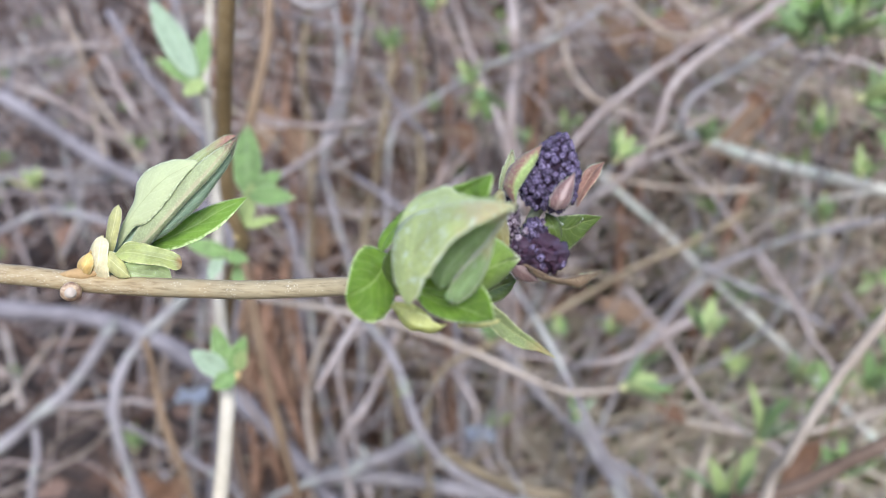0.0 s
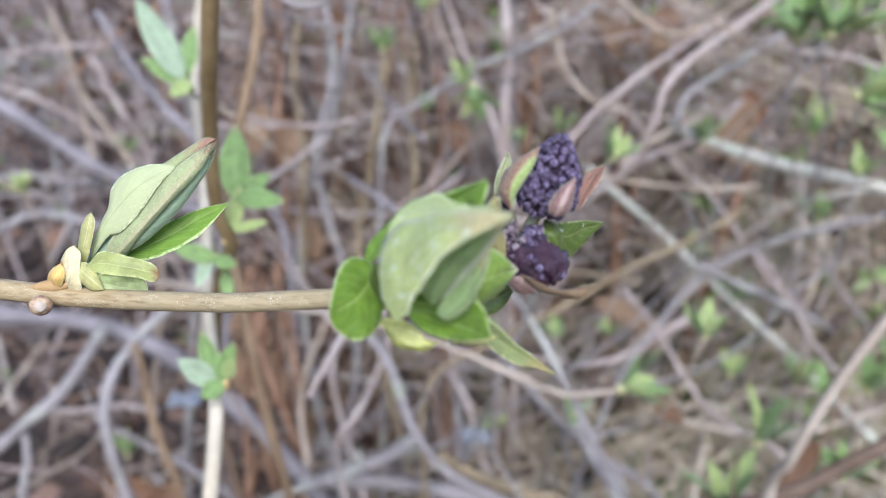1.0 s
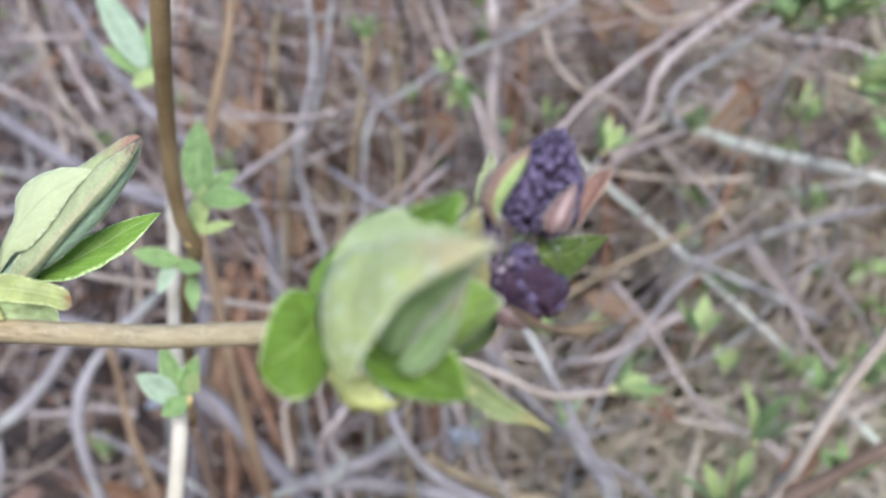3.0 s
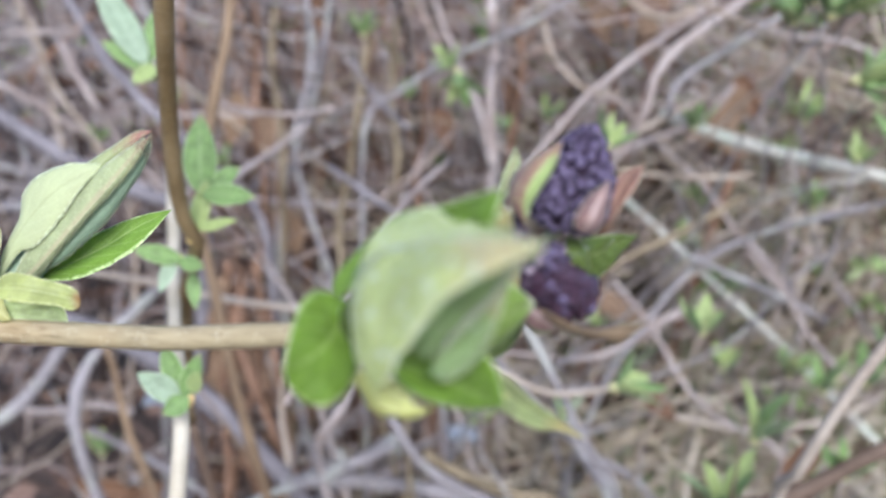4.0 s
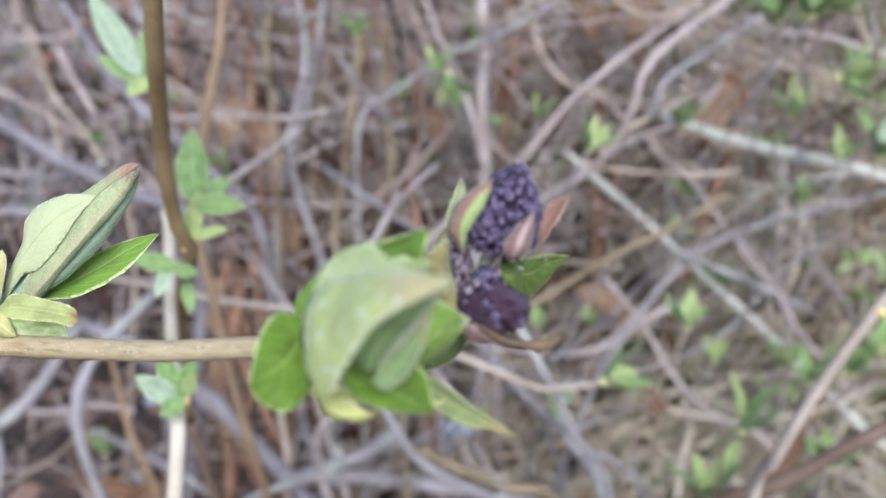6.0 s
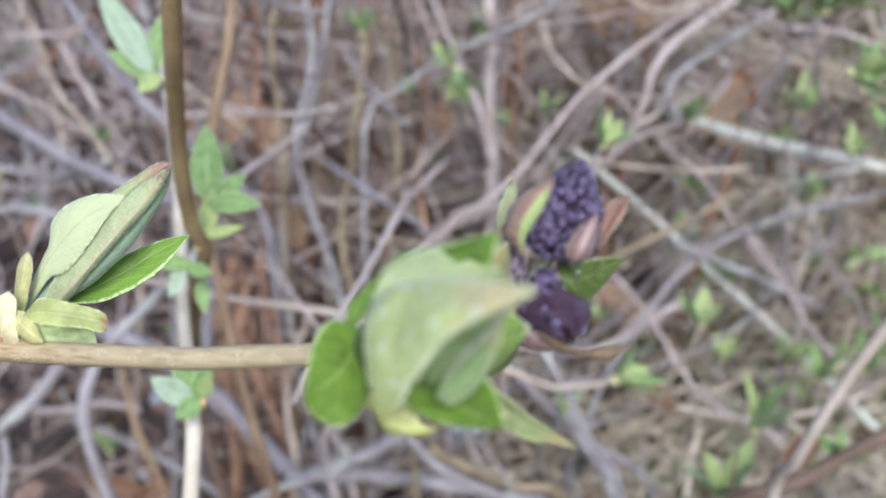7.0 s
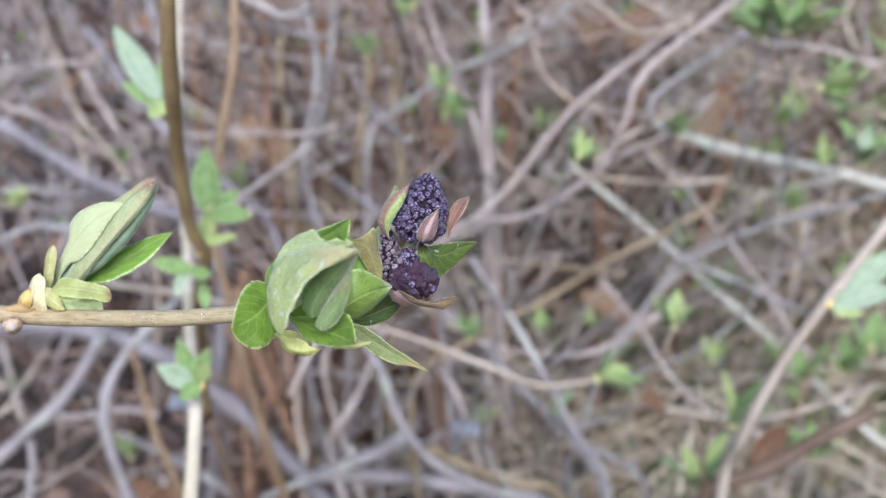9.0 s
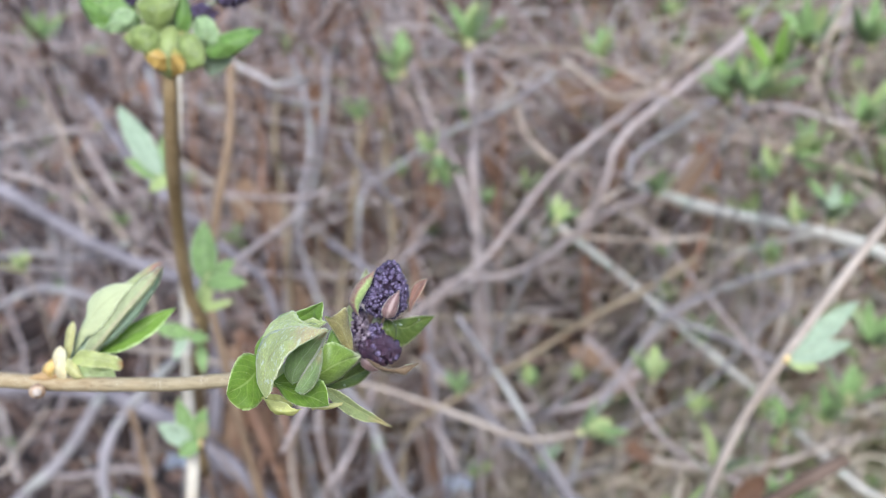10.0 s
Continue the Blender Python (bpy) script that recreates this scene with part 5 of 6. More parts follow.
# ---- stems and shoots of the thicket ----
G, Y, S = (FAR_LEAF, FAR_LEAF, FAR_YELLOW), (FAR_YELLOW, FAR_LEAF), (FAR_PALE, FAR_LEAF)
T = "stems of the thicket"


def bare(pts, r0, r1, mat, label, seed, root=False, shoots=(), spurs=0):
    return stem("shrub_stem", pts, r0, r1, mat, label, "shrub stem", T, seed, shoots=shoots, spurs=spurs, root=root)


bare([at(227.1, 118.8, 915.0), at(277.3, 90.8, 890.0), at(319.9, 72.2, 860.0), at(348.8, 59.6, 830.0), at(378.7, 45.9, 800.0), at(429.5, 9.6, 760.0), at(466.2, -91.3, 760.0)], 7.2, 8.0, BARK_LICHEN, "pale lichen-grey shrub stem with a green shoot", 101, True, [(0.36, toward(0.1, 0.9, -0.5), 40, G)])
bare([at(160.7, 94.8, 1040.0), at(197.5, 60.0, 1035.0), at(256.2, 5.5, 1020.0), at(329.7, -73.1, 1000.0), at(390.1, -136.2, 985.0), at(456.8, -209.2, 965.0), at(519.3, -266.0, 960.0)], 5.2, 6.0, BARK_LICHEN, "long straight pale grey shrub stem", 102, True, [(0.25, toward(0.3, 0.9, -0.3), 28, G)])
bare([at(326.4, 240.8, 808.0), at(247.4, 182.7, 784.3), at(202.7, 150.4, 768.1), at(181.7, 125.5, 759.7), at(176.9, 105.1, 763.4), at(159.0, 71.5, 783.9), at(131.3, 44.9, 817.4), at(104.4, 23.9, 860.0)], 5.4, 3.4, BARK_PINK, "forked grey shrub stem with side twigs", 103, False, spurs=2)
bare([at(315.3, 194.6, 784.0), at(288.2, 176.4, 787.6), at(249.9, 152.5, 786.9), at(208.2, 127.9, 781.7), at(198.3, 113.5, 780.2), at(200.5, 99.3, 786.9)], 3.0, 3.4, BARK_GREY, "grey shrub stem leaning on a fork", 104)
bare([at(256.6, 203.4, 840.0), at(181.2, 151.5, 820.0), at(133.3, 114.0, 800.0), at(103.0, 81.6, 790.0), at(70.5, 44.0, 800.0), at(8.0, -4.5, 830.0), at(-48.2, -53.4, 850.0), at(-95.5, -103.3, 860.0)], 3.4, 3.6, BARK_PINK, "mauve-brown slanting shrub stem", 105, True)
bare([at(123.0, -97.7, 655.0), at(84.8, -97.7, 650.0), at(44.8, -80.0, 640.0), at(-1.5, -60.5, 630.0), at(-55.6, -44.8, 640.0), at(-123.0, -36.0, 670.0), at(-197.4, -25.6, 720.0), at(-282.1, -14.0, 800.0)], 2.5, 3.6, BARK_DUN, "cream-tan twig ending in a green leaf tuft", 106, False, [(0.0, toward(0.9, 0.35, -0.3), 38, G)])
bare([at(39.4, -5.8, 679.4), at(49.8, -24.3, 681.6), at(72.2, -61.9, 679.4), at(92.2, -101.6, 675.5), at(114.5, -144.8, 687.2), at(137.2, -188.9, 697.0)], 3.4, 4.0, BARK_GREY, "straight lilac-grey shrub stem", 107, True, [(0.62, toward(0.6, -0.2, -0.6), 22, S)])
bare([at(8.2, -45.7, 850.0), at(44.1, -81.6, 850.0), at(86.2, -130.3, 860.0), at(136.0, -182.8, 880.0), at(209.8, -244.0, 900.0)], 4.2, 5.0, BARK_GREY, "lilac-grey shrub stem crossing another", 108, True)
bare([at(-480.3, -44.6, 880.0), at(-416.6, -55.3, 880.0), at(-340.7, -65.0, 890.0), at(-273.9, -87.5, 900.0), at(-211.0, -136.8, 910.0), at(-168.9, -183.9, 920.0), at(-125.8, -234.1, 930.0), at(-93.1, -288.9, 940.0)], 10.0, 11.5, BARK_SLATE, "thick arching grey shrub stem", 109, True)
bare([at(-300.6, -67.0, 860.0), at(-307.4, -80.6, 850.0), at(-331.7, -122.2, 840.0), at(-367.2, -152.7, 840.0), at(-402.4, -180.1, 850.0), at(-453.8, -217.6, 860.0)], 7.6, 8.0, BARK_GREY, "knobbly light grey shrub stem", 110, True)
bare([at(-175.8, 0.5, 800.0), at(-212.9, -40.8, 760.0), at(-245.3, -80.0, 740.0), at(-258.3, -110.5, 735.0), at(-257.4, -141.6, 735.0), at(-251.0, -175.9, 745.0), at(-243.4, -209.2, 755.0)], 5.4, 6.6, BARK_GREY, "crooked mauve-grey shrub stem", 111, True)
bare([at(-374.1, -150.9, 850.0), at(-367.5, -184.2, 850.0), at(-375.9, -233.1, 860.0)], 4.6, 5.0, BARK_GREY, "short light grey side stem", 112, True)
bare([at(-233.2, -70.1, 730.0), at(-228.1, -92.7, 735.0), at(-219.8, -135.8, 740.0), at(-209.2, -177.1, 750.0), at(-206.0, -210.6, 760.0)], 3.4, 4.0, BARK_UMBER, "reddish-brown thin shrub stem", 113, True)
bare([at(-66.1, -54.6, 760.0), at(-38.0, -94.6, 750.0), at(-22.0, -136.7, 745.0), at(5.0, -176.2, 750.0), at(53.9, -204.1, 770.0), at(109.2, -236.2, 800.0)], 4.8, 5.6, BARK_GREY, "bent grey shrub stem with pale nodes", 114, True, [(0.12, toward(-0.2, 0.5, -0.6), 10, Y)])
bare([at(-61.9, -69.4, 458.0), at(-52.2, -51.4, 470.0), at(-42.6, -35.2, 490.0), at(-30.1, -12.5, 530.0), at(-8.7, 22.1, 600.0), at(18.9, 57.9, 680.0)], 2.0, 2.6, BARK_PINK, "thin pinkish twig broken off", 115)
bare([at(-133.4, 39.0, 672.0), at(-115.9, 65.4, 727.1), at(-90.9, 96.6, 788.1)], 3.4, 2.9, BARK_PINK, "thin pinkish-tan slanting twig", 116, False, spurs=1)
bare([at(-121.1, 278.8, 960.0), at(-103.2, 199.5, 955.0), at(-110.1, 149.7, 950.0), at(-121.6, 98.1, 950.0), at(-112.4, 41.2, 960.0), at(-99.5, -8.2, 975.0), at(-86.9, -96.0, 1000.0)], 4.2, 5.2, BARK_GREY, "crooked upright grey shrub stem", 117, True)
bare([at(-87.8, 293.3, 1010.0), at(-98.8, 207.9, 1010.0), at(-111.1, 139.5, 1000.0), at(-136.6, 67.7, 1010.0), at(-151.7, -24.3, 1030.0)], 3.8, 4.8, BARK_GREY, "slender upright grey shrub stem", 118, True)
bare([at(-104.2, 170.7, 564.4), at(-108.4, 119.6, 564.4), at(-115.9, 86.0, 567.8), at(-122.8, 49.2, 578.0), at(-130.1, 7.6, 598.4)], 3.9, 4.4, BARK_UMBER, "ochre-brown upright shrub stem", 119, True)
bare([at(-351.5, 249.1, 980.0), at(-302.6, 180.3, 960.0), at(-257.5, 131.4, 950.0), at(-211.0, 81.7, 960.0), at(-157.8, 12.6, 990.0)], 5.0, 6.0, BARK_SLATE, "slanting grey weathered shrub stem", 120, True)
bare([at(-486.0, 178.0, 950.0), at(-415.0, 132.0, 950.0), at(-346.0, 89.0, 950.0), at(-270.0, 52.0, 950.0), at(-215.0, 10.0, 960.0)], 9.0, 10.0, BARK_SLATE, "thick weathered grey shrub stem", 121, True)
bare([at(-522.4, 197.2, 1050.0), at(-429.5, 163.9, 1040.0), at(-344.5, 111.3, 1030.0), at(-272.5, 50.9, 1040.0)], 3.6, 4.6, BARK_PINK, "slanting weathered mauve shrub stem", 122, True)
bare([at(-391.8, 230.0, 1000.0), at(-368.2, 163.2, 990.0), at(-326.5, 106.5, 985.0), at(-292.2, 24.8, 1000.0)], 3.0, 3.8, BARK_TAN, "thin tan slanting shrub stem", 123, True)
bare([at(320.0, 116.5, 728.0), at(300.0, 128.3, 735.0), at(277.1, 148.0, 745.0), at(241.4, 170.2, 760.0), at(195.9, 207.7, 780.0), at(152.6, 232.3, 800.0), at(90.3, 241.7, 850.0)], 1.8, 2.6, BARK_TAN, "thin ochre twig ending in a leaf tuft", 124, False, [(0.0, toward(0.9, 0.1, -0.3), 42, Y)])
bare([at(282.7, -107.9, 560.0), at(242.1, -126.5, 560.0), at(212.0, -147.0, 570.0), at(180.3, -174.2, 590.0)], 6.0, 6.8, BARK_DARK, "dark brown low shrub stem", 125, True)
bare([at(253.8, 33.0, 770.0), at(198.0, 5.1, 770.0), at(155.2, -14.3, 765.0), at(99.1, -48.2, 760.0), at(39.5, -78.5, 760.0), at(-11.3, -122.0, 780.0)], 2.9, 3.3, BARK_OLIVE, "olive-tan slanting shrub stem", 126, True, [(0.3, toward(0, 0.9, -0.3), 24, G)])
bare([at(423.8, 35.2, 820.0), at(358.8, 20.5, 830.0), at(305.9, 8.2, 850.0), at(250.0, -21.5, 870.0), at(194.5, -84.5, 880.0), at(159.1, -139.2, 890.0)], 3.4, 4.0, BARK_GREY, "grey-olive slanting shrub stem", 127, True)
bare([at(410.8, 0.5, 900.0), at(345.6, -37.5, 900.0), at(280.4, -97.3, 900.0), at(205.5, -130.6, 905.0), at(124.2, -153.3, 910.0)], 2.2, 2.8, BARK_GREY, "thin grey-tan slanting shrub stem", 128, True)
bare([at(153.5, -32.5, 780.0), at(186.5, -74.9, 780.0), at(210.3, -114.0, 790.0), at(244.4, -149.3, 800.0), at(305.0, -192.6, 820.0)], 2.5, 2.9, BARK_PINK, "low mauve-brown slanting shrub stem", 129, True)
bare([at(111.9, -98.5, 820.0), at(57.4, -88.6, 820.0), at(18.0, -59.6, 830.0)], 2.6, 2.6, BARK_PINK, "short broken mauve-brown twig", 130)
bare([at(155.4, 234.2, 900.0), at(95.6, 196.2, 900.0), at(41.5, 175.4, 905.0), at(-13.3, 145.0, 920.0), at(-52.8, 101.6, 930.0)], 3.4, 3.8, BARK_GREY, "grey-tan slanting shrub stem", 132, True)
bare([at(3.4, 270.2, 950.0), at(26.1, 199.2, 940.0), at(54.5, 136.8, 940.0), at(66.5, 57.9, 950.0)], 3.2, 4.2, BARK_PINK, "slender upright mauve shrub stem", 133, True)
bare([at(291.3, 141.8, 900.0), at(258.7, 109.2, 900.0), at(205.5, 88.0, 905.0), at(163.5, 61.3, 915.0), at(98.8, 28.6, 930.0), at(20.6, 6.3, 950.0)], 3.6, 4.2, BARK_PINK, "long mauve slanting shrub stem", 134, True)
bare([at(210.8, 83.6, 860.0), at(247.2, 47.3, 860.0), at(274.7, 11.0, 865.0), at(311.4, -31.3, 880.0), at(351.0, -86.4, 900.0)], 2.8, 3.2, BARK_PINK, "thin crooked mauve shrub stem", 135, True)
bare([at(-71.3, -172.8, 820.0), at(-26.7, -167.8, 820.0), at(-72.2, -194.9, 830.0), at(-125.2, -215.0, 850.0)][::2] + [at(-168.2, -238.3, 860.0)], 3.6, 4.4, BARK_GREY, "low weathered grey shrub stem", 136, True)

# further stems that cross the view behind the twig
bare([at(-362.0, 226.8, 892), at(-352.1, 172.7, 920), at(-355.8, 137.9, 948), at(-327.7, 90.8, 906)], 2.1, 2.5, BARK_TAN, "thin tan upright twig", 140)
bare([at(-351.6, 201.4, 964), at(-308.2, 139.6, 922), at(-301.7, 119.9, 950), at(-290.6, 89.2, 978)], 4.0, 4.7, BARK_PINK, "slender mauve slanting shrub stem", 141)
bare([at(-484.1, 198.0, 985), at(-443.6, 213.9, 1015), at(-383.0, 212.6, 970), at(-334.5, 213.1, 1000)], 3.1, 3.6, BARK_PINK, "thin weathered mauve twig lying across", 142)
bare([at(-506.2, 69.0, 1030), at(-430.5, 83.8, 985), at(-388.5, 72.9, 1015), at(-306.9, 82.6, 970)], 3.5, 4.0, BARK_GREY, "thin weathered grey twig lying across", 143)
bare([at(-461.1, 12.0, 950), at(-415.9, 40.8, 978), at(-346.9, 27.7, 936), at(-322.5, 12.2, 964)], 5.1, 5.9, BARK_GREY, "weathered grey twig caught in the thicket", 144)
bare([at(-457.5, 234.3, 1018), at(-439.9, 165.4, 1050), at(-440.1, 118.2, 1082), at(-395.9, 13.1, 1034)], 3.3, 3.7, BARK_GREY, "thin weathered grey upright twig", 145)
bare([at(-326.2, 317.5, 1116), at(-292.5, 232.5, 1067), at(-286.9, 166.7, 1100), at(-290.0, 96.4, 1133)], 6.8, 7.8, BARK_GREY, "slender weathered grey shrub stem", 146, True)
bare([at(-177.4, 240.7, 936), at(-153.7, 239.3, 964), at(-119.1, 222.0, 922), at(-91.2, 219.7, 950)], 2.2, 2.5, BARK_GREY, "thin whitish twig lying across", 147)
bare([at(-148.6, 261.8, 1030), at(-149.9, 190.9, 985), at(-148.9, 147.7, 1015), at(-135.9, 82.6, 970), at(-142.5, 36.8, 1000)], 3.9, 4.5, BARK_OLIVE, "slender olive-tan shrub stem standing upright", 148, True)
bare([at(-180.0, 292.2, 1050), at(-177.6, 216.1, 1082), at(-174.2, 131.7, 1034), at(-171.1, 52.1, 1066)], 3.7, 4.2, BARK_RUSSET, "slender russet upright shrub stem", 149, True)
bare([at(-168.2, 111.5, 776), at(-137.2, 106.3, 800), at(-106.5, 107.0, 824), at(-68.5, 108.0, 788)], 2.8, 3.2, BARK_PINK, "thin pinkish twig lying across", 150)
bare([at(-87.9, 72.7, 934), at(-50.6, 42.6, 892), at(-23.3, 21.7, 920), at(9.2, -16.6, 948)], 3.6, 4.0, BARK_SLATE, "slanting lilac-grey shrub stem", 151, True)
bare([at(-64.4, 175.7, 936), at(-37.3, 135.6, 964), at(-10.6, 108.5, 922)], 3.0, 3.4, BARK_SLATE, "slanting grey shrub stem", 152)
bare([at(-52.2, 218.3, 1030), at(-63.0, 131.4, 985), at(-73.5, 68.0, 1015), at(-78.5, -17.0, 970)], 4.3, 4.9, BARK_OLIVE, "olive-tan shrub stem rising through the thicket", 153, True)
bare([at(-22.8, 241.5, 1050), at(-32.0, 170.4, 1082), at(-24.4, 88.0, 1034), at(-36.0, 13.5, 1066)], 4.9, 5.6, BARK_OLIVE, "dun shrub stem rising through the thicket", 154, True)
bare([at(0.0, 197.4, 1018), at(10.1, 140.1, 1050), at(-5.9, 72.5, 1082), at(3.7, 6.9, 1034)], 4.1, 4.7, BARK_RUSSET, "russet upright shrub stem", 155, True)
bare([at(162.3, 245.9, 893), at(188.6, 204.1, 854), at(221.0, 199.2, 880), at(261.6, 212.9, 906), at(293.6, 233.4, 867)], 4.1, 4.7, BARK_TAN, "tan twig arching over the others", 156)
bare([at(107.6, 225.3, 886), at(121.9, 182.5, 914), at(133.9, 144.9, 873), at(159.7, 135.3, 900), at(193.6, 137.1, 927)], 3.1, 3.6, BARK_TAN, "thin tan arching twig", 157)
bare([at(71.9, 280.9, 1009), at(72.3, 222.0, 965), at(78.7, 186.8, 995), at(69.4, 121.1, 951)], 6.4, 7.4, BARK_PINK, "pale mauve upright shrub stem", 158, True)
bare([at(111.6, 292.2, 1050), at(108.4, 248.8, 1082), at(108.6, 187.9, 1034), at(103.6, 129.3, 1066)], 4.5, 5.1, BARK_RUSSET, "russet-brown upright shrub stem", 159, True)
bare([at(150.0, 69.6, 774.2), at(191.7, 94.0, 798.0), at(237.2, 114.7, 821.8), at(261.4, 135.8, 785.6)], 3.0, 3.4, BARK_DUN, "dun stem leaning on a fork", 160)
bare([at(268.8, 163.0, 863), at(301.6, 147.8, 824), at(346.9, 143.2, 850), at(414.4, 143.2, 876)], 2.0, 2.3, BARK_TAN, "thin tan twig lying across", 161)
bare([at(138.4, 61.4, 788), at(184.3, 55.4, 812), at(225.3, 48.3, 776), at(273.4, 53.6, 800)], 2.5, 2.8, BARK_TAN, "thin tan twig lying across", 162)
bare([at(180.2, 248.8, 1082), at(197.3, 206.7, 1034), at(216.2, 167.9, 1066), at(200.5, 123.6, 1018)], 4.9, 5.6, BARK_RUSSET, "russet upright shrub stem", 163, True)
bare([at(258.2, 274.5, 1080), at(255.9, 235.7, 1112), at(254.3, 174.0, 1064), at(242.2, 119.8, 1096)], 4.6, 5.3, BARK_RUSSET, "russet upright shrub stem", 164, True)
bare([at(361.4, 187.5, 1067), at(356.0, 146.8, 1100), at(376.9, 96.4, 1133), at(337.5, 39.9, 1084)], 6.0, 6.9, BARK_RUSSET, "russet shrub stem rising through the thicket", 165, True)
bare([at(333.5, 179.1, 1137), at(331.9, 118.7, 1086), at(328.6, 75.1, 1120), at(348.9, 14.6, 1154)], 5.2, 6.0, BARK_RUSSET, "russet shrub stem rising through the thicket", 166, True)
bare([at(233.2, -14.8, 847), at(287.7, -36.4, 873), at(310.2, -52.4, 834), at(356.2, -76.3, 860)], 4.0, 4.6, BARK_GREY, "pale grey twig leaning away from a stem", 167)
bare([at(274.1, 0.5, 824), at(288.3, -37.6, 788), at(316.7, -74.0, 812), at(328.4, -102.6, 776)], 2.2, 2.5, BARK_PINK, "thin pinkish slanting twig", 168)
bare([at(449.6, 26.4, 950), at(399.3, 24.2, 978), at(319.8, 0.6, 936), at(259.6, -46.0, 964), at(192.5, -94.0, 922)], 3.3, 3.8, BARK_DUN, "dun twig lying across the thicket", 169)
bare([at(449.9, 63.7, 951), at(423.6, 52.7, 980), at(375.4, 42.0, 1009), at(300.7, 0.6, 965), at(243.8, -47.4, 995)], 3.0, 3.5, BARK_DUN, "thin dun twig lying across the thicket", 170)
bare([at(124.6, -114.2, 914), at(163.9, -101.7, 873), at(198.9, -86.4, 900), at(249.6, -66.6, 927)], 3.8, 4.4, BARK_PINK, "mauve twig caught between stems", 171)
bare([at(119.3, -151.1, 837), at(139.6, -187.0, 863), at(159.8, -228.5, 824)], 7.9, 9.1, BARK_GREY, "lilac-grey shrub stem rising at a crossing", 172, True)
bare([at(176.8, -171.8, 927), at(222.6, -160.0, 886), at(301.1, -182.5, 914), at(351.0, -168.1, 873), at(426.0, -152.7, 900)], 2.8, 3.2, BARK_DUN, "thin dun stalk lying across", 173)
bare([at(0.0, -177.7, 820), at(33.7, -200.9, 845), at(71.2, -210.2, 808), at(118.6, -230.6, 832)], 6.3, 7.3, BARK_OLIVE, "tan low shrub stem near the ground", 174, True)
bare([at(-128.6, -213.5, 873), at(-78.2, -217.9, 900), at(-35.8, -227.8, 927), at(8.6, -227.5, 886), at(64.0, -255.9, 914)], 8.4, 9.6, BARK_GREY, "low grey shrub stem lying across", 175, True)
bare([at(-125.7, -224.5, 914), at(-71.7, -197.6, 873), at(-37.5, -190.7, 900), at(-17.9, -180.8, 927)], 7.7, 8.8, BARK_GREY, "low grey forked shrub stem", 176)
bare([at(-318.6, -175.7, 936), at(-281.8, -204.3, 964), at(-241.4, -212.0, 922), at(-203.0, -257.5, 950)], 4.4, 5.1, BARK_GREY, "pale grey twig near the ground", 177, True)
bare([at(-410.0, -163.6, 978), at(-352.5, -158.7, 936), at(-322.5, -157.8, 964), at(-274.8, -156.3, 922)], 3.3, 3.8, BARK_PINK, "pinkish twig lying across", 178)
bare([at(-41.1, -76.5, 850), at(-61.3, -121.0, 876), at(-72.8, -146.1, 837), at(-93.8, -187.0, 863)], 3.9, 4.5, BARK_PINK, "mauve slanting shrub stem", 179, True)
bare([at(-107.9, -66.2, 922), at(-128.5, -114.1, 950), at(-141.2, -164.8, 978), at(-128.8, -225.4, 936)], 4.0, 4.7, BARK_TAN, "tan shrub stem rising through the thicket", 180, True)
bare([at(-161.8, -60.7, 1015), at(-147.6, -116.5, 970), at(-141.3, -180.5, 1000), at(-135.6, -254.3, 1030)], 3.9, 4.5, BARK_RUSSET, "russet shrub stem rising through the thicket", 181, True)
bare([at(-195.6, -17.2, 985), at(-197.3, -79.0, 1015), at(-171.0, -128.2, 970), at(-147.3, -216.7, 1000)], 5.0, 5.8, BARK_RUSSET, "russet shrub stem rising through the thicket", 182, True)
bare([at(-194.1, -24.7, 1051), at(-190.5, -84.3, 1005), at(-211.9, -155.6, 1035), at(-198.3, -244.3, 989)], 5.5, 6.4, BARK_RUSSET, "russet shrub stem rising through the thicket", 183, True)
bare([at(-218.5, -37.0, 1040), at(-227.6, -102.8, 1071), at(-194.2, -172.5, 1024), at(-181.0, -279.8, 1056)], 5.2, 6.0, BARK_RUSSET, "dark russet shrub stem rising through the thicket", 184, True)
bare([at(-166.3, -17.0, 970), at(-162.4, -71.8, 1000), at(-176.6, -136.2, 1030), at(-182.0, -213.5, 985)], 3.9, 4.5, BARK_RUSSET, "russet shrub stem rising through the thicket", 185, True)
bare([at(0.0, -115.8, 964), at(25.6, -144.1, 922), at(37.9, -200.2, 950), at(56.7, -260.5, 978)], 4.0, 4.7, BARK_PINK, "mauve shrub stem rising through the thicket", 186, True)
bare([at(-386.4, -84.2, 936), at(-421.5, -121.7, 964), at(-425.0, -144.1, 922), at(-472.6, -183.0, 950)], 2.6, 3.0, BARK_DUN, "thin dun slanting twig", 187, True)

# leaf tufts of their own on thin twigs


def tufted(node, way, size, mats, seed, label="thin twig with a small tuft of young green leaves", back=0.25):
    rnd = random.Random(seed)
    w = (-way + Vector((rnd.uniform(-0.3, 0.3), rnd.uniform(0.2, 0.8), -0.5))).normalized()
    pts = [node, node + w * back * 0.4, node + w * back + Vector((0, 0.03, -0.05))]
    stem("sprouting_twig", pts, 1.3, 2.2, rnd.choice((BARK_TAN, BARK_PINK, BARK_GREY)), label, "twig", "sprouting twigs", seed, 7, [(0.0, way, size, mats)], root=True, drift=0.75)


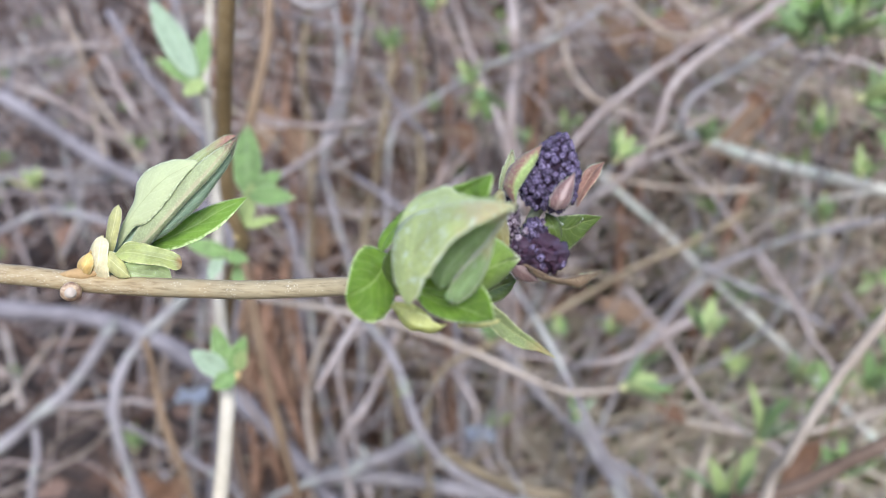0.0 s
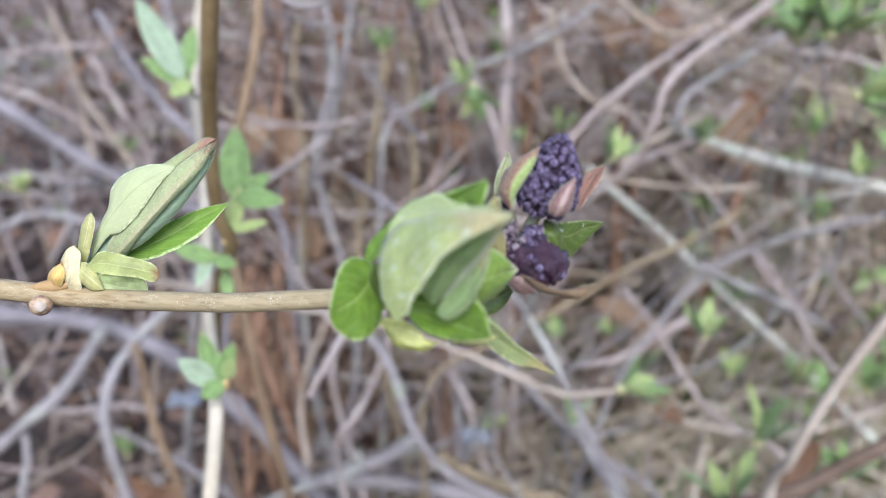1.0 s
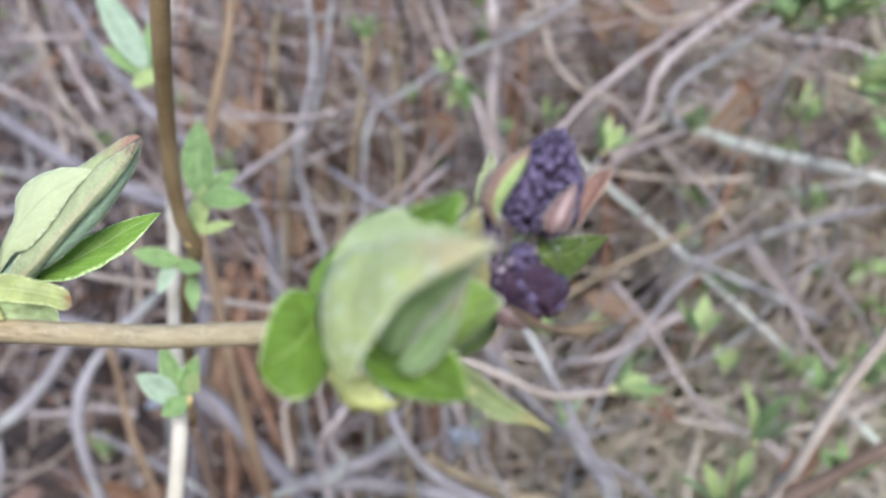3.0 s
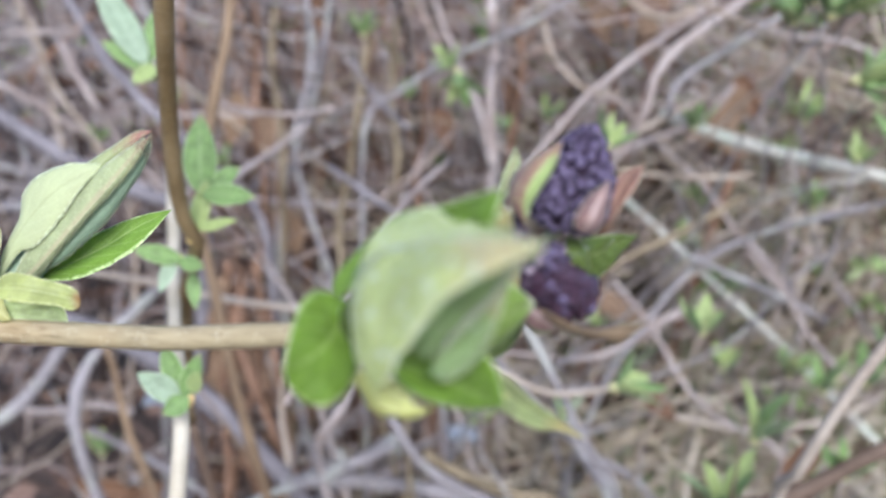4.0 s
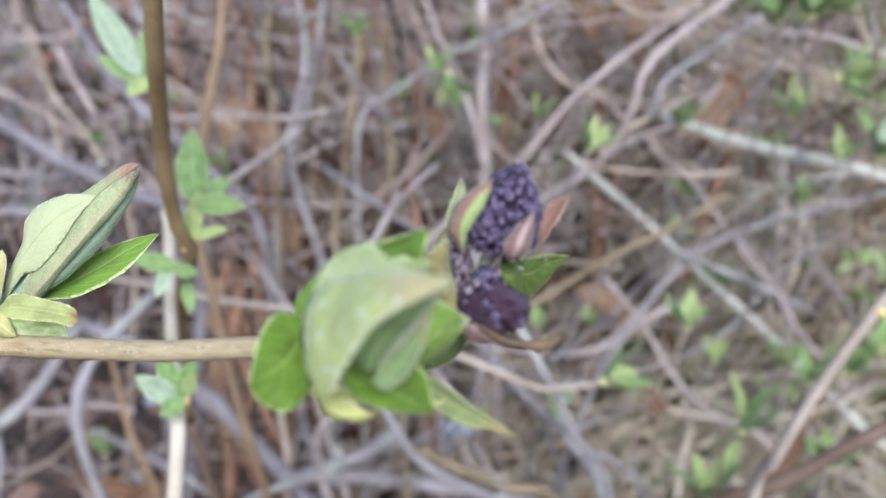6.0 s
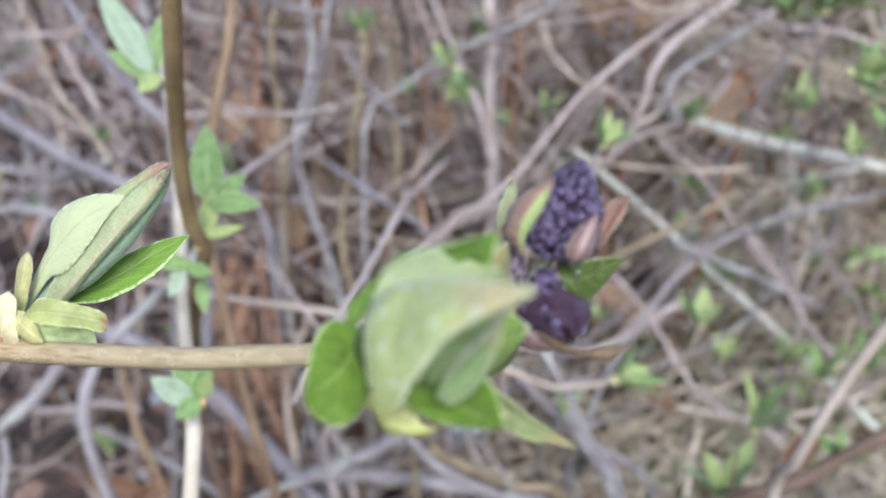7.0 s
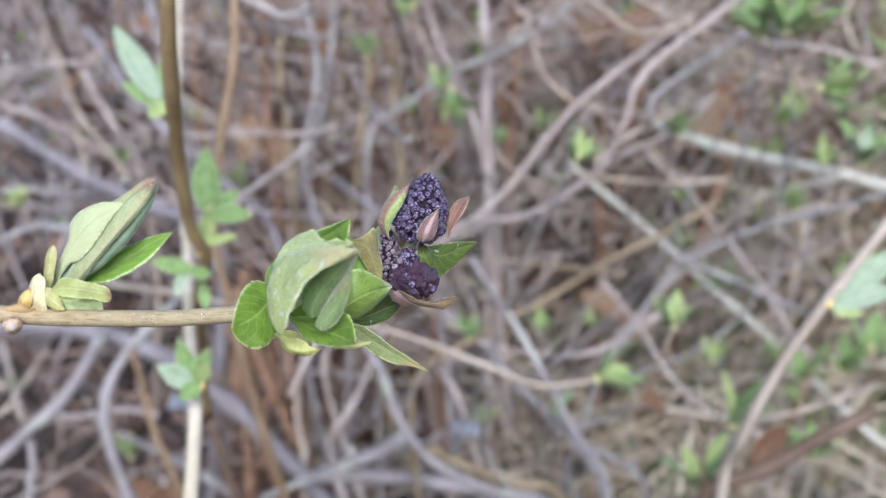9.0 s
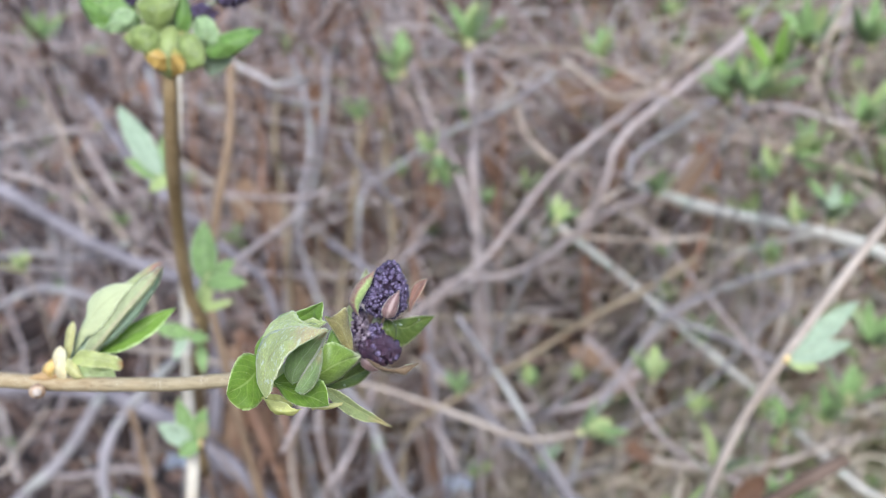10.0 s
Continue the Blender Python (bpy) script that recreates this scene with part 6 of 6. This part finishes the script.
tufted(at(-60.0, 220.8, 1057.0), toward(0, 1, -0.3), 34, G, 201)
tufted(at(32.4, 142.7, 812.0), toward(0, -0.9, -0.5), 34, Y, 202)
tufted(at(30.0, 143.2, 815.0), toward(-0.6, 0.5, -0.5), 24, G, 203)
tufted(at(70.9, 218.7, 1078.0), toward(0, 1, -0.3), 38, G, 204)
tufted(at(100.5, 50.4, 553.0), toward(0.45, 0.9, -0.4), 24, G, 205, "tan twig with a yellow-based green shoot")
tufted(at(257.6, 137.4, 622.0), toward(0.2, 0.7, -0.6), 36, G, 206, "twig with a large tuft of fresh green leaves")
tufted(at(265.9, 141.5, 615.0), toward(0.5, 0.4, -0.6), 30, Y, 207)
tufted(at(172.2, -58.8, 612.0), toward(0.1, 1, -0.4), 28, Y, 208, "twig with a yellow-green shoot")
tufted(at(239.7, -150.5, 714.0), toward(0.1, 1, -0.4), 44, G, 209, "twig with an upright green shoot")
tufted(at(114.0, -142.0, 800.0), toward(0, 0.5, -0.8), 22, S, 210)
tufted(at(53.8, -211.9, 1100.0), toward(0.2, 0.7, -0.6), 30, G, 211)
tufted(at(-336.3, 99.2, 1020.0), toward(0.1, 1, -0.3), 36, G, 212)
tufted(at(-354.0, 50.0, 818.8), toward(-0.2, 0.8, -0.5), 26, (SCALE_YELLOW, FAR_YELLOW), 213, "twig with a pale yellow shoot")
tufted(at(253.2, 98.4, 900.0), toward(0, 1, -0.4), 34, G, 214)
tufted(at(169.8, -88.3, 950.0), toward(0, 0.8, -0.5), 22, G, 215)
tufted(at(115.3, -91.2, 950.0), toward(0, 0.8, -0.5), 26, G, 216)
tufted(at(85.1, 109.3, 1000.0), toward(0, 0.8, -0.5), 28, G, 217)
tufted(at(130.4, 121.4, 1000.0), toward(0.2, 0.8, -0.5), 28, G, 218)
tufted(at(-12.0, 152.8, 1050.0), toward(0, 0.8, -0.5), 26, G, 219)
tufted(at(-11.5, 251.2, 1000.0), toward(0, 0.8, -0.5), 26, Y, 220)
tufted(at(191.7, -177.4, 640.0), toward(0, 0.8, -0.5), 44, Y, 221)
tufted(at(277.1, -160.5, 650.0), toward(0, 0.8, -0.5), 34, G, 222)
tufted(at(253.4, -163.0, 660.0), toward(0, 0.8, -0.5), 30, G, 223)
tufted(at(-328.5, -216.8, 1000.0), toward(0, 1, -0.3), 36, G, 224)
tufted(at(328.8, 54.1, 740.0), toward(0, 0.8, -0.5), 26, G, 225)
tufted(at(361.9, 22.3, 900.0), toward(0, 0.8, -0.5), 34, G, 226)
tufted(at(267.6, 150.5, 700.0), toward(-0.3, 0.8, -0.5), 40, G, 227)
tufted(at(314.2, 178.5, 640.0), toward(-0.3, 0.6, -0.5), 40, Y, 228)
tufted(at(201.7, 238.7, 900.0), toward(0, 0.9, -0.4), 40, G, 229)
tufted(at(62.9, 222.8, 760.0), toward(0, 0.9, -0.4), 48, G, 230)
tufted(at(-1.5, 234.0, 900.0), toward(0, 0.9, -0.4), 52, G, 231)
tufted(at(385.2, 191.0, 700.0), toward(0, 0.9, -0.4), 40, G, 232)
tufted(at(306.6, 307.5, 1000.0), toward(0, 0.9, -0.4), 34, G, 233)
tufted(at(-460.1, 346.2, 1100.0), toward(0.3, 0.5, -0.4), 50, G, 234)

tufted(at(351.4, 51.6, 720.0), toward(0, 0.8, -0.5), 40, S, 235)
tufted(at(340.3, 116.3, 740.0), toward(0.3, 0.7, -0.5), 30, G, 236)
tufted(at(422.7, 142.4, 800.0), toward(0, 0.8, -0.5), 50, G, 237)
tufted(at(396.8, 115.5, 1000.0), toward(0, 0.8, -0.5), 46, G, 238)
tufted(at(388.9, -107.8, 800.0), toward(0, 0.8, -0.5), 44, G, 239)
tufted(at(349.1, -138.3, 850.0), toward(0, 0.8, -0.5), 44, G, 240)
tufted(at(408.9, -56.9, 780.0), toward(0, 0.8, -0.5), 44, G, 241)
tufted(at(277.3, -125.0, 900.0), toward(0, 0.8, -0.5), 36, G, 242)
tufted(at(340.2, -129.9, 900.0), toward(0, 0.8, -0.5), 34, G, 243)
tufted(at(410.8, -140.7, 900.0), toward(0, 0.8, -0.5), 44, G, 244)

tufted(at(284.4, 159.6, 640.0), toward(-0.2, 0.6, -0.6), 40, (BRIGHT, FAR_LEAF), 245, "twig with a large tuft of fresh green leaves")
tufted(at(259.4, 154.2, 650.0), toward(-0.4, 0.5, -0.6), 34, (BRIGHT, FAR_LEAF), 246, "twig with a large tuft of fresh green leaves")

# ---- dead leaves caught in the thicket ----

def hanging_leaf(tip, turn, long, seed):
    """A dead curled leaf that has caught by its stalk in the twigs."""
    rnd = random.Random(seed)
    way = toward(math.sin(radians(turn)), -math.cos(radians(turn)), rnd.uniform(-0.4, 0.4))
    own = thing("dead_leaf", tip - way * long * 0.5 / 1000, "curled russet dead leaf caught in the twigs", "dead leaf", "dead leaves in the thicket")
    base, end = tip - way * long * 0.5 / 1000, tip + way * long * 0.5 / 1000
    leaf("blade", own, base, end, 0.24 * long, 0.24 * long, rnd.choice((DEAD, DEAD_TAN)), toward(rnd.uniform(-0.7, 0.7), rnd.uniform(0, 0.8), -1), fold_l=rnd.uniform(10, 50), fold_r=rnd.uniform(-10, 40), bend=rnd.uniform(-0.15, 0.15), ruffle=0.12, thick=0.5, n=10, m=3, seed=seed)
    part("leaf_stalk", tube(bmesh.new(), curve_points([base + way * 0.003, base - way * 0.012 + toward(0.3, 1, 0.2) * 0.004, base - way * 0.03 + toward(0.2, 1, 0.6) * 0.016], 7)[0], lambda s: 0.0009, 6), BARK_RUSSET, own)
    return own


hanging_leaf(at(308.3, 121.9, 980), -35, 70, 600)
hanging_leaf(at(345.5, 148.4, 1020), 20, 60, 601)
hanging_leaf(at(296.4, 108.1, 1000), -70, 50, 602)
hanging_leaf(at(342.8, 106.1, 1040), 60, 62, 603)
hanging_leaf(at(184.7, 222.8, 1000), 15, 60, 604)
hanging_leaf(at(234.3, 208.9, 1000), -20, 52, 605)
hanging_leaf(at(213.0, 241.5, 1050), 70, 60, 606)
hanging_leaf(at(218.5, 223.1, 950), -75, 64, 607)
hanging_leaf(at(-194.6, -97.9, 1020), 5, 75, 608)
hanging_leaf(at(-202.9, -62.8, 1000), -15, 66, 609)
hanging_leaf(at(-186.4, -138.8, 1050), 20, 70, 610)
hanging_leaf(at(-225.4, -125.0, 1040), 10, 60, 611)
hanging_leaf(at(-322.4, -251.8, 1000), 80, 62, 612)
hanging_leaf(at(-298.1, -265.4, 1020), -60, 58, 613)
hanging_leaf(at(-357.3, -268.1, 1040), 40, 50, 614)
hanging_leaf(at(-115.6, 253.0, 1100), 0, 60, 615)
hanging_leaf(at(-172.1, 124.5, 1080), 10, 66, 616)
hanging_leaf(at(-199.1, 133.8, 1050), -12, 60, 617)
hanging_leaf(at(208.4, -147.3, 850), 50, 34, 618)
hanging_leaf(at(236.2, -143.7, 620), -40, 40, 619)
hanging_leaf(at(196.8, -71.8, 1000), 60, 70, 620)
hanging_leaf(at(232.0, -100.8, 1050), -50, 66, 621)
hanging_leaf(at(-55.8, 219.8, 1100), 0, 40, 622)
hanging_leaf(at(23.9, 126.8, 1100), 20, 60, 623)
hanging_leaf(at(101.7, 170.2, 1080), -10, 60, 624)
hanging_leaf(at(-142.0, 13.3, 1050), 15, 60, 625)

# ---- scraps of plastic ----


def scrap(name, place, size, label, seed):
    """A crumpled piece of pale plastic film."""
    bm = bmesh.new()
    n = 9
    grid = [[bm.verts.new(place + Vector((size * (i / n - 0.5), size * 0.8 * (j / n - 0.5), 0.012 + size * 0.5 * abs(noise.noise(Vector((i * 0.45, j * 0.45, seed))))))) for j in range(n + 1)] for i in range(n + 1)]
    for i in range(n):
        for j in range(n):
            bm.faces.new((grid[i][j], grid[i + 1][j], grid[i + 1][j + 1], grid[i][j + 1]))
    bmesh.ops.solidify(bm, geom=bm.faces[:], thickness=0.001)
    ob = part(name, bm, SCRAP, None)
    return tagged(ob, label, "litter")


scrap("plastic_scrap", at(37.0, -196.0, 930.0), 0.028, "crumpled pale blue plastic scrap caught in low twigs", 1)
scrap("plastic_scrap", at(-262.0, -168.0, 985.0), 0.034, "crumpled whitish plastic scrap caught in low twigs", 4)

# ---- ground ----
bm = bmesh.new()
near_x = [-600, -60, -12] + [-4 + 0.1 * i for i in range(81)] + [12, 60, 600]
near_y = [-600, -60, -12] + [-1 + 0.1 * i for i in range(81)] + [14, 60, 600]
grid = []
for x in near_x:
    col = []
    for y in near_y:
        inside = abs(x) < 4.5 and -1.5 < y < 7.5
        z = 0.03 * noise.noise(Vector((x * 1.3, y * 1.3, 0))) + 0.015 * noise.noise(Vector((x * 6, y * 6, 3))) - 0.02 if inside else -0.02
        col.append(bm.verts.new((x, y, z)))
    grid.append(col)
for a, b in zip(grid, grid[1:]):
    for j in range(len(near_y) - 1):
        bm.faces.new((a[j], b[j], b[j + 1], a[j + 1]))
ground = part("ground", bm, SOIL, None)
tagged(ground, "dark leaf mould under the shrubs", "ground", kind="structure")

# ---- what cannot be counted: dry twigs, dead leaves, sprouting leaves ----


def stuff(name, verts, faces, mat, label, category, smooth=True):
    me = bpy.data.meshes.new(name)
    me.from_pydata(verts.tolist(), [], faces.tolist())
    me.materials.append(mat)
    if smooth:
        me.shade_smooth()
    return tagged(new(name, me), label, category, kind="stuff")


def many_tubes(lines, radii, sides=5):
    """Vertices and quads of many thin rods: lines (N, K, 3), radii (N, K)."""
    n, k, _ = lines.shape
    way = np.gradient(lines, axis=1)
    way /= np.linalg.norm(way, axis=2, keepdims=True) + 1e-9
    ref = np.where(np.abs(way[..., 2:3]) > 0.9, [1.0, 0, 0], [0, 0, 1.0])
    a = np.cross(way, ref)
    a /= np.linalg.norm(a, axis=2, keepdims=True) + 1e-9
    b = np.cross(way, a)
    t = np.arange(sides) * 2 * np.pi / sides
    v = lines[:, :, None] + radii[:, :, None, None] * (a[:, :, None] * np.cos(t)[:, None] + b[:, :, None] * np.sin(t)[:, None])
    i, j, s = np.meshgrid(np.arange(n), np.arange(k - 1), np.arange(sides), indexing="ij")
    ix = lambda jj, ss: (i * k + jj) * sides + ss % sides
    f = np.stack([ix(j, s), ix(j, s + 1), ix(j + 1, s + 1), ix(j + 1, s)], -1).reshape(-1, 4)
    return v.reshape(-1, 3), f


rng = np.random.default_rng(7)


def thicket_lines(n, x, y, high, lean, k=9, bow=0.25):
    """Rising, arching stems from the ground."""
    x0, y0 = rng.uniform(*x, n), rng.uniform(*y, n)
    h = rng.uniform(*high, n)
    a = rng.uniform(0, 2 * np.pi, n)
    reach = rng.uniform(0.05, lean, n) * h
    s = np.linspace(0, 1, k)
    bend = s ** rng.uniform(1.0, 2.2, n)[:, None]
    side = rng.uniform(-bow, bow, n)[:, None] * np.sin(np.pi * s) * h[:, None]
    px = x0[:, None] + np.cos(a)[:, None] * reach[:, None] * bend - np.sin(a)[:, None] * side
    py = y0[:, None] + np.sin(a)[:, None] * reach[:, None] * bend * 0.6 + np.cos(a)[:, None] * side * 0.6
    pz = h[:, None] * (s - 0.25 * (bend - s) * 0.5)
    line = np.stack([px, py, pz], -1)
    line[:, 1:] += rng.normal(0, 0.008, line[:, 1:].shape)
    return line


def fallen_lines(n, x, y, z, long, k=7):
    """Dead twigs caught across the others."""
    c = np.stack([rng.uniform(*x, n), rng.uniform(*y, n), rng.uniform(*z, n) ** 1.0], -1)
    d = np.stack([rng.normal(0, 1, n), rng.normal(0, 0.5, n), rng.normal(0, 0.75, n)], -1)
    d /= np.linalg.norm(d, axis=1, keepdims=True)
    L = rng.uniform(*long, n)
    s = np.linspace(-0.5, 0.5, k)
    e = rng.normal(0, 0.10, (n, 3))
    line = c[:, None] + d[:, None] * (L[:, None] * s)[..., None] + e[:, None] * (L[:, None] * (1 - 4 * s * s))[..., None]
    line += rng.normal(0, 0.005, line.shape)
    line[..., 2] = np.maximum(line[..., 2], 0.004)
    return line


def keep_clear(line, y_min):
    """Leaves out what would stand in front of the named stems."""
    slope = line[..., 1] - 0.36 * (0.9 - line[..., 2])
    return line[(slope.min(1) > y_min) & (line[..., 1].min(1) > 0.62)]


# the nearest rising stems stand apart from the tangle
SORTS = ((BARK_GREY, "thin grey shrub stem rising through the thicket"), (BARK_PINK, "thin mauve-brown shrub stem rising through the thicket"),
         (BARK_DUN, "thin dun shrub stem rising through the thicket"), (BARK_DARK, "thin dark brown shrub stem rising through the thicket"),
         (BARK_TAN, "thin tan shrub stem rising through the thicket"), (BARK_RUSSET, "thin russet shrub stem rising through the thicket"))
for k, line in enumerate(keep_clear(thicket_lines(110, (-0.35, 1.1), (1.1, 1.7), (0.4, 1.25), 0.32, bow=0.08), 0.9)):
    mat, label = SORTS[k * 7 % 6]
    wide = 1.7 + 2.0 * (k * 37 % 100) / 100
    stem("shrub_stem", [Vector(p) for p in line.tolist()], wide, 0.45 * wide, mat, label, "shrub stem", T, 400 + k, 6, spurs=2)

sets = [
    (keep_clear(fallen_lines(420, (-0.25, 1.0), (0.9, 1.6), (0.05, 1.0), (0.15, 0.5)), 0.82), 0.0010, 0.0036),
    (keep_clear(fallen_lines(130, (-0.9, -0.1), (0.8, 1.6), (0.05, 1.0), (0.15, 0.5)), 0.70), 0.0010, 0.0036),
    (keep_clear(thicket_lines(170, (-1.8, -0.3), (1.5, 3.2), (0.5, 1.7), 0.9), 0.9), 0.0022, 0.007),
    (keep_clear(thicket_lines(230, (-0.3, 2.0), (1.5, 3.2), (0.5, 1.7), 0.9), 0.9), 0.0022, 0.007),
    (keep_clear(thicket_lines(450, (-3.2, 3.4), (2.8, 6.0), (0.8, 2.2), 0.7), 0.8), 0.003, 0.011),
    (keep_clear(fallen_lines(300, (-1.5, -0.25), (1.1, 3.0), (0.0, 1.05), (0.15, 0.5)), 0.85), 0.0014, 0.0050),
    (keep_clear(fallen_lines(950, (-0.25, 1.7), (1.1, 3.0), (0.0, 1.05), (0.2, 0.9)), 0.85), 0.0014, 0.0050),
    (keep_clear(fallen_lines(150, (-2.0, -0.3), (0.8, 4.0), (0.0, 0.10), (0.15, 0.7)), 0.5), 0.0012, 0.0045),
    (keep_clear(fallen_lines(1100, (-0.3, 2.2), (0.8, 4.0), (0.0, 0.10), (0.15, 0.7)), 0.5), 0.0012, 0.0045),
    (keep_clear(fallen_lines(240, (-0.25, 0.4), (1.0, 1.8), (0.0, 0.45), (0.15, 0.5)), 0.82), 0.0012, 0.0036),
    (keep_clear(fallen_lines(380, (-0.15, 0.75), (0.9, 1.5), (0.0, 0.5), (0.15, 0.5)), 0.80), 0.0012, 0.0036),
]
vs, fs, base = [], [], 0
for line, r_lo, r_hi in sets:
    n, k, _ = line.shape
    r = rng.uniform(r_lo, r_hi, n)[:, None] * np.linspace(1.0, 0.45, k)
    v, f = many_tubes(line, r)
    vs.append(v)
    fs.append(f + base)
    base += len(v)
stuff("dry_twigs", np.concatenate(vs), np.concatenate(fs), TWIGS, "tangle of dry grey and brown shrub twigs", "twigs")


russet = keep_clear(np.concatenate([thicket_lines(120, (-0.32, 0.1), (1.05, 1.5), (0.35, 1.15), 0.15, bow=0.05), thicket_lines(120, (0.15, 0.65), (1.15, 1.6), (0.5, 1.15), 0.3, bow=0.12), fallen_lines(160, (-0.3, 0.7), (1.1, 1.7), (0.1, 0.9), (0.15, 0.5), 9)]), 0.9)
v, f = many_tubes(russet, rng.uniform(0.0014, 0.0042, len(russet))[:, None] * np.linspace(1.0, 0.45, russet.shape[1]))
stuff("russet_twigs", v, f, RUSSET, "dead russet-brown shrub stalks in the thicket", "twigs")

grass = keep_clear(np.concatenate([thicket_lines(420, (0.18, 0.9), (0.92, 1.5), (0.08, 0.42), 1.0), thicket_lines(260, (0.25, 0.95), (1.0, 1.6), (0.4, 1.0), 0.8)]), 0.76)
v, f = many_tubes(grass, rng.uniform(0.0009, 0.0024, len(grass))[:, None] * np.linspace(1.0, 0.3, grass.shape[1]))
stuff("young_grass", v, f, GRASS, "young olive-green grass blades among the twigs", "grass")

straw = keep_clear(np.concatenate([thicket_lines(700, (0.05, 1.5), (0.95, 2.0), (0.2, 0.75), 1.1), fallen_lines(900, (-0.1, 1.4), (0.95, 2.0), (0.0, 0.6), (0.2, 0.6), 9), fallen_lines(420, (0.35, 1.1), (0.95, 1.5), (0.1, 0.85), (0.15, 0.5), 9), thicket_lines(220, (0.4, 1.1), (1.0, 1.5), (0.3, 0.9), 1.0)]), 0.78)
straw = np.concatenate([straw, fallen_lines(110, (0.1, 0.5), (0.8, 1.02), (0.22, 0.42), (0.12, 0.34), 9)])
v, f = many_tubes(straw, rng.uniform(0.0008, 0.0026, len(straw))[:, None] * np.linspace(1.0, 0.4, straw.shape[1]))
stuff("dry_straw", v, f, STRAW, "pale dry grass stalks among the twigs", "dry grass")


def many_leaves(place, way, normal, long, wide, fold):
    """Small folded leaves, six vertices to each."""
    side = np.cross(normal, way)
    side /= np.linalg.norm(side, axis=1, keepdims=True) + 1e-9
    up = np.cross(way, side)
    L, W = long[:, None], wide[:, None]
    lift = up * (W * fold[:, None])
    p = np.stack([place, place + way * L * 0.4 + side * W + lift, place + way * L * 0.75 + side * W * 0.62 + lift * 0.6, place + way * L,
                  place + way * L * 0.75 - side * W * 0.62 + lift * 0.6, place + way * L * 0.4 - side * W + lift, place + way * L * 0.45, place + way * L * 0.78], 1)
    pattern = np.array([[0, 6, 1, 1], [1, 6, 7, 2], [2, 7, 3, 3], [0, 5, 6, 6], [5, 4, 7, 6], [4, 3, 7, 7]])
    f = pattern[None] + 8 * np.arange(len(place))[:, None, None]
    f = f.reshape(-1, 4)
    return p.reshape(-1, 3), f


def stuff_leaves(name, parts, mat, label, category):
    verts, faces, base = [], [], 0
    for v, f in parts:
        verts.append(v)
        faces += [[int(q) + base for q in dict.fromkeys(row)] for row in f.tolist()]
        base += len(v)
    me = bpy.data.meshes.new(name)
    me.from_pydata(np.concatenate(verts).tolist(), [], faces)
    me.materials.append(mat)
    return tagged(new(name, me), label, category, kind="stuff")


def unit(v):
    return v / (np.linalg.norm(v, axis=1, keepdims=True) + 1e-9)


n = 13000
place = np.stack([rng.normal(0, 1.25, n), 1.7 + rng.normal(0, 1.35, n), rng.uniform(-0.005, 0.04, n)], -1)
# barer soil to one side of the thicket
place = place[(place[:, 0] > -0.25) | (rng.uniform(0, 1, n) < 0.07)]
n = len(place)
litter = many_leaves(place, unit(np.stack([rng.normal(0, 1, n), rng.normal(0, 1, n), rng.normal(0, 0.25, n)], -1)), unit(np.stack([rng.normal(0, 0.4, n), rng.normal(0, 0.4, n), np.ones(n)], -1)), rng.uniform(0.03, 0.075, n), rng.uniform(0.010, 0.024, n), rng.uniform(-0.3, 0.6, n))
n = 900
place = np.stack([rng.uniform(-1.3, 1.5, n), rng.uniform(1.15, 2.8, n), rng.uniform(0.03, 0.85, n) ** 1.3], -1)
caught = many_leaves(place, unit(np.stack([rng.normal(0, 0.7, n), rng.normal(0, 0.6, n), rng.normal(-0.6, 0.5, n)], -1)), unit(np.stack([rng.normal(0, 0.6, n), rng.normal(-0.6, 0.6, n), rng.uniform(0, 1, n)], -1)), rng.uniform(0.025, 0.055, n), rng.uniform(0.008, 0.018, n), rng.uniform(-0.3, 0.7, n))
stuff_leaves("dead_leaves", [litter, caught], LITTER, "brown dead leaves on the ground and caught in twigs", "leaf litter")


def sprig_set(n, x, y, z, size):
    """Tufts of four to seven leaves."""
    c = np.stack([rng.uniform(*x, n), rng.uniform(*y, n), rng.uniform(*z, n)], -1)
    c = c[(c[:, 1] - 0.36 * (0.9 - c[:, 2])) > 0.8]
    c = np.repeat(c, 6, axis=0)
    way = unit(np.stack([rng.normal(0, 0.6, len(c)), rng.normal(-0.1, 0.6, len(c)), rng.normal(0.5, 0.5, len(c))], -1))
    nrm = unit(np.stack([rng.normal(0, 0.6, len(c)), rng.normal(-0.5, 0.5, len(c)), np.ones(len(c))], -1))
    L = rng.uniform(*size, len(c))
    return many_leaves(c, way, nrm, L, L * rng.uniform(0.16, 0.26, len(c)), rng.uniform(0.1, 0.5, len(c)))


stuff_leaves("sprouting_leaves", [sprig_set(230, (-1.4, 0.4), (1.1, 3.0), (0.1, 1.1), (0.012, 0.03)), sprig_set(420, (0.25, 1.7), (1.0, 2.6), (0.0, 1.0), (0.018, 0.05)), sprig_set(260, (0.2, 1.2), (0.85, 1.7), (0.0, 0.35), (0.012, 0.035)), sprig_set(420, (0.3, 1.2), (0.95, 1.7), (0.05, 0.8), (0.015, 0.04))], SPRIGS, "small green leaves sprouting through the thicket", "leaves")

light = keep_clear(np.concatenate([fallen_lines(150, (0.04, 0.44), (0.95, 1.35), (0.42, 0.82), (0.12, 0.45), 9), thicket_lines(70, (0.0, 0.5), (1.0, 1.4), (0.55, 0.95), 0.45, bow=0.1)]), 0.82)
v, f = many_tubes(light, rng.uniform(0.0010, 0.0030, len(light))[:, None] * np.linspace(1.0, 0.5, light.shape[1]))
stuff("pale_twigs", v, f, PALE_TWIGS, "pale pinkish-grey dead twigs crossing in the thicket", "twigs")
